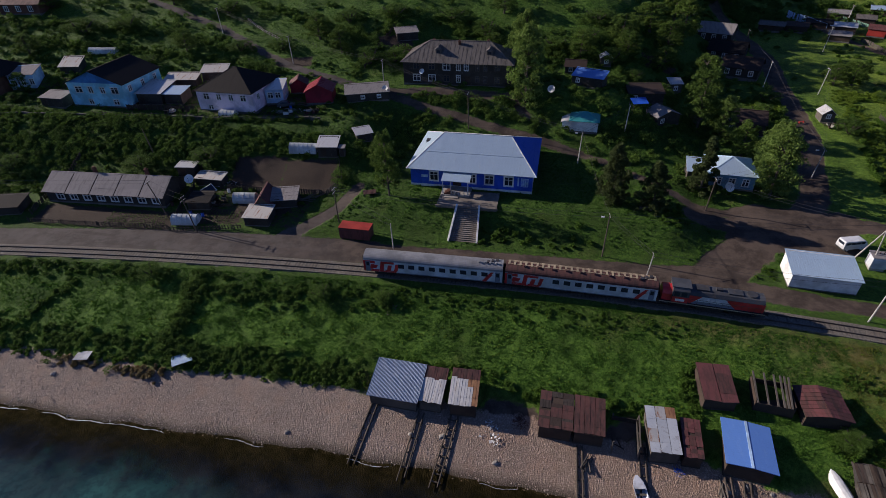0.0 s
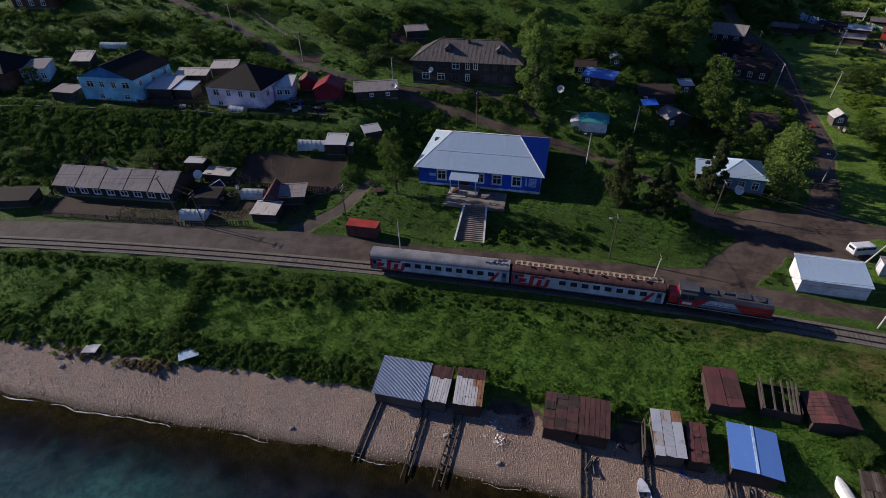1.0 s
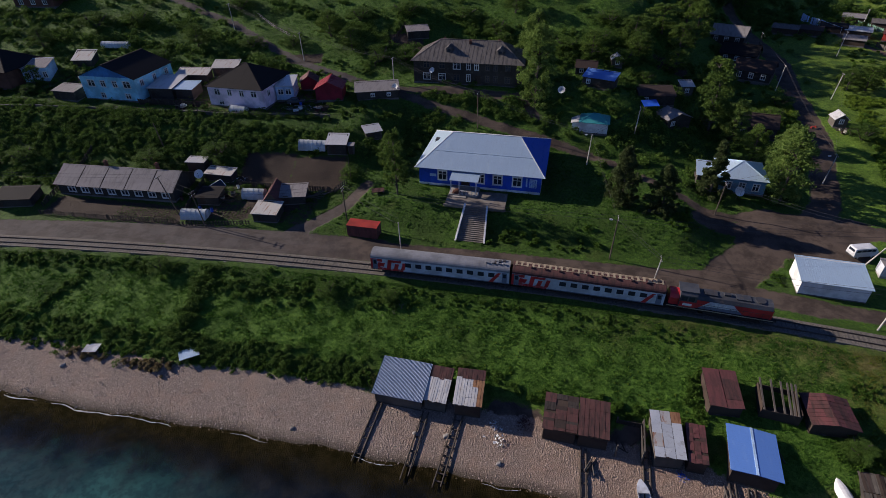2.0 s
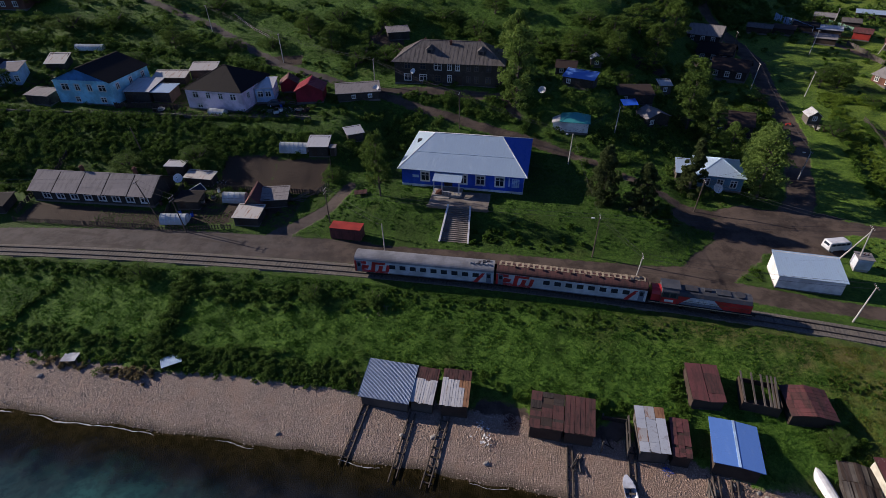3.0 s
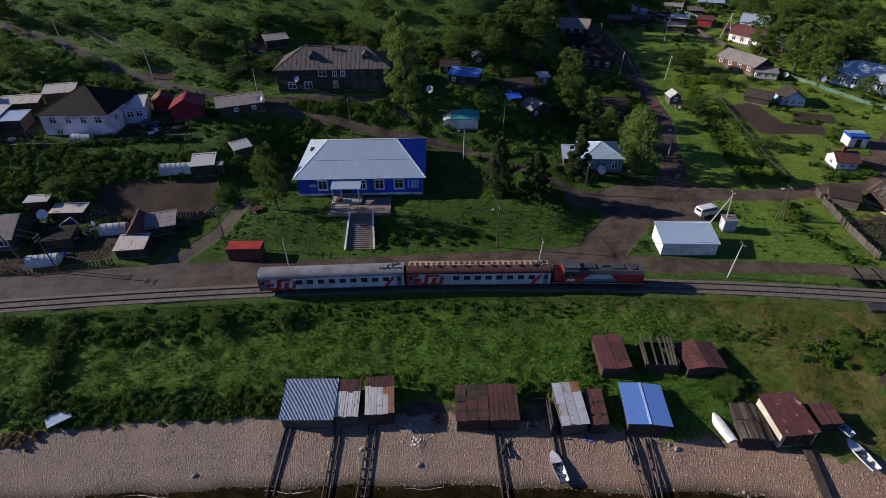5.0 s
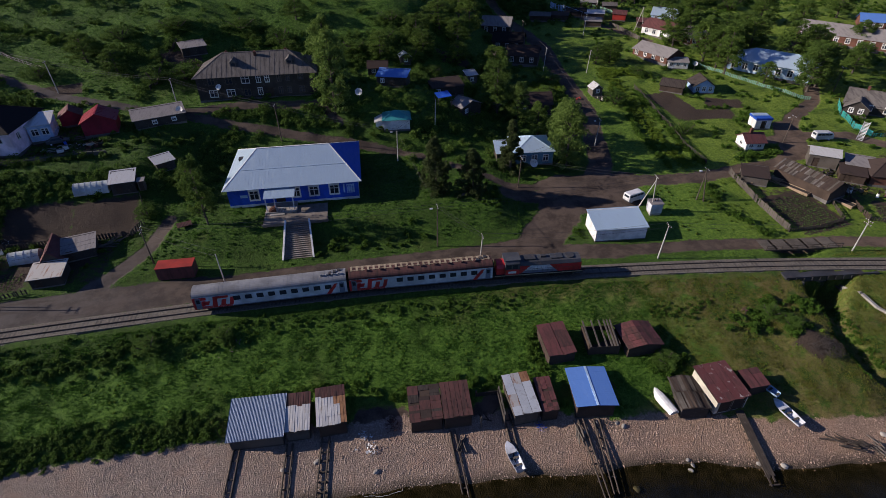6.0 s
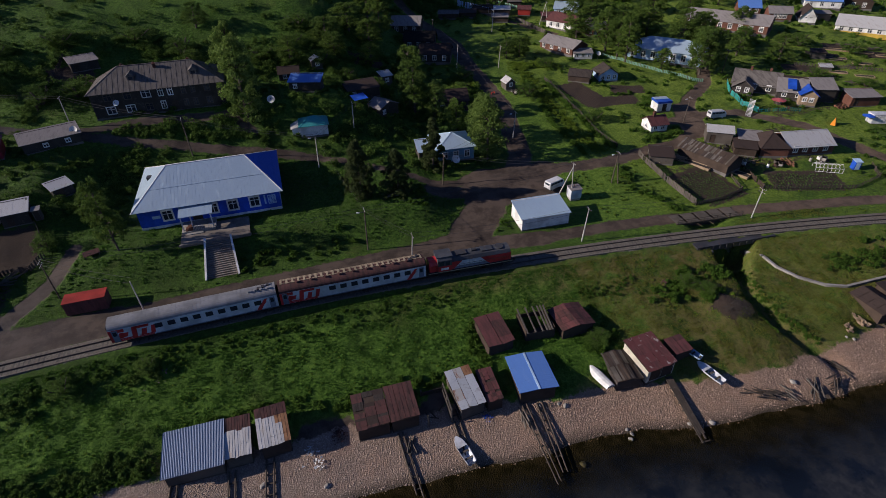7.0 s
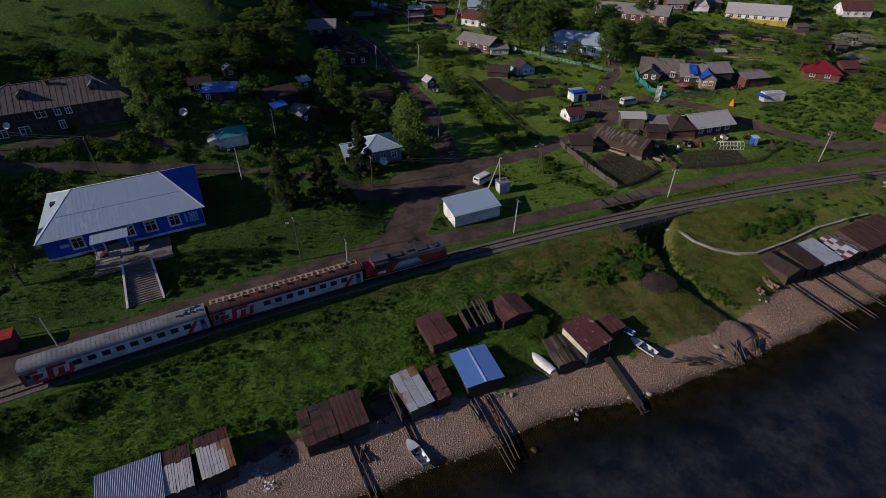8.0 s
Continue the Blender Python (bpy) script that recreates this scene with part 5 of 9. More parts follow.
for nm, lb, a, b, dp, hh, kd, rr, wmt, rf in (
        ("hill_shed", "dark hillside shed under a blue and white tarpaulin", (5.8, 135.6), (13.0, 133.0), 4, 2.5, "shed", .8, M_LOG, R_BLUE),
        ("hill_shed", "low brown-roofed hillside shed among bushes", (19.8, 133.0), (28.0, 134.0), 5, 2.4, "shed", .9, M_LOG, R_BROWN),
        ("hill_shed", "hillside shed with patched grey roof", (26.0, 126.0), (31.5, 129.0), 5, 2.5, "gable_y", 1.2, M_LOG, R_SLATE),
        ("hill_shed", "narrow plank shed among trees", (31.6, 146.5), (34.6, 147.0), 3, 2.6, "shed", .6, M_PLANK, R_PALE),
        ("hill_shed", "tiny white-roofed shed in the weeds", (13.2, 148.6), (16.0, 148.8), 2.6, 2.4, "gable_y", .8, M_PLANK, R_PALE),
        ("hill_shed", "small brown shed on the hillside", (4.0, 142.0), (9.0, 141.5), 4, 2.2, "gable_x", 1.2, M_LOG, R_BROWN),
        ("hut", "plank hut with pale pitched roof", (66.3, 139.0), (69.2, 139.1), 3.2, 2.1, "gable_y", 1.1, M_PLANK, R_PALE),
        ("valley_house", "dark log house under trees", (42.5, 131.0), (51.0, 129.6), 7, 3, "gable_x", 2, M_LOG, R_BROWN)):
    house(nm, lb, "shed" if "shed" in nm else "house", a, b, dp, hh, kd, rr, wmt, rf, over=.3, seam=.8, plinth=.1, wins={"f": [(1.5, .9, .8, .9)]})
for k, (ax, ay) in enumerate(((45, 188), (46.5, 177.5), (48.5, 167))):
    house("valley_house", "dark log house beside the valley street", "house", (ax, ay), (ax + 9, ay - 4), 8, 3.0, "gable_x", 2.2, M_LOG, (R_SLATE, R_DARKSLATE, R_BROWN)[k], over=.4, seam=.9, wins={"f": row(3, 9.8, 1, 1, 1.3, 1.8)})
for ax, ay, w_, rm_ in ((86, 196, 5.5, R_SLATE), (89.4, 204.6, 6.6, R_PALE), (76, 205, 6, R_BROWN), (83, 208, 7, R_DARKSLATE), (68, 206, 7, R_OLD), (104.6, 191.6, 4.5, R_RUSTRED), (99.4, 211.6, 5, R_OLD), (92.6, 217.5, 6, R_SLATE), (107, 220.6, 8.6, R_ZINC)):
    house("valley_shed", "low plank shed by the valley fence", "shed", (ax, ay), (ax + w_, ay - w_ * .4), 4, 2.0, "shed", .6, M_PLANK_BR, rm_, over=.3, seam=.9)

# ---- right bank of the stream ----
house("kiosk", "small white kiosk with blue band and flat roof", "kiosk", (98.5, 112.3), (102.3, 111.6), 3.6, 2.9, "shed", .15, M_WHITE, R_ZINC, over=.05, seam=.8, doors={"f": [(2.0, .1, 1.0, 2.0)]})
kx = bpy.data.objects["kiosk"]
part("blue_band", Mesh().box(-2.05, -1.92, 2.45, 2.05, 1.92, 2.98), M_TARP, kx, "blue painted band")
house("red_roof_hut", "small whitewashed hut with red-brown roof", "hut", (89.9, 103.0), (94.3, 102.5), 4.6, 2.2, "gable_x", 1.4, M_WHITE, R_RUSTRED, over=.4, seam=.8, wins={"f": row(2, 4.4, .8, .9, 1.0, 1.2), "l": row(1, 4.6, .8, .9, 1.0, 1.6)}, chimneys=((-.6, 0, 2.2),))
house("barn", "old dark barn with sagging board roof", "barn", (90.4, 93.0), (93.8, 80.8), 5.6, 2.3, "gable_x", 1.4, M_PLANK_BR, R_BOARDS, over=.3, nsheets=(34, 2, [R_BOARDS, M_PLANK_BR, R_BROWN, R_OLD, M_PLANK], .06, ()), plinth=.1)
house("barn", "low black-roofed barn in the fenced yard", "barn", (81.4, 91.4), (85.8, 88.8), 4.6, 2.0, "shed", .6, M_PLANK, R_BROWN, over=.3, seam=.8, plinth=.1)
house("yard_house", "brick house with half white half brown roof", "house", (113.6, 83.0), (124.6, 80.6), 8.5, 2.4, "gable_x", 2.0, M_BRICK, R_PALE, over=.4, seam=.9, wins={"f": [(1.6, 1, 1, 1.4), (4.0, 1, 1, 1.4), (6.6, 1, 1, 1.4), (9.2, 1, 1, 1.4)]})
house("porch_annex", "dark red porch with brown hip roof", "annex", (107.4, 85.2), (113.4, 82.8), 7.5, 2.5, "hip", 2.4, M_BRICK, R_BROWN, over=.3, seam=.9)
for lb, a, b, dp, hh, kd, rr, wmt, rf in (
        ("bluish barn with pale sheet roof", (99.9, 94.8), (104.6, 91.5), 4.4, 3.0, "gable_x", .9, M_PLANK, R_PALE),
        ("low brown-roofed plank yard shed", (102.4, 88.0), (106.2, 85.2), 4.6, 2.0, "shed", .6, M_PLANK_BR, R_BROWN),
        ("yard shed with grey slate roof", (105.6, 90.4), (109.8, 87.2), 4.6, 2.3, "shed", .6, M_PLANK, R_SLATE),
        ("low shed behind the street", (149.8, 97.6), (157.4, 95.4), 4.5, 2.6, "shed", .8, M_BRICK, R_SLATE),
        ("dark wooden shed with slate roof", (142.6, 103.6), (148.0, 101.2), 9, 3.6, "gable_x", 1.8, M_LOG, R_SLATE),
        ("bare plank shed by the woodpile", (147.0, 104.0), (151.0, 102.6), 4, 2.0, "shed", .6, M_PLANK, R_BOARDS)):
    house("yard_shed", lb, "shed", a, b, dp, hh, kd, rr, wmt, rf, over=.3, seam=.8, plinth=.1, doors={"f": [(1.4, .1, 1.0, 1.9)]})
house("gabled_wing", "dark log wing with steep gable toward the street", "annex", (126.4, 116.0), (130.2, 112.0), 4.5, 2.2, "gable_y", 1.9, M_LOG, R_OLD, over=.3, seam=.7, wins={"f": [(1.6, .9, .9, 1.1), (3.8, .9, .9, 1.1)]})
house("street_house", "dark log street house with grey slate roof", "house", (128.4, 118.4), (136.4, 109.6), 9, 2.3, "gable_x", 2.8, M_LOG, R_OLD, over=.4, seam=.7, wins={"f": row(3, 11.5, 1, 1.1, 1.4, 2)}, chimneys=((-2, 0, 3.4), (3, 1, 3.2)))
house("tarp_house", "house with blue tarpaulin and grey roof beside the street", "house", (135.2, 108.6), (140.6, 103.8), 9, 2.4, "gable_x", 2.4, M_LOG, R_SLATE, over=.4, seam=.9, wins={"f": row(2, 7, 1, 1, 1.3, 1.8)})
house("gable_porch", "ochre gabled porch under blue roof", "porch", (137.6, 103.2), (140.8, 100.6), 5, 3.2, "gable_y", 1.4, M_WOODPILE, M_TARP, over=.4, seam=.8, wins={"f": [(1.2, 1.3, .9, 1.0), (2.8, 1.3, .9, 1.0)]})
house("school", "long blue and white boarded school behind trees", "building", (115.5, 151.5), (129.5, 133.5), 11, 3.8, "hip", 2.6, M_LTBLUE, R_ZINC, over=.5, seam=.8, wins={"f": row(7, 22.8, 1.1, 1.3, 1.8, 2)}, wide=.2)
house("house", "low house with reddish boards and slate roof", "house", (92.2, 168.4), (97.2, 155.6), 8, 2.4, "gable_x", 1.8, M_BRICK, R_SLATE, over=.4, seam=.9, wins={"f": row(4, 13.6, .8, 1.1, 1.3, 1.6)})
house("porch_annex", "whitewashed glazed porch under grey slate roof", "annex", (97.4, 154.6), (103.0, 152.6), 3.2, 2.0, "shed", .7, M_WHITE, R_SLATE, over=.3, seam=.8, plinth=.1, wins={"f": row(3, 5.9, .7, .9, 1.0, .9)})
house("house", "white-walled house with dull red roof", "house", (103.6, 186), (108.9, 176.2), 8, 2.9, "gable_x", 2.2, M_WHITE, R_RUSTRED, over=.4, seam=.9, wins={"f": row(4, 13, .9, 1.2, 1.4, 2)})
house("house", "long grey-roofed house with white windows", "house", (154, 171.5), (170, 148.5), 10, 3.2, "gable_x", 2.6, M_BRICK, R_SLATE, over=.4, seam=.9, wins={"f": row(8, 28, 1, 1.2, 1.5, 2)})
house("house", "small whitewashed house with dark board roof", "house", (95.1, 135.6), (100.6, 134.2), 6.0, 2.3, "gable_y", 1.8, M_LTBLUE, R_BOARDS, over=.4, seam=.7, wins={"f": row(3, 5.7, .8, .9, 1.1, 1.1)})
house("barn", "dark plank barn with broken roof", "barn", (86.6, 139.0), (91.4, 135.0), 5, 2.0, "gable_x", 1.3, M_PLANK_BR, R_BOARDS, over=.3, seam=.7)
house("red_roof_house", "brick house with bright dark-red roof", "house", (171.6, 94.0), (177.8, 87.0), 9, 2.5, "hip", 2.4, M_BRICK, R_RED, over=.5, seam=.8, wins={"f": row(2, 8, 1.0, 1.2, 1.3, 2), "r": row(3, 11, 1.0, 1.2, 1.3, 2)})
house("yellow_house", "long white house with ochre base and pale roof", "house", (200.0, 147.0), (212.6, 129.6), 11, 2.7, "gable_x", 2.8, M_WHITE, R_PALE, over=.4, seam=.9, plinth=1.0, plinth_m=M_YELLOWWOOD, wins={"f": row(7, 21, 1.1, 1.2, 1.2, 2)})
house("house", "log house with grey roof up the street", "house", (184.4, 162.4), (191, 158.2), 7, 2.8, "gable_x", 1.8, M_BRICK, R_SLATE, over=.4, seam=.9, wins={"f": row(3, 7.6, 1, 1.1, 1.4, 2.2)})
house("house", "brown log house with brown roof", "house", (224, 168), (234, 160), 8, 3, "gable_y", 2.6, M_PLANK_BR, R_BROWN, over=.4, seam=.9, wins={"f": row(3, 12, 1, 1.1, 1.4, 2.2)})
house("house", "house with blue roof far up the valley", "house", (212, 172), (222, 164), 8, 3, "gable_x", 2.6, M_WHITE, R_BLUE, over=.4, seam=.9, wins={"f": row(3, 12, 1, 1.1, 1.4, 2.2)})
house("house", "white house with dark red roof", "house", (246, 129), (255, 123), 8, 3, "gable_x", 2.6, M_WHITE, R_RUSTRED, over=.4, seam=.9, wins={"f": row(3, 10, 1, 1.1, 1.4, 2)})
house("house", "light blue house with zinc roof", "house", (112, 196), (119, 191), 7, 2.8, "gable_x", 2.0, M_LTBLUE, R_ZINC, over=.4, seam=.9, wins={"f": row(3, 8.6, 1, 1.1, 1.4, 1.8)})
house("house", "house with pale slate roof under trees", "house", (111.6, 177.4), (115.0, 167.6), 8, 2.8, "gable_x", 2.0, M_BRICK, R_SLATE, over=.4, seam=.9, wins={"f": row(4, 10, 1, 1.1, 1.4, 1.6)})
house("red_barn", "small orange-red barn beside the valley street", "barn", (98.6, 200.2), (102.8, 197.9), 4, 2.5, "gable_x", 1.0, M_REDPAINT, R_RUSTRED, over=.3, seam=.9)
house("house", "white gabled house with steep brown roof", "house", (193.4, 156.8), (197.6, 153.4), 8, 2.2, "gable_y", 3.4, M_WHITE, R_BROWN, over=.5, seam=.8, wins={"f": row(2, 5.4, 1.8, .8, 1.0, 1.8)})
house("house", "small house with blue and white roof", "house", (179.4, 172.6), (186, 168.4), 7, 2.8, "gable_x", 2.0, M_BRICK, R_BLUE, over=.4, seam=.8, wins={"f": row(3, 7.8, 1, 1, 1.3, 1.4)})
house("annex", "dark red annex beside the red-roofed house", "annex", (183.4, 89.8), (188.0, 87.6), 6, 2.2, "gable_x", 1.4, M_BRICK, R_RUSTRED, over=.3, seam=.8)
for ax, ay, w_, dp_, hh_, lb_, rm_ in ((164.6, 120.6, 3.4, 2.0, .9, "low pale-lidded box in the kitchen garden", R_PALE), (198.4, 107.6, 4.4, 3.6, 2.2, "dark garden shed among vegetable beds", R_BROWN), (203.4, 104.4, 3.6, 3.2, 2.0, "weathered garden shed among vegetable beds", R_OLD), (201.6, 158.0, 6.0, 4.0, 2.4, "grey-roofed shed behind the gabled house", R_SLATE), (236, 150, 6, 5, 2.6, "low grey-roofed shed up the slope", R_SLATE), (169.6, 128.6, 4.0, 3.0, 2.0, "brown-roofed plank garden shed", R_BROWN), (210.6, 124.0, 4.4, 3.2, 2.0, "old board garden shed", R_OLD)):
    house("garden_shed", lb_, "shed", (ax, ay), (ax + w_ * .86, ay - w_ * .5), dp_, hh_, "shed", .5, M_PLANK, rm_, over=.25, seam=.8, plinth=.1)
house("brick_shed", "red brick shed at the lane", "shed", (158.8, 65.5), (159.6, 60.2), 6, 2.4, "gable_x", 1.2, M_BRICK, R_RUSTRED, over=.3, seam=.8)

# ---- boat sheds on the beach ----
B_GROUP = "boat sheds"


def boat_shed(label, x0, x1, y0, y1, h, kind, rh, wm, rm, rot=0.0, zf=None, **kw):
    """A lakeside shed; its front looks at the water."""
    z = ground((x0 + x1) / 2, y0) + .1 if zf is None else zf
    c, s = math.cos(radians(rot)), math.sin(radians(rot))
    w = x1 - x0
    ob = house("boat_shed", label, "shed", (x0, y0), (x0 + w * c, y0 + w * s), y1 - y0, h, kind, rh, wm, rm, z=z, plinth=.05, plinth_m=M_DRIFT, group=B_GROUP, **kw)
    return ob


boat_shed("boat shed with corrugated zinc roof, above the beach", -21.05, -14.2, 47.1, 52.6, 2.2, "shed", 1.15, M_PLANK, R_CORR, over=.35, wave=.19, rot=-2)
boat_shed("narrow boat shed with rusty and pale roof sheets", -13.7, -10.7, 47.3, 52.4, 2.1, "shed", 1.25, M_PLANK, R_RUSTGREY, over=.2, rot=-2, nsheets=(5, 3, lambda i, j: R_RUST if j == 2 else R_PALE, 0, (.5,)))
boat_shed("boat shed with rust-bordered zinc roof", -9.3, -5.7, 47.1, 52.2, 2.6, "shed", 1.1, M_PLANK_BR, R_RUSTGREY, over=.25, rot=2, nsheets=(5, 4, lambda i, j: R_RUST if j == 3 else (R_RUSTORANGE if i == 4 or (i == 3 and j == 2) else R_PALE), 0, (.5,)))
boat_shed("boat shed with collapsing board roof", 3.1, 7.3, 45.8, 50.9, 2.4, "shed", .75, M_PLANK_BR, R_BOARDS, over=.2, rot=-2, nsheets=(3, 9, [R_BOARDS, R_RUST, R_RUST, R_BROWN], .12, ()))
boat_shed("boat shed with dark rusted sheet roof", 7.75, 11.45, 45.6, 50.8, 2.4, "shed", .75, M_PLANK_BR, R_RUST, over=.2, rot=-2, nsheets=(3, 4, [R_RUST], 0, (.5,)))
boat_shed("boat shed with pale patched zinc roof", 17.35, 20.75, 44.4, 50.2, 2.4, "shed", 1.1, M_PLANK, R_PALE, over=.25, rot=3, nsheets=(3, 4, lambda i, j: R_RUSTORANGE if (i, j) == (2, 3) else (R_RUSTGREY if (i, j) in ((1, 3), (0, 1)) else R_PATCH), .0, ()))
boat_shed("boat shed with broken red sheet roof", 21.35, 23.5, 44.45, 49.6, 2.1, "shed", .75, M_PLANK_BR, R_RUST, over=.15, rot=-2, nsheets=(3, 9, [R_RUST, R_RUSTRED, R_RUSTRED], .16, ()))
boat_shed("boat shed with bright blue metal roof", 26.1, 31.3, 43.9, 50.3, 2.6, "gable_y", .18, M_PLANK_BR, R_BLUE, over=.35, seam=.33, rib=(.02, .008), ridge_m=M_LTBLUE, rot=-7)
boat_shed("storage shed with rust-red flat roof on the bank", 24.7, 28.75, 52.2, 57.8, 1.9, "shed", .75, M_PLANK_BR, R_RUSTRED, over=.2, rot=2, nsheets=(2, 4, [R_RUST, R_RUSTRED, R_RUSTRED], 0, ()))
boat_shed("storage shed with two rust-red roof slopes", 37.0, 42.3, 51.6, 56.5, 1.8, "gable_y", .5, M_PLANK_BR, R_RUSTRED, over=.25, nsheets=(4, 3, [R_RUST, R_RUSTRED], 0, (.5,)), rot=0)
boat_shed("dark plank boat shed with rotten roof", 40.5, 44.2, 41.5, 47.0, 2.0, "gable_y", .3, M_LOG, R_BOARDS, over=.2, rot=-9, nsheets=(2, 8, [R_BOARDS, R_BROWN, M_PLANK_BR, R_BOARDS, M_PLANK], .1, ()))
boat_shed("pale walled boathouse with flaking red roof", 45.1, 49.9, 40.9, 46.6, 2.8, "shed", .65, M_CREAM, R_FLAKE, over=.25, rot=3, nsheets=(4, 4, [R_FLAKE, R_FLAKE, R_RUSTRED], .03, ()), doors={"f": [(1.5, .1, 1.8, 2.2), (3.6, .1, 1.8, 2.2)]})
boat_shed("small rusty lean-to beside the boathouse", 51.1, 54.0, 42.4, 45.2, 1.6, "shed", .3, M_PLANK_BR, R_RUST, over=.15, rot=2, nsheets=(2, 3, [R_RUST, R_RUSTRED], 0, ()))
for k, (x0, w, rmat, lb) in enumerate(((89.2, 4.6, R_BROWN, "dark-roofed"), (94.2, 3.4, R_BROWN, "brown-roofed"), (98.0, 4.8, R_PATCH, "pale-roofed"), (103.8, 5.4, R_RUSTRED, "patched red-roofed"), (109.8, 6.5, R_RUST, "rust-roofed"), (117.0, 5, R_RUST, "rust-roofed"))):
    boat_shed("%s boat shed over the far beach" % lb, x0, x0 + w, 38.8 - k * .5, 44.6 - k * .4, 2.2, "gable_y" if k in (0, 3) else "shed", .8, M_PLANK_BR, rmat, over=.25, nsheets=(4, 3, [rmat], 0, ()) if k != 3 else (5, 4, lambda i, j: R_PATCH if (i * 7 + j * 3) % 5 < 3 else R_RUSTRED, 0, (.5,)), rot=-2)


def roofless_shed():
    ob = thing("roofless_shed", 33.8, 54.9, ground(33.8, 53.2), -6, "roofless plank shed, bare rafters across it", "shed", B_GROUP)
    w = Mesh()
    for s, (m, L) in side_frames(4.8, 4.6).items():
        pierced(w, m, L, -.8, 1.9 if s in "lr" else 1.5, [], t=.1, inset=0 if s in "fb" else .1)
    part("wall", w, M_PLANK_BR, ob)
    # dark floor added so that the open inside looks shaded
    part("floor", Mesh().box(-2.3, -2.2, -.6, 2.3, 2.2, .25), M_SOILHEAP, ob, "dark slab standing in for shade inside the walls")
    for i, x in enumerate((-2.2, -.9, .25, 1.0, 1.45, 1.9)):
        part("rafter", Mesh().beam((x, -2.5, 1.75), (x + .3 * (i - 2) * .2, 2.5, 2.55), .22, .12), M_PLANK, ob)


roofless_shed()


def ruin_frame():
    ob = thing("ruined_shed", 14.3, 46.2, ground(14.3, 45.2), -2, "collapsed shed of bare posts and rubbish", "shed", B_GROUP)
    for x, y in ((-1.6, -1.4), (1.7, -1.5), (1.8, 3.2), (-1.5, 3.1), (1.75, .8)):
        part("post", Mesh().box(x - .09, y - .09, -.4, x + .09, y + .09, 2.4), M_PLANK, ob)
    part("beam", Mesh().beam((1.7, -1.6, 2.4), (1.85, 3.4, 2.5), .16, .16), M_PLANK, ob)
    part("side_panel", Mesh().box(1.6, -1.4, 0, 1.66, 3, 1.9), M_LOG, ob)
    part("back_panel", Mesh().box(-1.5, 3.0, 0, 1.7, 3.06, 2.0), M_LOG, ob)
    rg = random.Random(8)
    for k in range(9):
        a = (rg.uniform(-1.4, 1.4), rg.uniform(-1, 2.6), .15 + k * .05)
        part("loose_board", Mesh().beam(a, (a[0] + rg.uniform(-1.2, 1.2), a[1] + rg.uniform(-1.2, 1.2), a[2] + .2), .16, .05), M_PLANK_BR, ob)


ruin_frame()


def slipway(x0, y0, x1, y1, label, ties=7, gauge=.9, wide=.16):
    """Timber rails that run from a shed into the water."""
    z0, z1 = ground(x0, y0) + .14, max(ground(x1, y1), -7.25) + .18
    ob = thing("slipway", x0, y0, 0, 0, label, "slipway", "slipways")
    d = Vector((x1 - x0, y1 - y0, 0))
    L = d.length
    d.normalize()
    n = Vector((-d.y, d.x, 0))
    rg = random.Random(int(x0 * 7 + 900))
    for s in (-1, 1):
        a = n * (s * gauge / 2) + Vector((0, 0, z0))
        b = d * (L + rg.uniform(-.6, .6)) + n * (s * gauge / 2 + rg.uniform(-.1, .1)) + Vector((0, 0, z1))
        part("runner", Mesh().tube(a, b, wide * .75, wide * .6, 7), M_DRIFT, ob)
    for k in range(ties):
        t = (k + .5 + rg.uniform(-.2, .2)) / ties
        c = d * (L * t) + Vector((0, 0, z0 + (z1 - z0) * t - .1))
        part("cross_tie", Mesh().beam(c - n * (gauge * .75), c + n * (gauge * .75), .18, .12), M_DRIFT, ob)


for q in ((-20.4, 47.0, -21.2, 37.8, 4, .8), (-13.4, 46.8, -14.0, 37.2, 4, .8), (-8.6, 47.0, -9.6, 36.6, 8, 1.0), (8.6, 45.2, 8.8, 36.4, 5, .7), (16.6, 46.2, 16.5, 38.4, 5, .8),
          (26.6, 44.2, 26.2, 32.4, 6, .7), (28.8, 43.2, 27.6, 33.0, 6, .8), (90.6, 38.6, 91.6, 26.6, 6, 1.0), (96.2, 38.2, 97.6, 27.0, 6, 1.0), (101.0, 38.0, 102.4, 28.2, 6, .9), (107.0, 37.0, 108.6, 26.6, 6, .9), (112.6, 36.6, 114.4, 26.0, 6, .9)):
    slipway(*q[:4], "pair of dark log runners over the stones into the water", q[4], q[5])


def ramp(x0, y0, x1, y1, wide, label):
    """A slip of heavy planks laid side by side on cross timbers."""
    z0, z1 = ground(x0, y0) + .3, max(ground(x1, y1), -7.2) + .16
    ob = thing("slip_ramp", x0, y0, 0, 0, label, "slipway", "slipways")
    d = Vector((x1 - x0, y1 - y0, 0))
    n = Vector((-d.y, d.x, 0)).normalized()
    rg = random.Random(77)
    k = 5
    for i in range(k):
        o = n * (wide * ((i + .5) / k - .5))
        e = rg.uniform(.82, 1.0)
        part("plank", Mesh().beam(o + Vector((0, 0, z0)), o + d * e + Vector((0, 0, z0 + (z1 - z0) * e + rg.uniform(-.03, .03))), wide / k * .9, .12), M_DRIFT, ob)
    for i in range(9):
        t = (i + .5) / 9
        c = d * t + Vector((0, 0, z0 + (z1 - z0) * t - .12))
        part("cross_tie", Mesh().beam(c - n * wide * .62, c + n * wide * .62, .2, .16), M_DRIFT, ob)


ramp(48.9, 40.7, 47.9, 30.3, 1.15, "wide ramp of dark wet planks from the boathouse into the water")


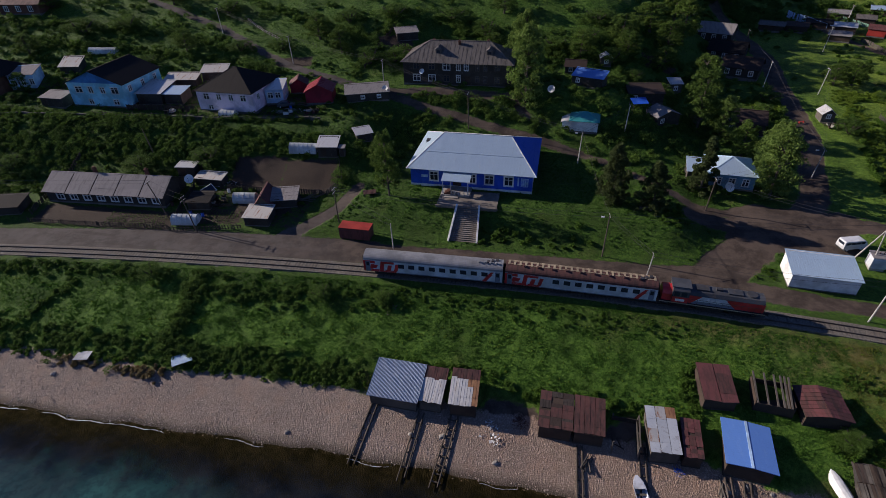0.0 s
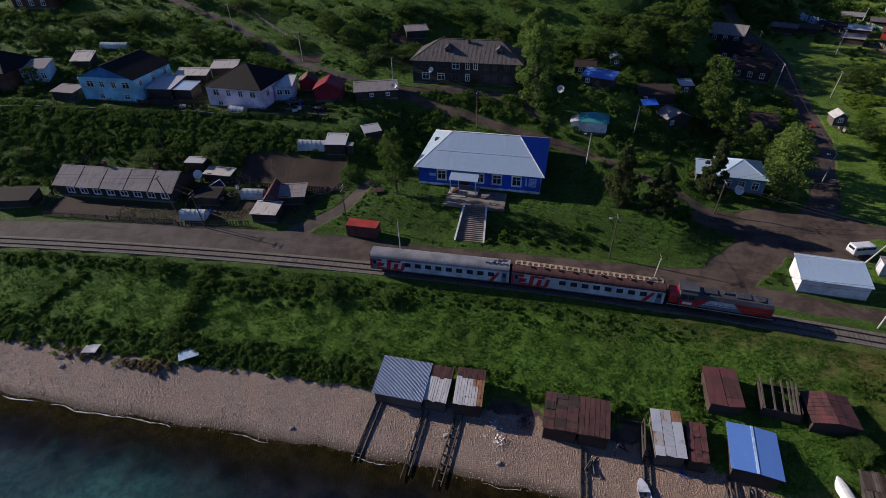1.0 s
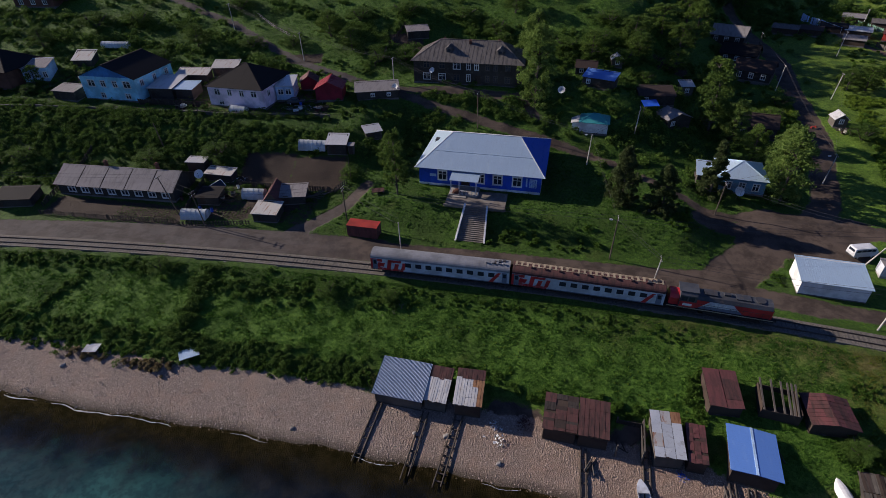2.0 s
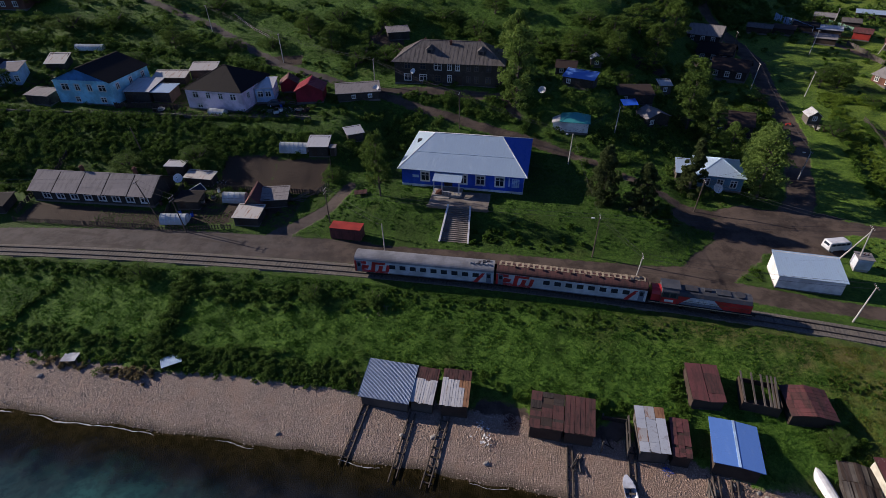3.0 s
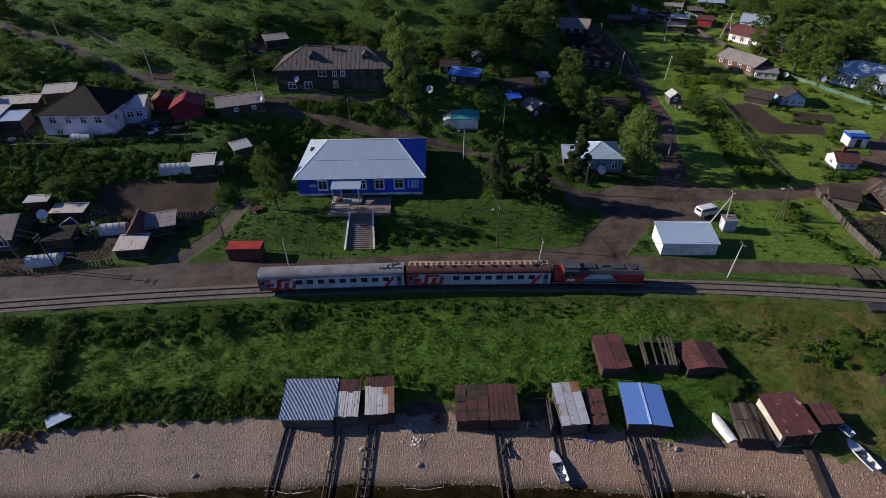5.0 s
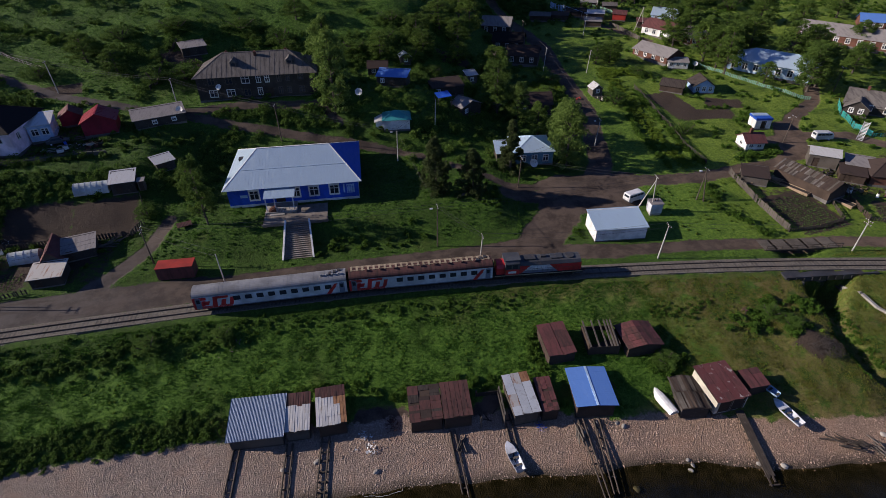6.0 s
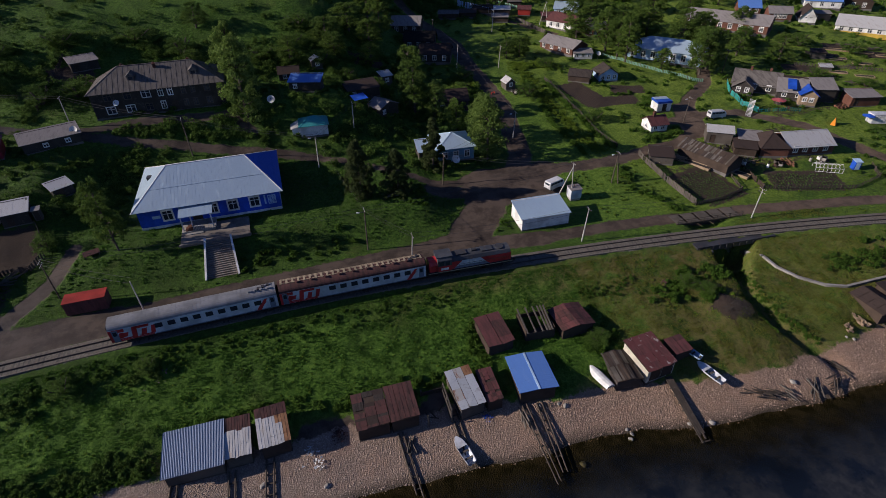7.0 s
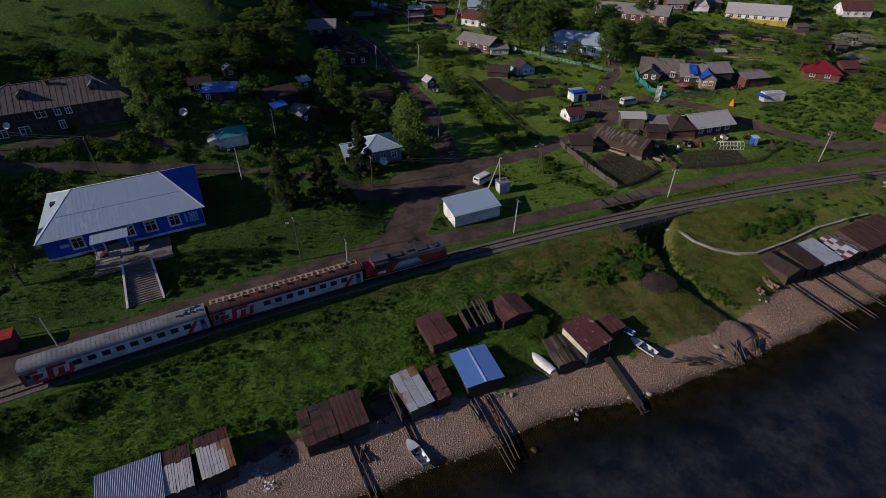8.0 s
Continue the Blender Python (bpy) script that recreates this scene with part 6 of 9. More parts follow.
def rowboat(x, y, rot, label, mat, L=4.6, W=1.5, thwarts=True, flipped=False):
    """A clinker hull with ribs of cross sections, thwarts and gunwales."""
    z = ground(x, y)
    ob = thing("rowboat", x, y, z + .05, rot, label, "boat", "boats")
    prof, n = [], 9
    ms = Mesh()
    for i in range(n):
        t = i / (n - 1)
        half = W / 2 * (1 - .86 * max(0, (t - .5) / .5) ** 3.0) * (.86 + .14 * min(1, t * 3))
        half = max(half, .03)
        keel, gun = .02 + .3 * max(0, t - .8) * 2, .55 + .2 * t * t
        prof.append([(-half, gun), (-half * .9, gun * .55), (-half * .5, keel + .05), (0, keel), (half * .5, keel + .05), (half * .9, gun * .55), (half, gun)])
    v = [(L * (i / (n - 1) - .5), y2, z2) for i, p in enumerate(prof) for y2, z2 in p]
    vi = [(a, b * .93, c + .05) for a, b, c in v]
    f = [(i * 7 + k, i * 7 + k + 1, i * 7 + k + 8, i * 7 + k + 7) for i in range(n - 1) for k in range(6)]
    ms.add(v, f + [tuple(range(7))])
    ms.add(vi, f + [tuple(range(7))])
    hull = part("hull", ms, mat, ob, smooth=False)
    for s in (0, 6):
        g = Mesh()
        g.ribbon([v[i * 7 + s] for i in range(n)], .07, .06)
        part("gunwale", g, mat, ob)
    if thwarts:
        for x2 in (-1.3, -.2):
            part("thwart", Mesh().box(x2 - .14, -W * .45, .4, x2 + .14, W * .45, .44), M_PLANK, ob)
        part("foredeck", Mesh().plate([(L * .1, -W * .44, .62), (L * .1, W * .44, .62), (L * .3, W * .42, .70), (L * .49, W * .1, .80), (L * .49, -W * .1, .80), (L * .3, -W * .42, .70)], .04), mat, ob)
        part("windscreen", Mesh().plate([(L * .1, -W * .4, .62), (L * .1, W * .4, .62), (L * .05, W * .34, .92), (L * .05, -W * .34, .92)], .02), M_GLASS, ob)
    if flipped:
        for c in (ob,):
            c.matrix_basis = c.matrix_basis @ pose(0, 0, .78, 180, 0, 0)
    return ob


rowboat(39.2, 44.0, 99, "white upturned rowboat on the grass edge", M_WHITE, 4.8, 1.7, flipped=True)
rowboat(16.0, 40.0, 100, "pale grey open boat on the shingle", M_TRAINGREY, 4.4, 1.5)
rowboat(55.2, 39.2, 102, "grey open motor boat on the beach", M_TRAINGREY, 4.6, 1.6)
rowboat(54.4, 42.6, 110, "small blue dinghy behind the grey boat", M_LTBLUE, 3.0, 1.2)

# ---- bridge, stream walls and deck ----
br = thing("railway_bridge", 79.0, 63.0, 0, -5, "low railway bridge on dark stone abutments over the stream", "bridge")
part("deck", Mesh().box(-8.5, -2.4, -.75, 8.5, 2.4, -.12), M_STEEL, br)
for x in (-7.4, 7.4):
    part("abutment", Mesh().box(x - 1.9, -3.2, -7, x + 1.9, 3.4, -.75), M_STONE, br)
for y in (-2.3, 2.3):
    gd = Mesh().box(-8.5, y - .12, -1.1, 8.5, y + .12, -.05)
    part("girder", gd, M_STEEL, br)
    for k in range(12):
        part("bracket", Mesh().box(-8.2 + k * 1.45, y - .3, -1.0, -8.05 + k * 1.45, y + .3, -.2), M_STEEL, br)
dk = thing("timber_deck", 79.4, 70.2, .06, -6, "low open timber deck beside the track", "platform")
for k in range(34):
    if k % 7 == 5:
        continue
    part("board", Mesh().box(-7.2 + k * .43, -1.6, 0, -6.9 + k * .43, 1.6, .08), M_PLANK, dk)
for y in (-1.6, 0, 1.6):
    part("bearer", Mesh().box(-7.4, y - .12, -.35, 7.5, y + .12, -.01), M_DRIFT, dk)
part("rail", Mesh().beam((-7.2, -1.75, .9), (7.4, -1.75, .9), .08, .08).beam((-7.2, -1.75, .45), (7.4, -1.75, .45), .06, .06), M_DRIFT, dk)
for k in range(6):
    part("post", Mesh().box(-7.2 + k * 2.9, -1.8, -.3, -7.1 + k * 2.9, -1.7, .95), M_DRIFT, dk)


def wall_run(name, label, pts, h, t, mat, cap=None):
    ob = thing(name, 0, 0, 0, 0, label, "wall", kind="structure")
    for (ax, ay), (bx, by) in zip(pts, pts[1:]):
        L = math.hypot(bx - ax, by - ay)
        n = max(1, int(L / 2.5))
        for k in range(n):
            u0, u1 = k / n, (k + 1) / n - .004
            a, b = Vector((ax + (bx - ax) * u0, ay + (by - ay) * u0, 0)), Vector((ax + (bx - ax) * u1, ay + (by - ay) * u1, 0))
            za, zb = ground(a.x, a.y), ground(b.x, b.y)
            part("block", Mesh().beam((a.x, a.y, za + h / 2 - .4), (b.x, b.y, zb + h / 2 - .4), t, h + .8), mat, ob)
    return ob


wall_run("stream_wall", "pale concrete wall curving beside the stream", [(81.2, 60.0), (81.0, 56.4), (81.4, 53.4), (83.4, 50.4), (86.8, 47.6), (90.2, 46.2), (99, 45.8), (108, 46), (122, 44)], .38, .45, M_CONCRETE)
wall_run("terrace_wall", "low overgrown retaining wall below the terrace houses", [(-150, 102.6), (-126, 105.6), (-90, 108.6), (-52, 112.2)], .8, .35, M_OLDWALL)


# ---- poles and wires ----
def pole(x, y, h, label, mat, arm=0, lamp=False, lean=(0, 0), stay=None, r=.13):
    ob = thing("utility_pole", x, y, ground(x, y) - .3, 0, label, "utility pole", "utility poles")
    lx, ly = lean
    top = Vector((lx, ly, h + .3))
    part("shaft", Mesh().tube((0, 0, 0), top, r, r * .68, 8), mat, ob)
    for k in range(arm):
        z = h - k * .6
        ar = part("crossarm", Mesh().beam(top * (z / h) + Vector((0, -.8, 0)), top * (z / h) + Vector((0, .8, 0)), .1, .1), M_POLEWOOD, ob)
        for yy in (-.7, -.25, .25, .7):
            part("insulator", Mesh().tube(top * (z / h) + Vector((0, yy, .05)), top * (z / h) + Vector((0, yy, .22)), .05, .035, 6), M_WHITE, ar)
    if lamp:
        part("lamp_arm", Mesh().tube(top * .95, top * .95 + Vector((-.9, -.3, .35)), .035, .03, 6), M_STEEL, ob)
        part("lamp_head", Mesh().box(-1.35, -.42, h * .95 + .55, -.8, -.18, h * .95 + .7).box(-1.3, -.4, h * .95 + .5, -.85, -.2, h * .95 + .55), M_WHITE, ob, "pale street-lamp head")
    if stay:
        part("stay", Mesh().tube((stay[0], stay[1], 0), top * .92, r, r * .7, 8), mat, ob)
    return top + Vector((x, y, ground(x, y) - .3))


TOPS = {}
for key, x, y, h, dark, arm, lamp, lean, stay in (
        ("a", 12.5, 81.5, 8.6, 1, 1, True, (.1, 0), None), ("b", 18.6, 73.2, 6.8, 0, 1, False, (.5, .2), None), ("c", -24.6, 75.0, 7.6, 0, 0, False, (-.2, 0), None),
        ("d", 51.3, 70.6, 7.0, 0, 1, False, (.5, 0), None), ("e", 87.6, 66.4, 6.4, 0, 2, False, (.3, 0), None), ("f", 130.9, 61.4, 7.2, 0, 2, True, (.7, 0), None),
        ("g", 56.2, 112.3, 6.4, 0, 1, True, (.4, 0), None), ("h", 8.1, 110.6, 7.2, 0, 0, True, (.2, 0), None), ("i", -17.8, 120, 8.4, 1, 1, False, (-.2, 0), None),
        ("j", -96.5, 150.5, 7.4, 0, 1, False, (-.3, 0), None), ("k", -70.2, 139.6, 7.2, 0, 1, False, (-.2, 0), None), ("l", -41.7, 131.2, 6.4, 0, 1, False, (0, 0), None),
        ("m", 18.3, 120.5, 6.5, 0, 1, False, (.2, 0), None), ("n", 32.7, 97.5, 6.8, 1, 1, False, (.3, 0), None), ("o", 58.7, 160, 6.8, 0, 1, False, (.4, 0), None),
        ("p", 71.2, 155.9, 6.6, 0, 1, False, (.5, 0), None), ("q", -38.5, 84, 7.4, 1, 2, False, (-.1, 0), None), ("r", -66.1, 77.4, 7.8, 1, 2, False, (-.9, 0), None),
        ("s", -73.3, 79.6, 8.6, 1, 1, False, (-2.2, 0), None), ("t", 68.4, 87.0, 7.0, 1, 1, True, (.5, 0), (1.2, -.8)), ("u", 58.8, 185, 7, 1, 1, False, (.2, 0), (1.4, 0)),
        ("v", 82.1, 187, 7, 0, 1, False, (.4, 0), None), ("w", 96.2, 210.4, 6, 0, 1, False, (.4, 0), None), ("dd", 101.8, 188.2, 7.5, 0, 1, False, (2.6, .6), (3.0, -1.2)), ("x", 101.4, 105.0, 6.5, 1, 1, True, (.4, 0), None),
        ("y", 57.0, 84.4, 8.0, 0, 1, False, (-.3, .5), (-2.6, 1.6)), ("z", 133.5, 128, 7, 1, 1, False, (.4, 0), None), ("aa", -89, 99, 6.0, 1, 0, False, (-.8, 0), None), ("bb", -160, 72, 8, 1, 1, False, (-.8, 0), None),
        ("cc", 163, 50, 7.2, 0, 2, False, (.5, 0), None)):
    TOPS[key] = pole(x, y, h, "dark wooden utility pole with crossarm" if dark else "pale concrete utility pole with crossarm", M_POLEWOOD if dark else M_POLE, arm, lamp, lean, stay)
for chain in ("bb s r q a t", "q c", "a h m", "a b d e f cc", "i l k j", "h i", "n g p", "g o u", "y n", "t x z", "o v w", "v dd"):
    keys = chain.split()
    for k0, k1 in zip(keys, keys[1:]):
        a, b = TOPS[k0], TOPS[k1]
        for off in (-.7, .7):
            w = Mesh()
            pts = [a.lerp(b, i / 10) + Vector((0, off, .2 - 1.0 * math.sin(math.pi * i / 10) * min(1, (b - a).length / 40))) for i in range(11)]
            k = len(pts)
            w.add([p + Vector((0, dy, dz)) for p in pts for dy, dz in ((-.018, -.01), (.018, -.01), (0, .02))], [(3 * i + j, 3 * i + 3 + j, 3 * i + 3 + (j + 1) % 3, 3 * i + (j + 1) % 3) for i in range(k - 1) for j in range(3)])
            solid("overhead_wire", w, M_STEEL, "thin sagging overhead wire between poles", "wire", "overhead wires")


# ---- vehicles, yards and small things ----
def wheel(parent, x, y, r=.36):
    w = part("wheel", Mesh().tube((x, y - .1, r), (x, y + .1, r), r, r, 14), M_RUBBER, parent)
    s = -1 if y < 0 else 1
    part("rim", Mesh().tube((x, y + s * .09, r), (x, y + s * .12, r), r * .55, r * .5, 10), M_TRAINGREY, w)


def van(x, y, rot, label):
    ob = thing("van", x, y, ground(x, y), rot, label, "van", "vans")
    prof = [(-2.2, .45), (2.15, .45), (2.22, .9), (2.16, 1.35), (1.75, 1.95), (1.5, 2.05), (-2.0, 2.08), (-2.18, 1.95), (-2.22, 1.0)]
    v = [(a, s * (.93 if z < 1.4 else .84), z) for s in (-1, 1) for a, z in prof]
    k = len(prof)
    part("body", Mesh().add(v, [tuple(range(k)), tuple(range(2 * k - 1, k - 1, -1))] + [(i, k + i, k + (i + 1) % k, (i + 1) % k) for i in range(k)]), M_CARWHITE, ob)
    for s in (-1, 1):
        for x0, x1 in ((-1.9, -1.15), (-1.0, -.2), (-.05, .75), (.9, 1.6)):
            part("window", Mesh().box(x0, s * .9 - .02, 1.42, x1, s * .9 + .02, 1.85), M_GLASS, ob)
        for wx in (-1.35, 1.25):
            wheel(ob, wx, s * .82)
        part("headlight", Mesh().tube((2.2, s * .6, .85), (2.27, s * .6, .85), .13, .13, 10), M_POLY, ob)
    part("windscreen", Mesh().plate([(2.18, -.8, 1.38), (2.18, .8, 1.38), (1.82, .76, 1.93), (1.82, -.76, 1.93)], .02), M_GLASS, ob)
    part("rear_window", Mesh().box(-2.24, -.6, 1.4, -2.19, .6, 1.85), M_GLASS, ob)
    part("bumper", Mesh().box(2.2, -.9, .45, 2.34, .9, .62), M_STEEL, ob)
    part("bumper", Mesh().box(-2.34, -.9, .45, -2.2, .9, .62), M_STEEL, ob)
    return ob


van(55.4, 89.2, 18, "white boxy minibus parked on the dirt yard")
van(111.2, 104.4, -8, "white boxy minibus parked below the street house")


def car(x, y, rot, label, mat):
    ob = thing("car", x, y, ground(x, y), rot, label, "car", "cars")
    prof = [(-2.05, .35), (2.05, .35), (2.1, .75), (1.1, .92), (.5, 1.42), (-1.0, 1.45), (-1.6, .98), (-2.1, .9)]
    v = [(a, s * (.82 if z < 1.2 else .62), z) for s in (-1, 1) for a, z in prof]
    k = len(prof)
    part("body", Mesh().add(v, [tuple(range(k)), tuple(range(2 * k - 1, k - 1, -1))] + [(i, k + i, k + (i + 1) % k, (i + 1) % k) for i in range(k)]), mat, ob)
    for s in (-1, 1):
        part("window", Mesh().plate([(-1.4, s * .78, 1.0), (.95, s * .78, 1.0), (.45, s * .65, 1.36), (-.95, s * .65, 1.38)][::s], .02), M_GLASS, ob)
        for wx in (-1.3, 1.3):
            wheel(ob, wx, s * .76, .31)
    part("windscreen", Mesh().plate([(1.1, -.7, .95), (1.1, .7, .95), (.55, .6, 1.38), (.55, -.6, 1.38)], .02), M_GLASS, ob)
    return ob


car(157.5, 57.2, 10, "dark old saloon car on the lane", M_TRAINDARK)
car(-63.2, 117.8, 20, "dark car parked beside the pink house", M_TRAINDARK)
car(-127.0, 122.6, 60, "white car in the upper yard", M_CARWHITE)
car(58.0, 190.0, 70, "pale car in the valley street", M_CARWHITE)


def store_box(x, y, rot):
    ob = thing("storage_container", x, y, ground(x, y), rot, "white steel storage container in tall grass", "container")
    body = part("body", Mesh().box(-2.9, -1.2, .2, 2.9, 1.2, 2.5), M_CARWHITE, ob)
    part("roof", Mesh().box(-2.96, -1.26, 2.5, 2.96, 1.26, 2.6), M_CARWHITE, ob)
    for k in range(8):
        part("side_rib", Mesh().box(-2.7 + k * .72, -1.235, .3, -2.55 + k * .72, -1.2, 2.4), M_CARWHITE, body)
    part("door", Mesh().box(2.9, -1.0, .3, 2.95, 1.0, 2.35), M_TRAINGREY, ob)
    for xx in (-2.2, 2.2):
        part("skid", Mesh().box(xx - .15, -1.1, -.4, xx + .15, 1.1, .2), M_DRIFT, ob)


store_box(149.8, 88.6, -24)


def dish(x, y, r, label, face=-120, h=1.6):
    ob = thing("satellite_dish", x, y, ground(x, y), face, label, "satellite dish", "satellite dishes")
    part("mast", Mesh().tube((0, 0, -.3), (0, 0, h), .06, .05, 8), M_STEEL, ob)
    v, f, n = [], [], 18
    c, nr = Vector((.15, 0, h + .2)), Vector((.8, 0, .6)).normalized()
    s = Vector((0, 1, 0))
    u = nr.cross(s)
    for k, rr in enumerate((0.02, .4, .75, 1.0)):
        for i in range(n):
            a = 2 * math.pi * i / n
            v.append(c + (s * math.cos(a) + u * math.sin(a)) * r * rr + nr * (.3 * r * rr * rr))
    v += [p - nr * .03 for p in v]
    for o in (0, 4 * n):
        f += [(o + k * n + i, o + k * n + (i + 1) % n, o + (k + 1) * n + (i + 1) % n, o + (k + 1) * n + i) for k in range(3) for i in range(n)]
    part("reflector", Mesh().add(v, f), M_WHITE, ob)
    part("feed_arm", Mesh().tube(c - u * r * .9, c + nr * r * .9, .02, .02, 5).tube(c + nr * r * .8, c + nr * r * .98, .07, .06, 8), M_STEEL, ob)


dish(-74.6, 90.4, 1.0, "large white satellite dish in the yard", -75, 2.6)
dish(37.9, 104.0, 1.0, "white satellite dish before the blue cottage", -70)
dish(1.0, 129.6, .9, "white satellite dish on the hillside", -100)
dish(-39.8, 126.0, .8, "white satellite dish by the dark shed", -100, 2.4)
dish(-31.4, 131.4, .7, "white satellite dish before the apartment house", -110, 3.4)
dish(103.6, 150.2, .7, "white satellite dish at a house corner", -100, 2.4)


def greenhouse(x, y, rot, L, W, H, label):
    ob = thing("greenhouse", x, y, ground(x, y), rot, label, "greenhouse", "greenhouses")
    arc = [(W / 2 * math.cos(a), H * math.sin(a)) for a in [math.pi * k / 12 for k in range(13)]]
    part("cover", Mesh().extrude(arc, -L / 2, L / 2), M_POLY, ob)
    for k in range(int(L / 1.0) + 1):
        h = Mesh()
        xx = -L / 2 + k * L / int(L / 1.0)
        k2 = len(arc)
        rim = [(xx + dx, y0 * q, z0 * q) for y0, z0 in arc for dx, q in ((-.025, 1.0), (.025, 1.0), (.025, 1.03), (-.025, 1.03))]
        h.add(rim, [(4 * a + b, 4 * a + 4 + b, 4 * a + 4 + (b + 1) % 4, 4 * a + (b + 1) % 4) for a in range(k2 - 1) for b in range(4)])
        part("hoop", h, M_TRAINGREY, ob)
    part("door", Mesh().box(L / 2, -.4, 0, L / 2 + .05, .4, H * .8), M_WHITE, ob)


greenhouse(-53.0, 103.2, 5, 6.2, 2.8, 2.0, "arched milky greenhouse above the dug plot")
greenhouse(-60.9, 88.4, 7, 4.8, 2.6, 1.9, "arched milky greenhouse in the yard")
greenhouse(-69.8, 79.8, 8, 5.2, 2.6, 1.8, "low pale greenhouse by the road")
greenhouse(-129, 138.6, 5, 8.4, 2.6, 1.6, "long dim greenhouse on the upper slope")
greenhouse(-75.5, 111.6, 0, 4.0, 2.4, 1.5, "small pale tunnel under the pink house wall")


def glass_frame(x, y, rot):
    ob = thing("cold_frame", x, y, ground(x, y), rot, "white lattice greenhouse frame in the garden", "greenhouse")
    for k in range(8):
        u = -2.8 + k * .8
        part("rib", Mesh().beam((u, -1.1, 0), (u, -1.1, 1.0), .06, .06).beam((u, -1.1, 1.0), (u, 0, 1.7), .06, .06).beam((u, 0, 1.7), (u, 1.1, 1.0), .06, .06).beam((u, 1.1, 1.0), (u, 1.1, 0), .06, .06), M_WHITE, ob)
    for y2, z2 in ((-1.1, .05), (-1.1, 1.0), (0, 1.7), (1.1, 1.0), (1.1, .05)):
        part("purlin", Mesh().beam((-2.9, y2, z2), (2.9, y2, z2), .06, .06), M_WHITE, ob)


glass_frame(117.8, 75.6, -32)

ct = thing("shipping_container", -33.8, 80.9, ground(-33.8, 79.8) + .05, -1, "red metal container with rusty roof by the road", "container")
FOOT.append((-33.8, 80.9, 6.2, 2.6, -1))
part("body", Mesh().box(-3.05, -1.22, .12, 3.05, 1.22, 2.45), R_RUSTRED, ct, "rust-stained dark red side")
for k in range(10):
    u = -2.9 + k * .6
    for y0, y1 in ((-1.25, -1.22), (1.22, 1.25)):
        part("side_rib", Mesh().box(u, y0, .2, u + .2, y1, 2.4), R_RUSTRED, ct)
part("roof", Mesh().plate([(-3.1, -1.28, 2.56), (3.1, -1.28, 2.56), (3.1, 1.28, 2.62), (-3.1, 1.28, 2.62)], .05), M_REDPAINT, ct)
for x in (-2.6, 2.6):
    part("skid", Mesh().box(x - .15, -1.2, -.3, x + .15, 1.2, .12), M_STEEL, ct)

tr = thing("transformer_box", 57.6, 84.6, ground(57.6, 84.6), -4, "grey steel transformer cabinet beside the braced pole", "cabinet")
part("body", Mesh().box(-1.2, -1.0, .4, 1.2, 1.0, 2.5), M_TRAINGREY, tr)
part("roof", Mesh().plate([(-1.35, -1.15, 2.55), (1.35, -1.15, 2.55), (1.35, 1.15, 2.7), (-1.35, 1.15, 2.7)], .06), R_SLATE, tr)
part("door", Mesh().box(-.9, -1.04, .5, -.05, -1.0, 2.3).box(.05, -1.04, .5, .9, -1.0, 2.3), M_TRAINGREY, tr)
part("base", Mesh().box(-1.1, -.9, -.4, 1.1, .9, .4), M_CONCRETE, tr)
for x in (-.6, 0, .6):
    part("insulator", Mesh().tube((x, .3, 2.65), (x, .3, 3.1), .08, .05, 8), M_BRICK, tr)


def fence(label, pts, h, mat, gap=.55, board=.4, name="fence", lean=.05, rails=2, seed=1):
    """Posts, rails and boards along a line of places."""
    ob = thing(name, 0, 0, 0, 0, label, "fence", "fences")
    rg = random.Random(seed)
    bd = Mesh().box(-board / 2, -.015, 0, board / 2, .015, h).data("board", mat)
    ps = Mesh().box(-.06, -.06, -.4, .06, .06, h + .1).data("post", M_POLEWOOD)
    for (ax, ay), (bx, by) in zip(pts, pts[1:]):
        L = math.hypot(bx - ax, by - ay)
        a = math.degrees(math.atan2(by - ay, bx - ax))
        n = max(1, int(L / gap))
        for k in range(n):
            if rg.random() < .06:
                continue
            t = (k + .5) / n
            x, y = ax + (bx - ax) * t, ay + (by - ay) * t
            o = part("board", bd, None, ob)
            o.matrix_basis = pose(x, y, ground(x, y) - .05 + rg.uniform(-.1, .06), rg.uniform(-3, 3), rg.uniform(-4, 4) * lean * 20, a)
        for k in range(int(L / 2.6) + 1):
            t = min(1, k * 2.6 / L)
            x, y = ax + (bx - ax) * t, ay + (by - ay) * t
            part("post", ps, None, ob).matrix_basis = pose(x, y, ground(x, y), rg.uniform(-4, 4), rg.uniform(-4, 4), a)
        for q in range(rails):
            rm = Mesh()
            m = max(1, int(L / 2.6))
            zz = h * (.25 + .5 * q / max(1, rails - 1))
            line = [(ax + (bx - ax) * k / m, ay + (by - ay) * k / m) for k in range(m + 1)]
            rm.ribbon([(*p, ground(*p) + zz) for p in line], .05, .08)
            part("rail", rm, mat, ob)


fence("leaning grey plank fence round the potato garden", [(80.8, 95.0), (80.2, 84.0), (80.6, 74.4)], 1.5, M_PLANK, .42, .36, seed=2)
fence("low dark fence along the garden front", [(80.6, 74.2), (87.0, 74.0), (93.8, 75.6), (95.6, 82.0)], .9, M_DRIFT, .5, .3, seed=3)
fence("dark rail fence round the vegetable garden", [(98.6, 74.6), (107, 71.4), (117.6, 68.0), (126.6, 69.6), (129.2, 74.0)], 1.0, M_DRIFT, .6, .22, seed=4)
fence("plank fence between garden and yard", [(98.6, 74.8), (99.8, 82.0), (103.8, 86.0)], 1.2, M_PLANK_BR, .45, .34, seed=5)
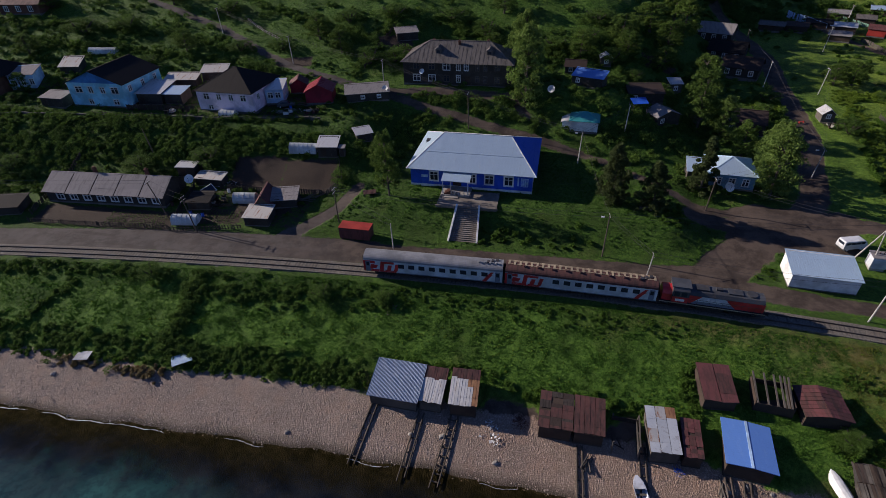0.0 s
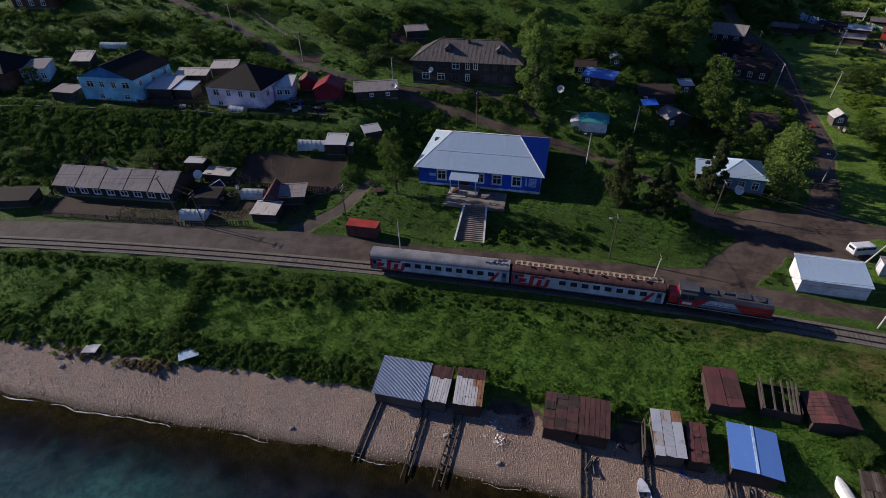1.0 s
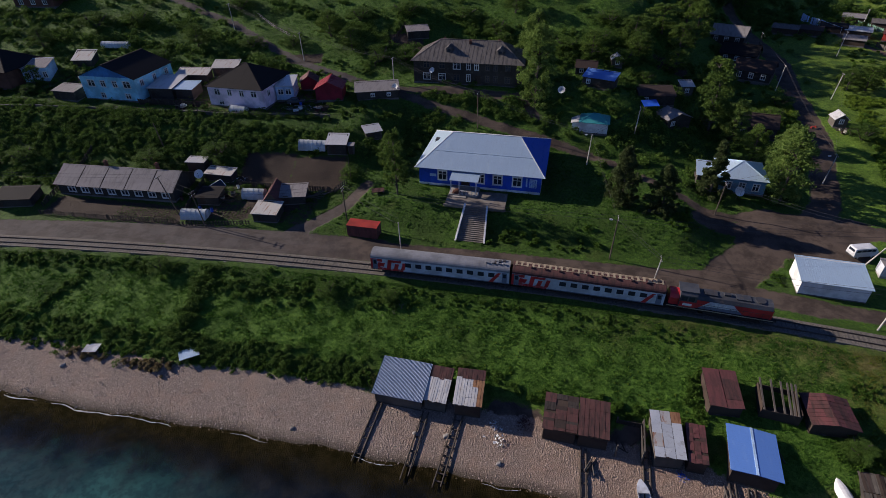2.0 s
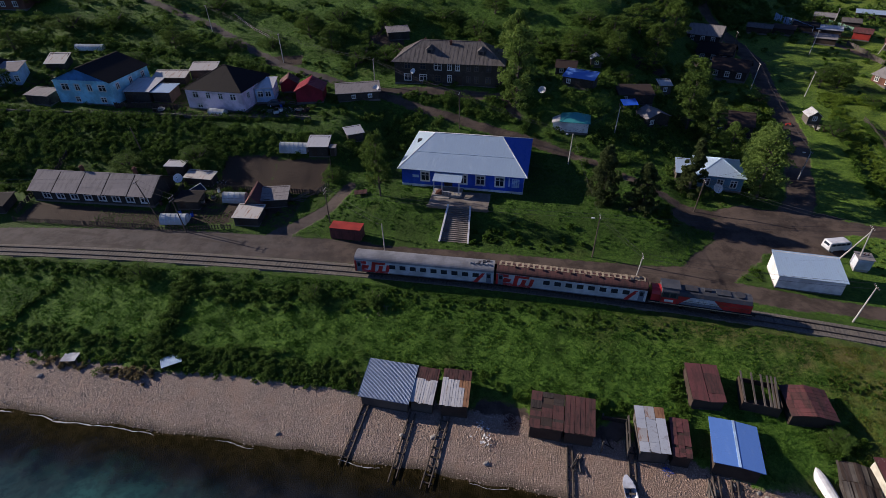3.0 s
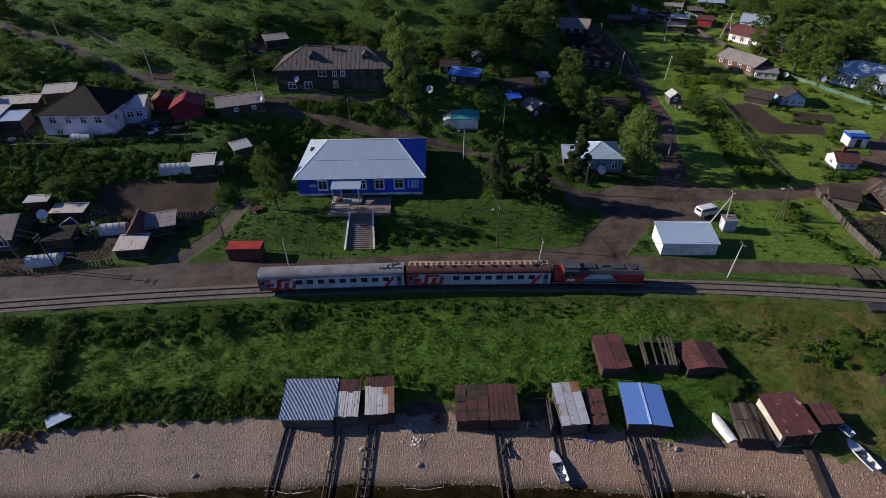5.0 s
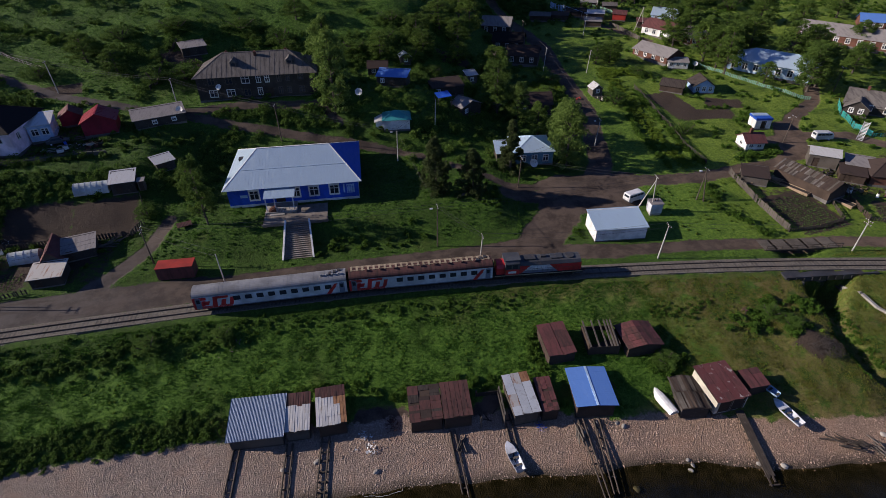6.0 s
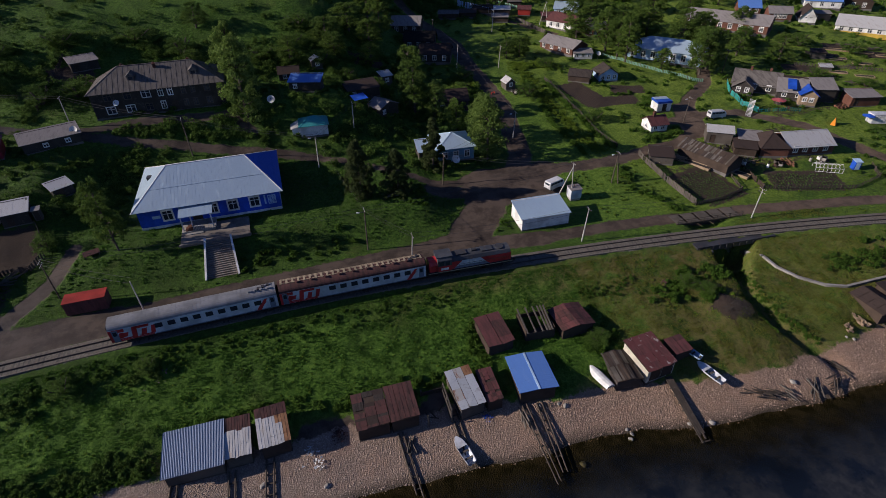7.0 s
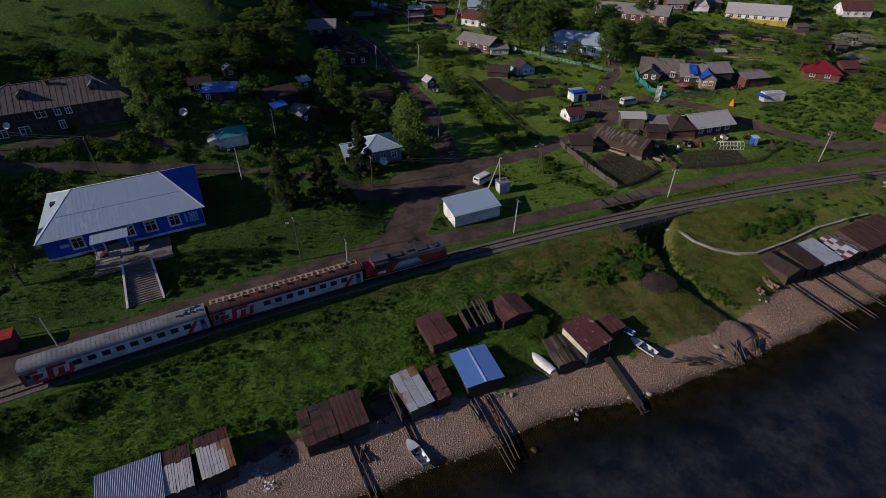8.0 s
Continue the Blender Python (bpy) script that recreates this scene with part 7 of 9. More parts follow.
fence("teal ornamental fence before the street house", [(129.6, 121.4), (125.6, 115.4), (123.2, 108.2), (124.8, 104.0)], 1.5, M_TEAL, .4, .38, seed=6, lean=0)
fence("teal lattice fence with arches by the steps", [(124.8, 103.8), (130.0, 102.2), (135.6, 100.2)], 1.1, M_TEAL, .5, .16, seed=7, lean=0)
fence("pale green fence along the school garden", [(106.8, 156.6), (114.4, 142.4), (121.7, 127.6), (124.6, 125.4)], 1.0, M_GREENFENCE, .5, .3, seed=8, lean=0)
fence("dark garden fence along the road", [(-103.6, 75.2), (-88, 76.4), (-72.6, 77.6)], 1.1, M_DRIFT, .6, .2, seed=9)
fence("dark garden fence by the yard", [(-72, 77.0), (-57.4, 79.6)], 1.1, M_DRIFT, .6, .2, seed=10)
fence("dark plank fence above the hedge ditch", [(80.8, 143.0), (79.0, 124.5), (77.4, 108.0), (78.2, 99.6)], 1.1, M_LOG, .6, .3, seed=11)
fence("dark plank fence along the upper plot", [(-45.6, 158.0), (-48.0, 146.0), (-49.0, 138.0)], 1.3, M_LOG, .6, .36, seed=12)
fence("white and blue board fence up the valley", [(80.6, 219.6), (84.6, 212.4), (88.8, 205.6)], 2.4, M_LTBLUE, .8, .7, seed=13)
fence("terrace fence of grey boards", [(-110, 107.8), (-84, 109.6), (-52, 112.6)], 1.0, M_PLANK, .9, .3, seed=14)
fence("grey plank fence across the cluttered yard", [(-75.4, 96.4), (-73.6, 84.0), (-72.0, 79.0)], 1.4, M_LOG, .5, .36, seed=16)
fence("dark board fence below the dug plots", [(-68.6, 91.6), (-57.0, 92.0), (-45.0, 92.6)], 1.3, M_LOG, .55, .34, seed=17)
fence("dark board fence beside the long house", [(-106.4, 96.0), (-106.0, 84.0), (-104.4, 77.0)], 1.3, M_LOG, .6, .34, seed=18)
fence("brown board fence before the terrace houses", [(-103.0, 111.4), (-94.0, 112.6), (-85.0, 112.4)], 1.5, M_PLANK_BR, .45, .4, seed=19)
fence("pale pole fence above the upper lane", [(-93.0, 158.8), (-84.0, 152.8), (-75.0, 148.2)], 1.0, M_CONCRETE, 1.2, .12, seed=20)
fence("grey plank fence round far vegetable beds", [(160.0, 126.0), (172.0, 119.0), (182.0, 112.0), (190.0, 118.0)], 1.0, M_PLANK, .9, .3, seed=21)
fence("dark rail fence across the far slope", [(188.0, 100.0), (184.0, 92.0), (192.0, 84.0), (200.0, 80.0)], 1.0, M_LOG, .9, .25, seed=22)
fence("grey plank fence up the garden slope", [(206.0, 128.0), (216.0, 120.0), (232.0, 112.0)], 1.0, M_PLANK, 1.0, .3, seed=23)
fence("grey fence along the valley street", [(96.0, 196.4), (98.2, 187.4), (100.0, 179.6), (94.6, 171.0)], 1.4, M_PLANK, .8, .6, seed=24)
fence("pale green board fence up the valley street", [(95.6, 218.0), (99.2, 212.4), (102.6, 206.8), (105.6, 202.4)], 1.3, M_GREENFENCE, .6, .45, seed=25, lean=0)
fence("dug plot fence of grey boards", [(-44.2, 101.6), (-42.4, 96.4), (-44.4, 92.4)], 1.3, M_PLANK, .5, .34, seed=15)


def steps(x, y, rot):
    ob = thing("garden_steps", x, y, ground(x, y), rot, "white wooden garden steps up the green bank", "steps")
    for k in range(14):
        part("tread", Mesh().box(-.6, k * .42, k * .2, .6, k * .42 + .36, k * .2 + .06), M_WHITE, ob)
    for s in (-.65, .65):
        part("stringer", Mesh().beam((s, -.1, 0), (s, 5.9, 2.85), .08, .25), M_WHITE, ob)


steps(120.6, 103.0, -50)


def umbrella(x, y, label, mat, r=1.5):
    ob = thing("parasol", x, y, ground(x, y), 0, label, "parasol", "parasols")
    part("pole", Mesh().tube((0, 0, 0), (0, 0, 2.4), .03, .03, 6), M_STEEL, ob)
    v = [(0, 0, 2.6)] + [(r * math.cos(2 * math.pi * k / 8), r * math.sin(2 * math.pi * k / 8), 2.05) for k in range(8)]
    w = [(a, b, c - .04) for a, b, c in v]
    f = [(0, k + 1, (k + 1) % 8 + 1) for k in range(8)]
    part("canopy", Mesh().add(v, f).add(w, f), mat, ob)


umbrella(131.6, 104.4, "faded red parasol behind the teal fence", M_PINKCLOTH, 1.9)
tn = thing("play_tent", 137.2, 91.4, ground(137.2, 91.4), 30, "small orange pointed tent in the grass", "tent")
part("panel", Mesh().add([(-.9, -.6, 0), (.9, -.6, 0), (.9, .6, 0), (-.9, .6, 0), (-.5, 0, 2.1), (.5, 0, 1.9)], [(0, 1, 5, 4), (1, 2, 5), (2, 3, 4, 5), (3, 0, 4), (3, 2, 1, 0)]), M_ORANGE, tn)
part("flap", Mesh().plate([(-.3, -.62, .1), (.3, -.62, .1), (.2, -.3, 1.2), (-.2, -.3, 1.2)], .02), M_YELLOWWOOD, tn)
umbrella(146.0, 89.4, "dark blue parasol by the white container", M_TARP, 1.5)
for x, y, a in ((36.0, 116.6, 10), (61.8, 138.0, 30)):
    p_ = thing("red_bench", x, y, ground(x, y), a, "small red garden bench among trees", "bench", "benches")
    part("seat", Mesh().box(-.8, -.2, .4, .8, .2, .46), M_REDPAINT, p_)
    for s in (-.7, .7):
        part("leg", Mesh().box(s - .05, -.18, 0, s + .05, .18, .4), M_REDPAINT, p_)


def log_pile(x, y, rot, n, L, label, mat, spread_=1.0, seed=0, r=.12):
    ob = thing("log_pile", x, y, ground(x, y), rot, label, "logs", "log piles")
    rg = random.Random(seed)
    for k in range(n):
        a = Vector((rg.uniform(-spread_, spread_), rg.uniform(-spread_, spread_) * .6, .1 + .16 * (k % 3)))
        d = Vector((math.cos(rg.uniform(-.5, .5)), math.sin(rg.uniform(-.5, .5)), 0)) * L * rg.uniform(.6, 1.1)
        part("log", Mesh().tube(a - d / 2, a + d / 2, r * rg.uniform(.6, 1.1), r * .6, 7), mat, ob)


log_pile(60.4, 34.6, -30, 9, 3.2, "beached timbers on the stones", M_DRIFT, 1.4, 1)
log_pile(62.6, 33.8, -45, 6, 2.4, "old square timbers on the beach", M_DRIFT, 1.0, 2)
log_pile(69.4, 32.6, 55, 10, 2.8, "heap of driftwood logs at the shore", M_PLANK, 1.3, 3)
log_pile(72.6, 32.6, 20, 8, 3.0, "heap of driftwood logs by the stream mouth", M_DRIFT, 1.4, 4)
log_pile(65.0, 33.2, 80, 7, 1.8, "short weathered logs on the pebbles", M_PLANK, .9, 5)
log_pile(26.0, 42.0, 78, 7, 4.4, "driftwood poles beside the slip", M_PLANK, .8, 6)
log_pile(9.6, 43.2, 80, 5, 3.0, "old poles below the rusty sheds", M_PLANK, .7, 7)
log_pile(-45.8, 92.8, 40, 14, 3.4, "loose boards and scrap by the dug plot", M_PLANK, 1.6, 8)
log_pile(-43.4, 98.0, 80, 8, 3.0, "stacked pale poles by the fence", M_PLANK, .7, 9)
log_pile(148.4, 98.6, 10, 60, 1.0, "large heap of split reddish firewood", M_FIREWOOD, 2.2, 10, .2)
log_pile(104.8, 83.8, 20, 16, 1.2, "firewood and lumber before the porch", M_WOODPILE, 1.6, 11, .14)
log_pile(68.4, 137.4, 0, 12, 2.0, "scrap boards before the plank hut", M_PLANK, 1.3, 12)
log_pile(81.4, 60.6, 70, 6, 3.6, "wet timbers in the stream bed", M_DRIFT, 1.0, 13)
log_pile(76.4, 35.0, 105, 6, 4.4, "long timbers bordering the stream mouth", M_DRIFT, .8, 14)
log_pile(20.0, 94.0, 10, 7, 1.6, "broken boards under the pines", M_PLANK, 1.0, 15)
log_pile(206, 112, 10, 16, 2.4, "weathered lumber heap among gardens", M_PLANK, 3.0, 16)
log_pile(-77.0, 95.6, 30, 12, 2.6, "stacked boards beside the dish", M_PLANK, 1.4, 18)
log_pile(-70.6, 88.6, 70, 14, 2.2, "yard clutter of boards and pipes", M_CONCRETE, 1.8, 19, .07)
log_pile(-49.0, 90.2, 15, 14, 3.0, "broken lumber beside the purple shed", M_PLANK, 1.6, 20)
log_pile(-65.6, 86.4, 50, 10, 1.6, "dark scrap timber in the yard", M_DRIFT, 1.6, 21)
log_pile(-92.0, 112.2, 5, 12, 1.4, "orange firewood below the zinc-roofed shed", M_WOODPILE, 1.6, 22)
log_pile(-62.6, 115.4, 10, 14, 1.4, "pale clutter on the terrace", M_CONCRETE, 2.4, 23, .08)
log_pile(164.6, 108.4, -30, 18, 2.4, "stacked lumber behind the street houses", M_PLANK, 1.8, 24)
log_pile(176.0, 124.0, -30, 14, 2.6, "old boards beside the beds", M_PLANK, 2.0, 25)
log_pile(188.0, 128.6, -35, 16, 2.2, "scattered boards among gardens", M_PLANK, 2.6, 26)
log_pile(84.6, 91.0, 20, 10, 1.4, "split logs in the fenced yard", M_WOODPILE, 1.0, 27)
log_pile(116.0, 92.0, -15, 14, 1.4, "lumber and scrap in the house yard", M_PLANK, 1.8, 28)
log_pile(146.6, 108.0, -30, 14, 2.0, "boards and scrap behind the tarpaulin house", M_PLANK, 1.8, 29)
log_pile(32.2, 48.4, 80, 4, 4.2, "pair of old rails lying in the grass", M_DRIFT, .5, 30, .09)
log_pile(86.6, 40.2, 70, 44, .7, "stack of sawn log ends beside the far sheds", M_WOODPILE, 1.3, 31, .17)
log_pile(83.2, 39.4, 60, 22, .6, "small stack of pale sawn logs", M_WOODPILE, .8, 32, .15)
log_pile(-60, 119.0, 10, 14, 1.6, "yard clutter of boards before the red hut", M_PLANK, 2.2, 17)


def rock(x, y, r, seed, mat=None, label="pale rounded boulder at the waterline", squash=.6, sub=3, rough=.12):
    rg = random.Random(seed)
    bm = bmesh.new()
    bmesh.ops.create_icosphere(bm, subdivisions=sub, radius=1)
    off = Vector((rg.uniform(0, 50), rg.uniform(0, 50), 0))
    for v in bm.verts:
        v.co *= 1 + .4 * noise.noise(v.co * 1.2 + off) + rough * noise.noise(v.co * 4 + off) * .5
        v.co = Vector((v.co.x * r, v.co.y * r * .8, v.co.z * r * squash))
    me_ = bpy.data.meshes.new("boulder")
    bm.to_mesh(me_)
    bm.free()
    me_.materials.append(mat or M_ROCK)
    me_.shade_smooth()
    ob = new("boulder", me_)
    ob.matrix_basis = pose(x, y, ground(x, y) + r * .1, 0, 0, rg.uniform(0, 360))
    return tagged(ob, label, "boulder", "boulders")


for k, (x, y, r) in enumerate(((38.6, 34.6, .4), (39.2, 35.2, .32), (38.9, 36.0, .3), (50.9, 33.0, .45), (47.8, 33.8, .4), (30.6, 33.6, .5), (26.6, 41.8, .3), (32.2, 41.6, .4), (31.4, 42.2, .3),
                               (-2.2, 41.2, .4), (-9.8, 43.8, .45), (-14.2, 43.4, .4), (-31.6, 41.0, .35), (-72.6, 44.2, .45), (82.6, 37.6, .3), (81.6, 38.2, .25), (133.2, 47.6, .7), (134.6, 48.2, .6), (66.8, 34.4, .5))):
    rock(x, y, r, k)


def heap_of_rags(x, y, label, mat, seed, r=.5):
    rg = random.Random(seed)
    ms = Mesh()
    for k in range(26):
        c = Vector((rg.gauss(0, r), rg.gauss(0, r), .1 + abs(rg.gauss(0, .1))))
        q = [c + Vector((rg.uniform(-.3, .3), rg.uniform(-.3, .3), rg.uniform(-.08, .12))) for _ in range(3)]
        ms.plate(q, .02)
    solid("rubbish_heap", ms, mat, label, "rubbish", kind="stuff", m=pose(x, y, ground(x, y)))


heap_of_rags(-3.0, 44.4, "white torn plastic sheeting on the pebbles", M_WHITE, 1, .55)
heap_of_rags(-3.4, 46.2, "pale plastic rags under the bank", M_WHITE, 2, .4)
heap_of_rags(21.0, 43.6, "blue tarpaulin rag on the pebbles", M_TARP, 3, .35)
heap_of_rags(0.4, 47.4, "rusty scrap heap at the bank foot", R_RUST, 4, .7)
heap_of_rags(29.9, 42.6, "dark scrap before the blue-roofed shed", M_STEEL, 5, .5)
heap_of_rags(-71.0, 86.4, "blue barrels and rags in the yard", M_TARP, 7, .7)
heap_of_rags(-67.0, 94.0, "white buckets and sheeting beside the shed", M_WHITE, 8, .8)
heap_of_rags(-58.0, 116.6, "pale household clutter on the terrace", M_WHITE, 9, 1.2)
heap_of_rags(-91.0, 113.4, "orange and brown clutter between the houses", M_BRICK, 10, .9)
heap_of_rags(103.0, 85.6, "pale household clutter in the yard", M_CONCRETE, 11, 1.0)
heap_of_rags(118.0, 78.2, "pale clutter before the brick house", M_WHITE, 12, .6)
heap_of_rags(134.0, 103.6, "red and white clutter behind the teal fence", M_PINKCLOTH, 13, .8)
heap_of_rags(-22.6, 63.2, "grey brushwood heap below the embankment", M_PLANK, 6, 1.0)


def barrel(x, y, label, mat, h=.9, r=.3):
    ob = thing("barrel", x, y, ground(x, y), 0, label, "barrel", "barrels")
    part("body", Mesh().tube((0, 0, 0), (0, 0, h), r, r, 12), mat, ob)
    for z in (h * .33, h * .66, h - .03):
        part("hoop", Mesh().tube((0, 0, z), (0, 0, z + .03), r + .015, r + .015, 12), mat, ob)


for x, y, lb, mt in ((-70.2, 82.2, "blue plastic barrel in the yard", M_TARP), (-67.4, 82.0, "blue plastic barrel in the yard", M_TARP), (-76.0, 84.6, "rusty barrel by the long house", R_RUST), (-58.6, 83.2, "rusty barrel beside the shed", R_RUST), (-66.0, 90.6, "white barrel under the pale roof", M_WHITE), (-61.6, 117.0, "blue barrel on the terrace", M_TARP), (-88.0, 113.6, "rusty barrel between the houses", R_RUST), (104.2, 82.4, "yellow barrel in the house yard", M_YELLOWWOOD), (106.0, 81.0, "white barrel in the house yard", M_WHITE), (117.0, 79.6, "pale barrel below the window", M_CONCRETE), (96.6, 85.6, "rusty barrel in the barn yard", R_RUST)):
    barrel(x, y, lb, mt)


def crate_stack(x, y, rot, n, label, mat, seed):
    """Boxes and boards stacked by hand."""
    ob = thing("crate_stack", x, y, ground(x, y), rot, label, "crates", "crate stacks")
    rg = random.Random(seed)
    for k in range(n):
        w, d, h = rg.uniform(.5, 1.3), rg.uniform(.4, .9), rg.uniform(.3, .8)
        px, py, pz = rg.uniform(-1.4, 1.4), rg.uniform(-.9, .9), .45 * (k % 2)
        part("crate", Mesh().box(-w / 2, -d / 2, 0, w / 2, d / 2, h).box(-w / 2 - .03, -d / 2 - .03, h - .08, w / 2 + .03, d / 2 + .03, h), mat[k % len(mat)], ob).matrix_basis = pose(px, py, pz, 0, 0, rg.uniform(0, 90))


for k, (x, y, rot, lb) in enumerate(((-72.4, 88.0, 10, "grey and white crates heaped in the yard"), (-66.8, 87.2, 40, "dark crates and boxes by the leaning frame"), (-60.2, 113.9, 5, "pale boxes on the terrace edge"), (-55.4, 115.0, 20, "pale and dark boxes below the crimson shed"), (-91.0, 111.4, 0, "brown boxes before the zinc-roofed shed"), (-81.0, 91.6, 15, "dark boxes behind the long house"), (101.8, 84.0, 20, "pale crates before the yard sheds"), (109.6, 80.8, -20, "brown crates below the brick porch"), (120.0, 79.0, -15, "white hutch boxes before the house"), (68.6, 136.0, 10, "grey crates before the plank hut"), (133.4, 105.6, -40, "pale boxes behind the teal fence"))):
    crate_stack(x, y, rot, 8, lb, (M_PLANK, M_CONCRETE, M_PLANK_BR, M_WHITE) if k % 2 == 0 else (M_PLANK_BR, M_PLANK, R_RUST, M_CONCRETE), 300 + k)
lf = thing("leaning_frame", -70.4, 88.6, ground(-70.4, 88.6), 62, "glazed door frame leaning in the yard", "frame")
part("frame", Mesh().beam((-2.2, -.9, .2), (2.2, -.9, .9), .14, .1).beam((-2.2, .9, 1.1), (2.2, .9, 1.9), .14, .1).beam((-2.2, -.9, .2), (-2.2, .9, 1.1), .14, .1).beam((2.2, -.9, .9), (2.2, .9, 1.9), .14, .1), M_WHITE, lf)
part("pane", Mesh().plate([(-2.1, -.85, .2), (2.1, -.85, .9), (2.1, .85, 1.85), (-2.1, .85, 1.08)], .02), M_GLASS, lf)


def rubble(x, y, r, h, n, mat, label, seed):
    """A heap of loose lumps."""
    rnd, ms = random.Random(seed), Mesh()
    for k in range(n):
        a, q = rnd.uniform(0, 6.28), math.sqrt(rnd.random())
        s = rnd.uniform(.04, .17) * (1.2 - .5 * q)
        c = Vector((q * r * math.cos(a), q * r * math.sin(a), h * (1 - q) ** 1.2))
        pts = [c + Vector((rnd.uniform(.6, 1) * s * dx, rnd.uniform(.6, 1) * s * dy, rnd.uniform(.5, .9) * s * dz)) for dx, dy, dz in ((1, 0, 0), (0, 1, 0), (-1, 0, 0), (0, -1, 0), (0, 0, 1), (0, 0, -1))]
        ms.add(pts, [(0, 1, 4), (1, 2, 4), (2, 3, 4), (3, 0, 4), (1, 0, 5), (2, 1, 5), (3, 2, 5), (0, 3, 5)])
    solid("rubble_heap", ms, mat, label, "heap", kind="stuff", m=pose(x, y, ground(x, y) - .1))


rubble(67.2, 47.6, 2.6, .6, 1200, M_SOILHEAP, "heap of dark cinders and rubble by the stream", 1)
rubble(0.6, 47.6, 1.3, .5, 120, R_RUST, "rusty scrap rubble between the boat sheds", 2)


def lean_board(x, y, rot, L, W, label, mat, tilt=14):
    ob = thing("roof_panel", x, y, ground(x, y), rot, label, "panel", "loose panels")
    part("sheet", Mesh().box(-L / 2, -W / 2, .5, L / 2, W / 2, .56), mat, ob)
    rb_ = Mesh()
    for k in range(int(L / .25)):
        rb_.box(-L / 2 + .05 + k * .25, -W / 2, .56, -L / 2 + .12 + k * .25, W / 2, .6)
    part("rib", rb_, mat, ob)
    for sx in (-1, 1):
        for sy in (-1, 1):
            part("prop", Mesh().box(sx * L * .42 - .06, sy * W * .4 - .06, -.3, sx * L * .42 + .06, sy * W * .4 + .06, .5), M_DRIFT, ob)


lean_board(-69.6, 47.6, 12, 2.3, 1.8, "low white-covered well box on the beach", M_WHITE)
lean_board(-52.7, 49.2, 38, 3.0, 2.2, "low zinc-roofed hutch at the gully foot", R_ZINC)
lean_board(-34.4, 92.2, 20, 2.6, 1.8, "rusty lid over a pit in the grass", R_RUST)
lean_board(59.6, 56.4, 20, 1.0, .8, "small rusty drum on the slope", R_RUST)
wc = thing("privy", -43.8, 103.2, ground(-43.8, 103.2), 6, "narrow grey plank privy by the plot", "privy", "privies")
part("body", Mesh().box(-.6, -.6, 0, .6, .6, 2.1), M_PLANK, wc)
part("roof", Mesh().plate([(-.75, -.75, 2.1), (.75, -.75, 2.1), (.75, .75, 2.35), (-.75, .75, 2.35)], .06), R_SLATE, wc)
part("door", Mesh().box(-.4, -.64, .1, .4, -.6, 1.9), M_PLANK_BR, wc)
w2 = thing("privy", 124.2, 74.0, ground(124.2, 74.0), -20, "narrow bright blue privy beside the garden", "privy", "privies")
part("body", Mesh().box(-.7, -.7, 0, .7, .7, 2.0), M_TARP, w2)
part("roof", Mesh().plate([(-.85, -.85, 2.0), (.85, -.85, 2.0), (.85, .85, 2.25), (-.85, .85, 2.25)], .06), M_LTBLUE, w2)
part("door", Mesh().box(-.45, -.74, .1, .45, -.7, 1.85), M_LTBLUE, w2)
tp = thing("tarpaulin", 21.6, 128.4, ground(21.6, 128.4) + 2.3, 12, "bright blue tarpaulin over a hillside lean-to", "tarpaulin")
part("sheet", Mesh().plate([(-1.8, -1.5, 0), (1.8, -1.5, .1), (1.8, 1.5, .6), (-1.8, 1.5, .5)], .03), M_TARP, tp)
for sx in (-1.7, 1.7):
    for sy in (-1.4, 1.4):
        part("post", Mesh().box(sx - .06, sy - .06, -2.6, sx + .06, sy + .06, .05), M_PLANK, tp)
tb = thing("tarpaulin", 138.9, 107.9, ground(138.0, 106.2) + 4.0, -42, "blue tarpaulin strip laid over a roof", "tarpaulin")
part("sheet", Mesh().plate([(-1.1, -2.6, -.55), (1.1, -2.6, -.55), (1.1, 2.0, .95), (-1.1, 2.0, .95)], .03), M_TARP, tb)

# ---- garden rows ----
def loose_faces(name, verts, k, mat):
    """A mesh of separate faces with k corners each."""
    n = len(verts) // k
    m_ = bpy.data.meshes.new(name)
    m_.vertices.add(n * k)
    m_.vertices.foreach_set("co", np.asarray(verts, np.float32).ravel())
    m_.loops.add(n * k)
    m_.loops.foreach_set("vertex_index", np.arange(n * k, dtype=np.int32))
    m_.polygons.add(n)
    m_.polygons.foreach_set("loop_start", np.arange(0, n * k, k, dtype=np.int32))
    m_.update(calc_edges=True)
    m_.materials.append(mat)
    return m_


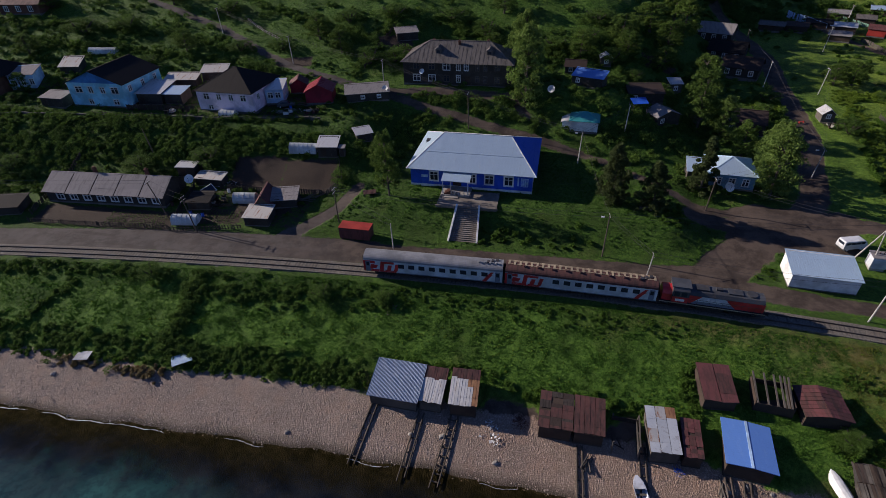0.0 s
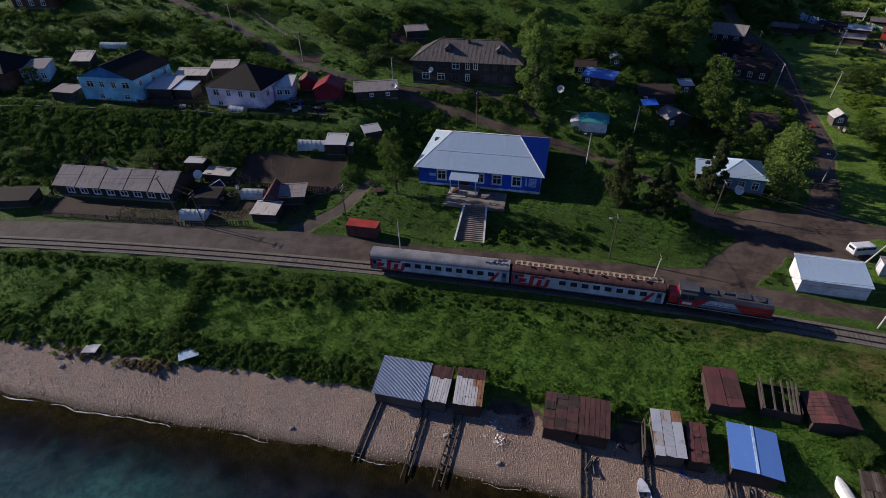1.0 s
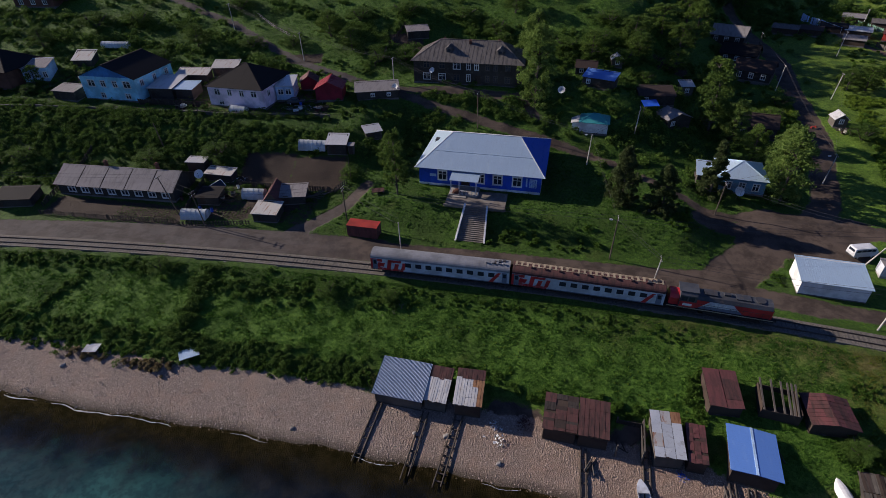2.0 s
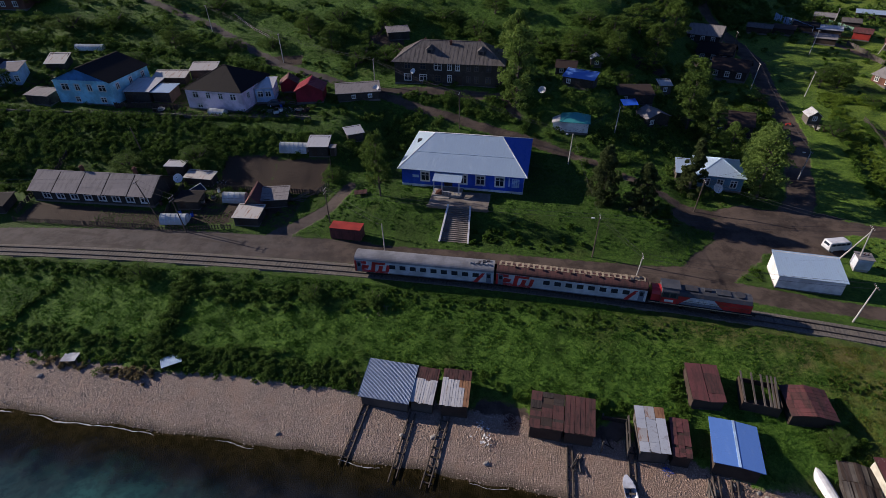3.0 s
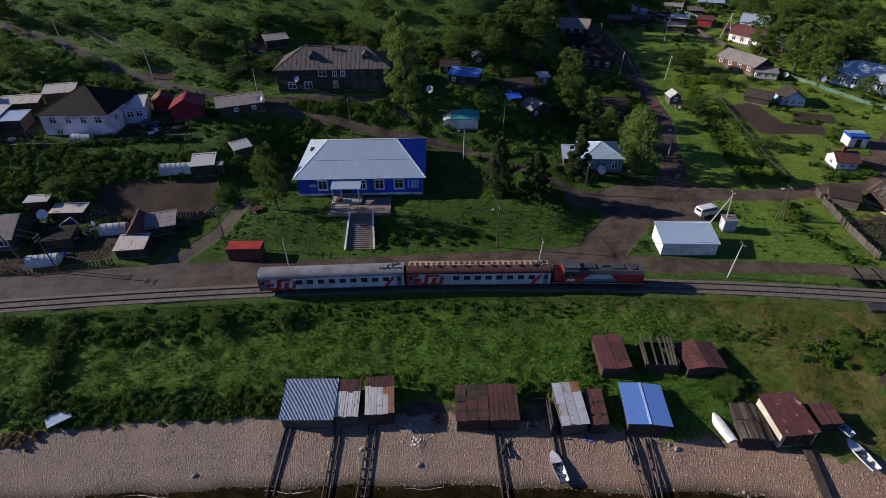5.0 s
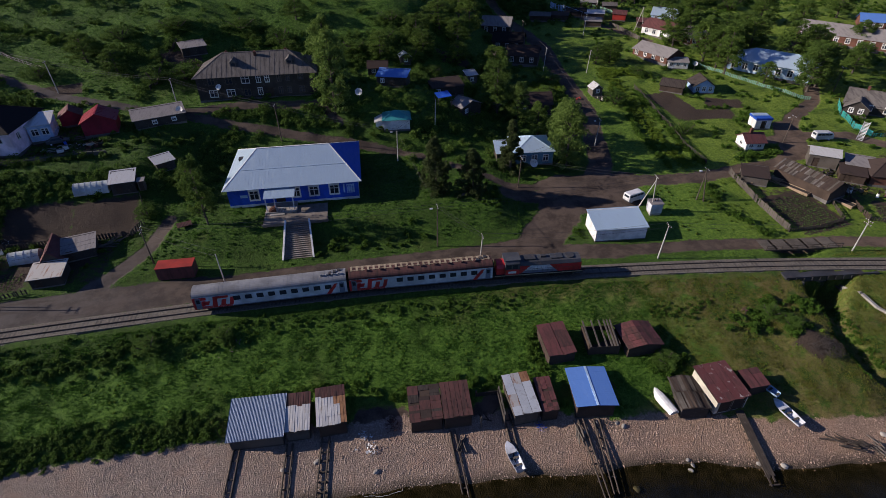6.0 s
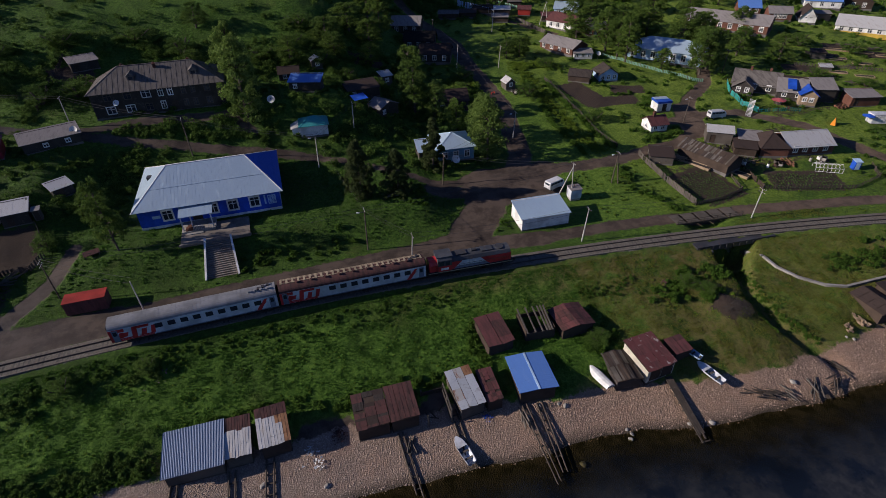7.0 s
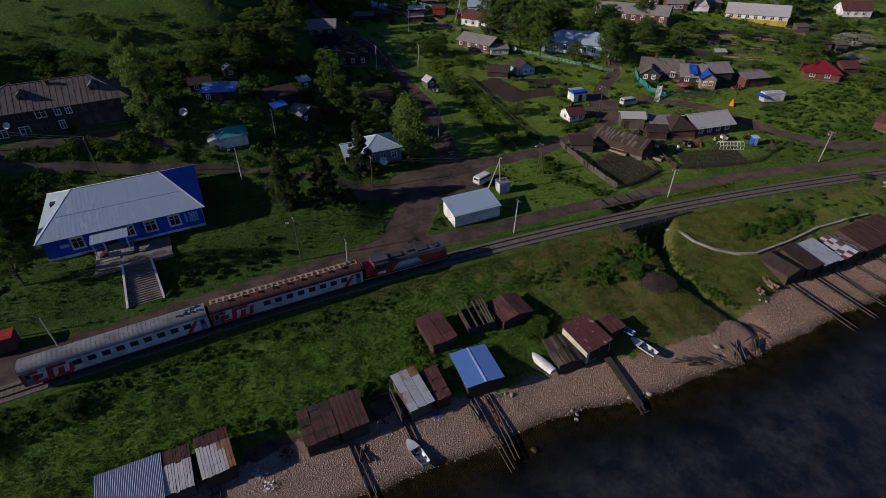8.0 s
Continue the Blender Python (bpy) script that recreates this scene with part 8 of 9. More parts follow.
def leaves(centres, radii, n, size, seed, flat=.8):
    """Corner points of n small leaves about each middle."""
    r_ = np.random.default_rng(seed)
    c = np.repeat(np.asarray(centres, float), n, 0)
    k = len(c)
    rad = np.repeat(np.asarray(radii, float), n) * r_.uniform(.5, 1, k)
    a, e = r_.uniform(0, 2 * math.pi, k), np.arcsin(r_.uniform(-.35, 1, k))
    c = c + np.stack([rad * np.cos(a) * np.cos(e), rad * np.sin(a) * np.cos(e), rad * flat * np.sin(e)], 1)
    t1 = r_.normal(0, 1, (k, 3)) * (1, 1, .6)
    t1 /= np.linalg.norm(t1, axis=1)[:, None]
    t2 = np.cross(t1, r_.normal(0, 1, (k, 3)))
    t2 /= np.linalg.norm(t2, axis=1)[:, None] + 1e-9
    sz = (np.repeat(size, n) if np.ndim(size) else size) * r_.uniform(.6, 1.2, k)
    t1, t2 = t1 * sz[:, None], t2 * (sz * r_.uniform(.35, .65, k))[:, None]
    return np.stack([c - t1, c + t1, c + 2.0 * t2], 1).reshape(-1, 3)


spots = []
rg = random.Random(12)
for cx, cy, hx, hy, turn in [(-80, 79.4, 7, 2.4, 2), (-64, 82.5, 4.5, 2.2, 6), (88, 79.5, 5, 6, 8), (110, 74, 7.5, 3.5, -18)]:
    c, s = math.cos(radians(turn)), math.sin(radians(turn))
    for i in range(int(2 * hx / .75)):
        for j in range(int(2 * hy / .55)):
            if rg.random() < .15:
                continue
            u, w = -hx + i * .75 + rg.uniform(-.08, .08), -hy + j * .55
            x, y = cx + u * c - w * s, cy + u * s + w * c
            spots.append((x, y, ground(x, y) + .08))
tagged(new("vegetable_rows", loose_faces("vegetable_rows", leaves(spots, np.full(len(spots), .2), 6, .16, 1), 3, M_CABBAGE)), "rows of young vegetables in dug earth", "garden", kind="stuff")


def raised_bed(x, y, rot, L, W, label):
    bx = thing("raised_bed", x, y, ground(x, y), rot, label, "garden bed", "garden beds")
    for yy in (-W / 2, W / 2):
        part("plank", Mesh().box(-L / 2, yy - .05, -.3, L / 2, yy + .05, .35), M_WOODPILE, bx)
    for xx in (-L / 2, L / 2):
        part("plank", Mesh().box(xx - .05, -W / 2, -.3, xx + .05, W / 2, .35), M_WOODPILE, bx)
    part("soil", Mesh().box(-L / 2 + .05, -W / 2 + .05, -.4, L / 2 - .05, W / 2 - .05, .22), M_SOILHEAP, bx)


raised_bed(91.0, 87.4, -68, 7.2, 1.4, "long raised garden bed edged with pale planks")
for x, y, rot, L, W in ((97.8, 80.6, -68, 4, 1.8), (184, 132, -38, 7, 2), (189, 127, -38, 7, 2), (193.5, 121.5, -38, 6, 2), (177, 126, -38, 6, 2), (181, 119.5, -38, 6, 2.2), (201, 117, -36, 7, 2), (208, 122, -36, 6, 2), (214, 127, -36, 6, 2), (168.6, 117.6, -38, 5, 2), (172.8, 112, -38, 5, 1.8), (206, 106, -34, 6, 2), (186, 112, -38, 5, 2), (162, 115.5, -38, 4, 2)):
    raised_bed(x, y, rot, L, W, "weathered raised vegetable bed with dark soil")
for x, y, a, n, lb in ((196, 128, -35, 30, "tumbled grey lumber between vegetable beds"), (190, 134, -30, 24, "grey boards stacked by the long white house"), (175.0, 119.0, 40, 20, "old planks strewn over the garden"), (210, 114, -30, 22, "grey lumber above the red-roofed house"), (112.0, 81.2, 60, 26, "rusty ladder rungs and boards before the brick porch"), (103.0, 90.8, 20, 20, "split boards between the yard sheds"), (88.4, 91.6, -60, 30, "pale split firewood heaped by the barn")):
    log_pile(x, y, a, n, 2.2, lb, M_FIREWOOD if "rusty" in lb else (M_WOODPILE if "firewood" in lb else M_PLANK), 2.0, int(x), .12)


# ---- trees ----
def crown_mesh(name, mat, clumps, leaves_n, size, seed):
    q = np.array(clumps)
    return loose_faces(name, leaves(q[:, :3], q[:, 3], leaves_n, size, seed, .85), 3, mat)


def make_tree(kind, seed):
    """A tree ten metres high and seven wide, to be scaled where it is planted."""
    rnd = random.Random(seed)
    names = {"p": ("poplar_tree", "tall leafy poplar with a narrow ragged crown"), "b": ("birch_tree", "leafy broad tree with a loose uneven crown"), "n": ("pine_tree", "dark upright pine with dense needles"),
             "c": ("spruce_tree", "dark conical spruce beside the cottage"), "s": ("willow_bush", "green willow bush with several stems"), "w": ("cherry_bush", "bush in white blossom among gardens")}
    nm, lb = names[kind]
    ob = thing(nm, 0, 0, 0, 0, lb, "bush" if kind in "sw" else "tree", "bushes" if kind in "sw" else "trees")
    tk, cl = Mesh(), []
    if kind in "sw":
        for k in range(6):
            a = rnd.uniform(0, 6.28)
            tk.tube((0, 0, -.3), (2.4 * math.cos(a), 2.4 * math.sin(a), 6), .22, .08, 6)
        for k in range(52):
            a, r = rnd.uniform(0, 6.28), 3.0 * math.sqrt(rnd.random())
            top = 8.6 * math.sqrt(max(.05, 1 - (r / 3.6) ** 2)) * rnd.uniform(.75, 1.05)
            cl.append((r * math.cos(a), r * math.sin(a), rnd.uniform(.25, 1) * top, rnd.uniform(.7, 1.3)))
        n, sz = 100, .165
    else:
        lean = Vector((rnd.uniform(-.4, .4), rnd.uniform(-.4, .4), 9.4))
        for k in range(6):
            tk.tube(lean * (k / 6) - Vector((0, 0, .3 if k == 0 else 0)), lean * ((k + 1) / 6), .26 * (1 - k / 6.6), .26 * (1 - (k + 1) / 6.6), 8)
        for k in range({"p": 170, "b": 130, "n": 130, "c": 130}[kind]):
            t = rnd.uniform({"p": .06, "b": .2, "n": .04, "c": .04}[kind], 1.0)
            half = {"p": 3.1 * math.sin(math.pi * min(1, t * .86 + .12)) ** .6, "b": 3.5 * math.sin(math.pi * min(.95, t * .80 + .14)) ** .6, "n": 3.5 * min(1.0, 1.7 * (1.03 - t)) ** .75, "c": 3.4 * (1.04 - t)}[kind]
            a, r = rnd.uniform(0, 6.28), half * math.sqrt(rnd.uniform(.12, 1)) * rnd.uniform(.8, 1.12)
            p = lean * t + Vector((r * math.cos(a), r * math.sin(a), rnd.uniform(-.3, .3) - .12 * r))
            cl.append((p.x, p.y, p.z, rnd.uniform(.35, .95) * (.75 if kind == "c" else 1)))
            if k % 6 == 0:
                tk.tube(lean * max(.1, t - .14), p, .08, .02, 5)
        n, sz = (210, .165) if kind in "nc" else (84, .155)
    part("trunk", tk, M_BARK, ob)
    crown = new("crown", crown_mesh("crown", {"p": M_POPLAR, "b": M_LEAF, "n": M_NEEDLE, "c": M_NEEDLE, "s": M_SHRUB, "w": M_BLOSSOM}[kind], cl, n, sz, seed + 50))
    crown.parent = ob
    return ob


TREES = [
    # birches at x 36-45, y 177-216 are added and heightened to shade the valley
    ("b", 118, 201, 9, 11), ("b", 141, 210, 9, 12), ("s", 122, 214, 6, 11), ("s", 148, 202, 6, 10), ("s", 54, 216, 6, 10), ("b", 62, 222, 8, 10), ("b", 45, 207, 14, 10), ("b", 42, 216, 14, 10), ("b", 39, 197, 14, 9),
    ("p", -5, 126.6, 19.5, 9.8), ("p", -6.8, 137.8, 17, 10), ("b", -30, 91.8, 13.6, 5.4), ("b", -34.6, 101.5, 7, 5.6), ("n", 14.8, 96.3, 12.2, 6.6), ("n", 22.2, 94.7, 10, 6.4), ("b", 36.4, 130.5, 14.6, 9.6), ("p", 41, 127.6, 10.8, 7), ("c", 32.8, 104.4, 12.4, 8.2),
    ("p", 46.2, 104.8, 15.6, 9.4), ("p", 47.8, 112.8, 12.4, 8.6), ("b", 43.6, 118.5, 8.5, 6.5), ("s", 47, 139, 4.4, 7), ("s", 53, 141, 4.2, 7), ("s", 28, 141, 4.5, 7), ("b", 30.5, 155.9, 6, 8), ("s", 16.3, 151, 5, 8), ("s", 22, 146, 3.6, 6),
    ("b", 77, 162.4, 5.6, 7.5), ("b", 81.8, 163.2, 6.4, 8), ("b", 38.7, 177.5, 11.5, 10), ("s", -42.1, 96.4, 4.3, 4.6), ("s", -74.8, 98.7, 4.4, 7.6), ("s", -121.5, 90.7, 4.7, 7), ("s", -48.4, 141.4, 5.9, 7.5), ("s", -41.7, 143.2, 4.5, 8.3), ("b", -66.3, 151.3, 6.8, 8.2), ("s", -90.1, 94.8, 3.9, 7.6),
    ("s", -140.6, 146.2, 6, 11), ("s", 57, 150.5, 3.8, 8), ("b", 108.5, 172.3, 8.6, 10), ("b", 111.3, 158, 13, 11), ("b", 123.8, 165.1, 9.2, 11), ("b", 132.1, 170.9, 9.4, 11), ("b", 136.2, 150.9, 12.3, 12), ("b", 142.3, 148.6, 10.8, 11), ("s", 80.4, 113.8, 4.1, 5.6),
    ("b", 112.4, 152.4, 12, 10), ("b", 118, 161.1, 12.9, 11), ("b", 130.2, 162.3, 10.5, 11), ("b", 131.9, 133, 12.2, 11), ("s", 70.2, 132.4, 4.7, 6.9), ("b", 176.3, 98.5, 10.3, 9), ("w", 213.6, 104.4, 6.2, 14),
    ("b", 181.2, 79.5, 8.4, 11), ("w", 197.9, 95, 3.3, 9), ("s", 193.3, 115.8, 6.2, 10), ("b", 217.9, 115.6, 5.5, 11), ("s", 175.5, 139.4, 5.7, 8.6), ("s", 145.3, 123.5, 2.6, 5.3), ("b", 36.5, 184.2, 12.5, 9), ("b", 20.6, 155.7, 6.5, 8.6), ("s", 10.1, 158.7, 4.8, 8.7),
    ("s", 1, 155.5, 4.1, 8.5), ("b", -14.8, 170.8, 6.5, 7.4), ("b", 40.6, 152.4, 9.4, 10.6), ("s", 12.6, 167.5, 4.5, 11), ("s", -18.9, 160.1, 6.1, 8.8), ("b", 19, 161.5, 6.8, 10.4), ("b", 32.6, 166.2, 8.5, 9.3), ("b", 27.8, 171.9, 7.8, 11.4), ("s", -30.1, 167.6, 3.9, 11.1),
    ("s", -46.7, 163.9, 4.7, 11.1), ("s", -67.1, 64, 3.6, 4.6), ("s", -34.8, 64, 2.8, 4.2), ("s", -24, 64.6, 2.2, 3.6), ("s", 42.2, 49.6, 2.4, 4.4), ("s", 63, 55, 2.6, 4), ("s", 65, 52.4, 2.2, 4), ("s", 131.4, 51.4, 2, 2.6), ("b", -104, 142, 6, 7),
    ("s", -88, 144, 4, 8), ("s", -128, 150, 5, 9), ("b", -150, 134, 6, 7), ("s", -112, 134, 4, 7), ("s", -76, 146, 4, 8), ("b", -58, 146, 6, 7), ("s", -160, 158, 5, 10), ("s", -100, 162, 5, 10), ("b", -120, 164, 6, 8),
    ("s", -60, 160, 5, 9), ("b", -16, 152, 6, 7), ("b", 8, 152, 7, 7), ("s", -136, 112, 3.4, 5), ("b", -140, 118, 5, 5), ("s", -97, 122, 3, 4), ("b", 112, 147, 14, 8.6), ("b", 127.5, 130.6, 13, 10), ("b", 119.4, 138.6, 6, 6),
    ("b", 112, 182, 10, 9), ("b", 148, 156, 9, 10), ("b", 168, 158, 8, 9), ("b", 116, 176, 9, 10), ("b", 160, 178, 9, 10), ("b", 210, 150, 7, 8),
    ("s", 140, 122, 4, 6), ("s", 158, 116, 4, 7), ("s", 166, 106, 3.5, 6), ("b", 190, 104, 7, 8), ("s", 86, 152, 3.4, 6), ("b", 160, 132, 8, 9), ("b", 150, 140, 9, 9), ("s", 186, 128, 5, 8),
    ("b", 228, 140, 8, 9), ("b", 240, 150, 9, 10), ("b", 180, 184, 9, 10), ("b", 150, 186, 9, 10), ("b", 126, 192, 9, 10), ("b", 200, 180, 9, 9)]
TREES = [(q[0], q[1], q[2], q[3] * 1.06, q[4] * 1.0) if q[0] == "b" else q for q in TREES]
KINDS, rg = {}, random.Random(21)
for k, (kind, x, y, h, w) in enumerate(TREES):
    m = pose(x, y, ground(x, y), 0, 0, rg.uniform(0, 360)) @ Matrix.Diagonal((w / 7, w / 7, h / 10, 1))
    have = KINDS.setdefault(kind, [])
    if len(have) < {"b": 4, "s": 3, "n": 2, "p": 2}.get(kind, 1):
        ob = make_tree(kind, 100 + k)
        ob.matrix_basis = m
        have.append(ob)
    else:
        src = have[k % len(have)]
        copy_thing(src, m @ Matrix.Diagonal((*[1 / s for s in src.scale], 1)))


# ---- thickets, weeds and grass ----
CELL = .5
BX, BY = np.meshgrid(np.arange(-225, 285, CELL), np.arange(20, 280, CELL))
taken = np.zeros(BX.shape, bool)   # built on, dug or driven on
for half, pts in ROADS:
    taken |= to_lines(BX, BY, pts) < half + .2
for cx, cy, w, d, rot in [(q[0], q[1], q[2] + .7, q[3] + .7, q[4]) for q in FOOT] + [(q[0], q[1], 2 * q[2], 2 * q[3], q[4]) for q in PLOTS]:
    c, s = math.cos(radians(rot)), math.sin(radians(rot))
    taken |= (abs((BX - cx) * c + (BY - cy) * s) < w / 2) & (abs(-(BX - cx) * s + (BY - cy) * c) < d / 2)


def free(x, y):
    i, j = int((y - 20) / CELL), int((x + 225) / CELL)
    return 0 <= i < taken.shape[0] and 0 <= j < taken.shape[1] and not taken[i, j] and abs(y - rail_y(x)) > 2.6


def thicket(label, spots, size, mat, seed, leaf=.2, n=32):
    rnd = random.Random(seed)
    c, rad, sz = [], [], []
    for x, y in spots:
        if not free(x, y):
            continue
        s = size * rnd.uniform(.5, 1.35)
        for _ in range(rnd.randint(3, 6)):
            a, r = rnd.uniform(0, 6.28), s * .7 * rnd.random()
            px, py = x + r * math.cos(a), y + r * math.sin(a)
            c.append((px, py, ground(px, py) + s * rnd.uniform(.1, .6)))
            rad.append(s * rnd.uniform(.35, .6))
            sz.append(leaf * rnd.uniform(.7, 1.1))
    return tagged(new("thicket", loose_faces("thicket", leaves(c, rad, int(n * 1.25), np.array(sz) * .92, seed), 3, mat)), label, "bushes", kind="stuff")


def along(pts, width, n, seed):
    rnd, out = random.Random(seed), []
    segs = [(a, b, math.hypot(b[0] - a[0], b[1] - a[1])) for a, b in zip(pts, pts[1:])]
    tot = sum(s[2] for s in segs)
    for _ in range(n):
        q = rnd.uniform(0, tot)
        for a, b, L in segs:
            if q <= L:
                t = q / L
                out.append((a[0] + (b[0] - a[0]) * t + rnd.gauss(0, width / 2), a[1] + (b[1] - a[1]) * t + rnd.gauss(0, width / 2)))
                break
            q -= L
    return out


def area(x0, x1, y0, y1, n, seed):
    rnd = random.Random(seed)
    return [(rnd.uniform(x0, x1), rnd.uniform(y0, y1)) for _ in range(n)]


thicket("dark willow scrub down a gully to the beach", along([(-58.4, 66), (-57.4, 58.3), (-56.0, 50.0)], 2.0, 110, 1), 1.0, M_SHRUB, 1, .17, 34)
thicket("dense scrub along the top of the beach bank", along([(-150, 46), (-120, 48.4), (-92, 49.6), (-58, 50.4)], 3.0, 420, 2) + along([(-55, 50.2), (-40, 50.9), (-24, 51.0)], 2.2, 250, 46), .72, M_SHRUB, 2, .15, 30)
thicket("scrub below the railway embankment", along([(-150, 53.6), (-110, 60.4), (-85, 63.2), (-61, 64.6)], 1.6, 170, 3) + along([(-55, 63.4), (-46, 62.4), (-38, 63.6)], 2.6, 90, 4) + along([(-81, 61), (-84.5, 54)], .9, 26, 5) + along([(-30, 63.5), (-21, 63.9)], 1.6, 30, 6), .72, M_SHRUB, 3, .16, 34)
thicket("weeds behind the boat sheds", along([(-22, 53.2), (-13, 53.6), (-3, 53.4), (1, 50.5), (3.2, 51.6), (14, 51.0), (24.0, 50.8)], 1.0, 120, 7) + along([(25, 58.6), (22.8, 54.6), (24.0, 51.4)], .8, 46, 50), .62, M_WEED, 4, .16, 30)
thicket("overgrown slope under the terrace wall", area(-178, -48, 95.5, 107.5, 900, 8) + area(-178, -106, 82, 97, 330, 38) + along([(-178, 101), (-150, 102.4), (-126, 105.2), (-90, 108.2), (-52, 111.8)], .8, 260, 39) + area(-178, -122, 108, 150, 360, 40), 1.15, M_SHRUB, 5)
thicket("hedges along ditches and lanes", along([(75.4, 146), (69.2, 117), (68.8, 99)], .5, 80, 9) + along([(79.4, 141), (78.2, 126), (76.6, 108), (77.2, 100)], .7, 90, 10) + along([(74, 92), (72, 84), (76, 74)], 1.0, 40, 11) + along([(96, 101), (86, 100)], 1.2, 26, 12), 1.0, M_WEED, 6)
thicket("bushes by the stream and the cinder heap", along([(58, 53.5), (66, 56.5)], 3, 56, 13) + along([(64, 51.5), (68, 51)], 1.6, 24, 14) + along([(39.5, 48.4), (44.5, 49.6)], 1.2, 40, 15) + along([(69, 57), (72, 54)], 2, 26, 16), .85, M_WEED, 7)
thicket("scrub covering the wooded hillside", area(-200, 70, 140, 205, 430, 17) + area(-190, -20, 138, 180, 110, 47) + along([(-180, 148), (-140, 150), (-104, 148), (-92, 143)], 1.6, 110, 67) + along([(-170, 138), (-130, 141), (-96, 139), (-72, 134)], 1.4, 120, 68) + along([(-90, 166), (-64, 156), (-40, 148)], 2.2, 110, 69) + along([(-30, 166), (-8, 156), (10, 150), (30, 156)], 3, 110, 70) + along([(-48, 168), (-47, 150), (-52, 138)], 1.4, 60, 78) + area(-30, 60, 118, 150, 190, 18) + area(10, 40, 104, 135, 110, 19), 1.7, M_SHRUB, 8, .28, 28)
thicket("garden greenery among the valley houses", area(84, 250, 98, 205, 1000, 20) + area(44, 62, 136, 150, 90, 48) + area(96, 104, 112, 126, 30, 49), 1.0, M_WEED, 9, .24, 28)
thicket("rough weeds on the slope above the lane", area(138, 200, 62, 87, 560, 21) + area(124, 140, 62, 84, 60, 35) + area(100, 200, 44, 54, 120, 22), .62, M_WEED, 10)
thicket("shrubs round the yard houses", area(-130, -46, 84, 97, 130, 23) + area(-150, -48, 111, 140, 420, 24) + along([(-50, 116), (-20, 122)], 4, 70, 25) + along([(-30, 126), (0, 122)], 2.5, 70, 26) + along([(-32, 100), (-36, 108), (-28, 116)], 3, 60, 27), 1.0, M_SHRUB, 11)
thicket("low bushes on the grass bluff", along([(-10, 84), (10, 84)], 2.5, 26, 28) + along([(24, 88), (28, 96)], 2, 26, 29) + along([(32, 78.5), (38, 79.5)], .6, 8, 30) + along([(40.2, 79), (40.2, 84)], .6, 14, 31), .7, M_WEED, 12)
thicket("low weed clumps over the embankment grass", area(-20, 60, 52, 67, 420, 51) + area(-130, -20, 50, 66, 300, 45) + area(56, 70, 46, 62, 60, 52) + area(86, 130, 44, 56, 160, 53), .17, M_LUSH, 21, .09, 12)
thicket("dark nettles along the upper embankment", along([(-40, 65.2), (-8, 65.6), (24, 64.6)], 1.8, 150, 54) + along([(44, 58.6), (56, 57.0)], 2.4, 40, 55), .42, M_WEED, 22, .14, 22)
thicket("tall grass and weeds at the head of the beach", along([(-55, 48.6), (-40, 49.3), (-23, 49.6)], .8, 170, 56) + along([(-150, 45.0), (-92, 47.4), (-58, 48.2)], .8, 260, 44), .42, M_WEED, 23, .14, 20)
thicket("bright weeds between the lane and the dug plot", along([(77.6, 158), (76.0, 144), (73.4, 122), (72.2, 108), (73.6, 99)], 2.6, 520, 57), .55, M_LUSH, 24, .16, 20)
thicket("weed clumps on the grass in the valley", area(60, 80, 76, 92, 60, 58) + area(80, 200, 56, 100, 260, 59) + area(120, 215, 84, 150, 300, 60), .24, M_MEADOW, 25, .17, 16)
thicket("weed clumps on the station bluff", area(-40, 34, 79.5, 98, 70, 61) + along([(-40, 83), (-32, 98)], 2, 40, 62), .26, M_GRASS, 26, .14, 14)
thicket("dark undergrowth on the steep wooded slope", area(-30, 58, 124, 165, 420, 63) + area(-150, -46, 98, 108, 260, 64) + along([(-42, 104), (-34, 112), (-30, 120)], 4, 70, 65) + along([(-34, 127), (-4, 126)], 1.6, 60, 66), 1.3, M_SHRUB, 27, .24, 26)
thicket("wooded hills closing the valley", area(-60, 280, 206, 275, 520, 71) + area(-220, -60, 178, 230, 260, 72), 3.0, M_SHRUB, 28, .5, 26)
thicket("bushes over the head of the valley", area(60, 84, 206, 232, 90, 73) + area(30, 82, 196, 250, 300, 36), 1.7, M_SHRUB, 29, .3, 26)
thicket("leafy bushes over the sunlit valley head", area(104, 270, 196, 232, 420, 79) + area(200, 270, 110, 190, 160, 74) + area(84, 106, 216, 232, 60, 80), 1.4, M_WEED, 33, .3, 26)
thicket("lush bushes behind the blue cottage", along([(47, 141), (54, 146), (62, 148.6)], 4.4, 190, 81) + along([(75.6, 152), (83, 156), (88, 150)], 3.0, 70, 82), 1.0, M_LUSH, 34, .22, 26)
thicket("weeds over the cinder heap", along([(64.6, 49.6), (67.6, 50.2), (69.0, 48.0)], 1.0, 60, 75), .6, M_LUSH, 30, .15, 20)
thicket("lush weeds down the stream banks", along([(76.6, 57.5), (74.2, 50), (74.0, 44), (76.0, 39)], .9, 150, 76) + along([(72.6, 55), (70.8, 48), (71.0, 42)], .7, 70, 43), .3, M_WEED, 31, .13, 18)
thicket("bushes above the stream wall", along([(92, 51.5), (100, 50.4), (110, 49.6)], 2.2, 110, 77), .8, M_WEED, 32, .16, 24)
thicket("brown dry weeds at the edge of the shingle", along([(-62, 46.5), (-55, 46.5)], 1.4, 40, 32) + along([(-75, 46.6), (-66, 46.4)], .5, 12, 33), .6, M_DRYWEED, 13)


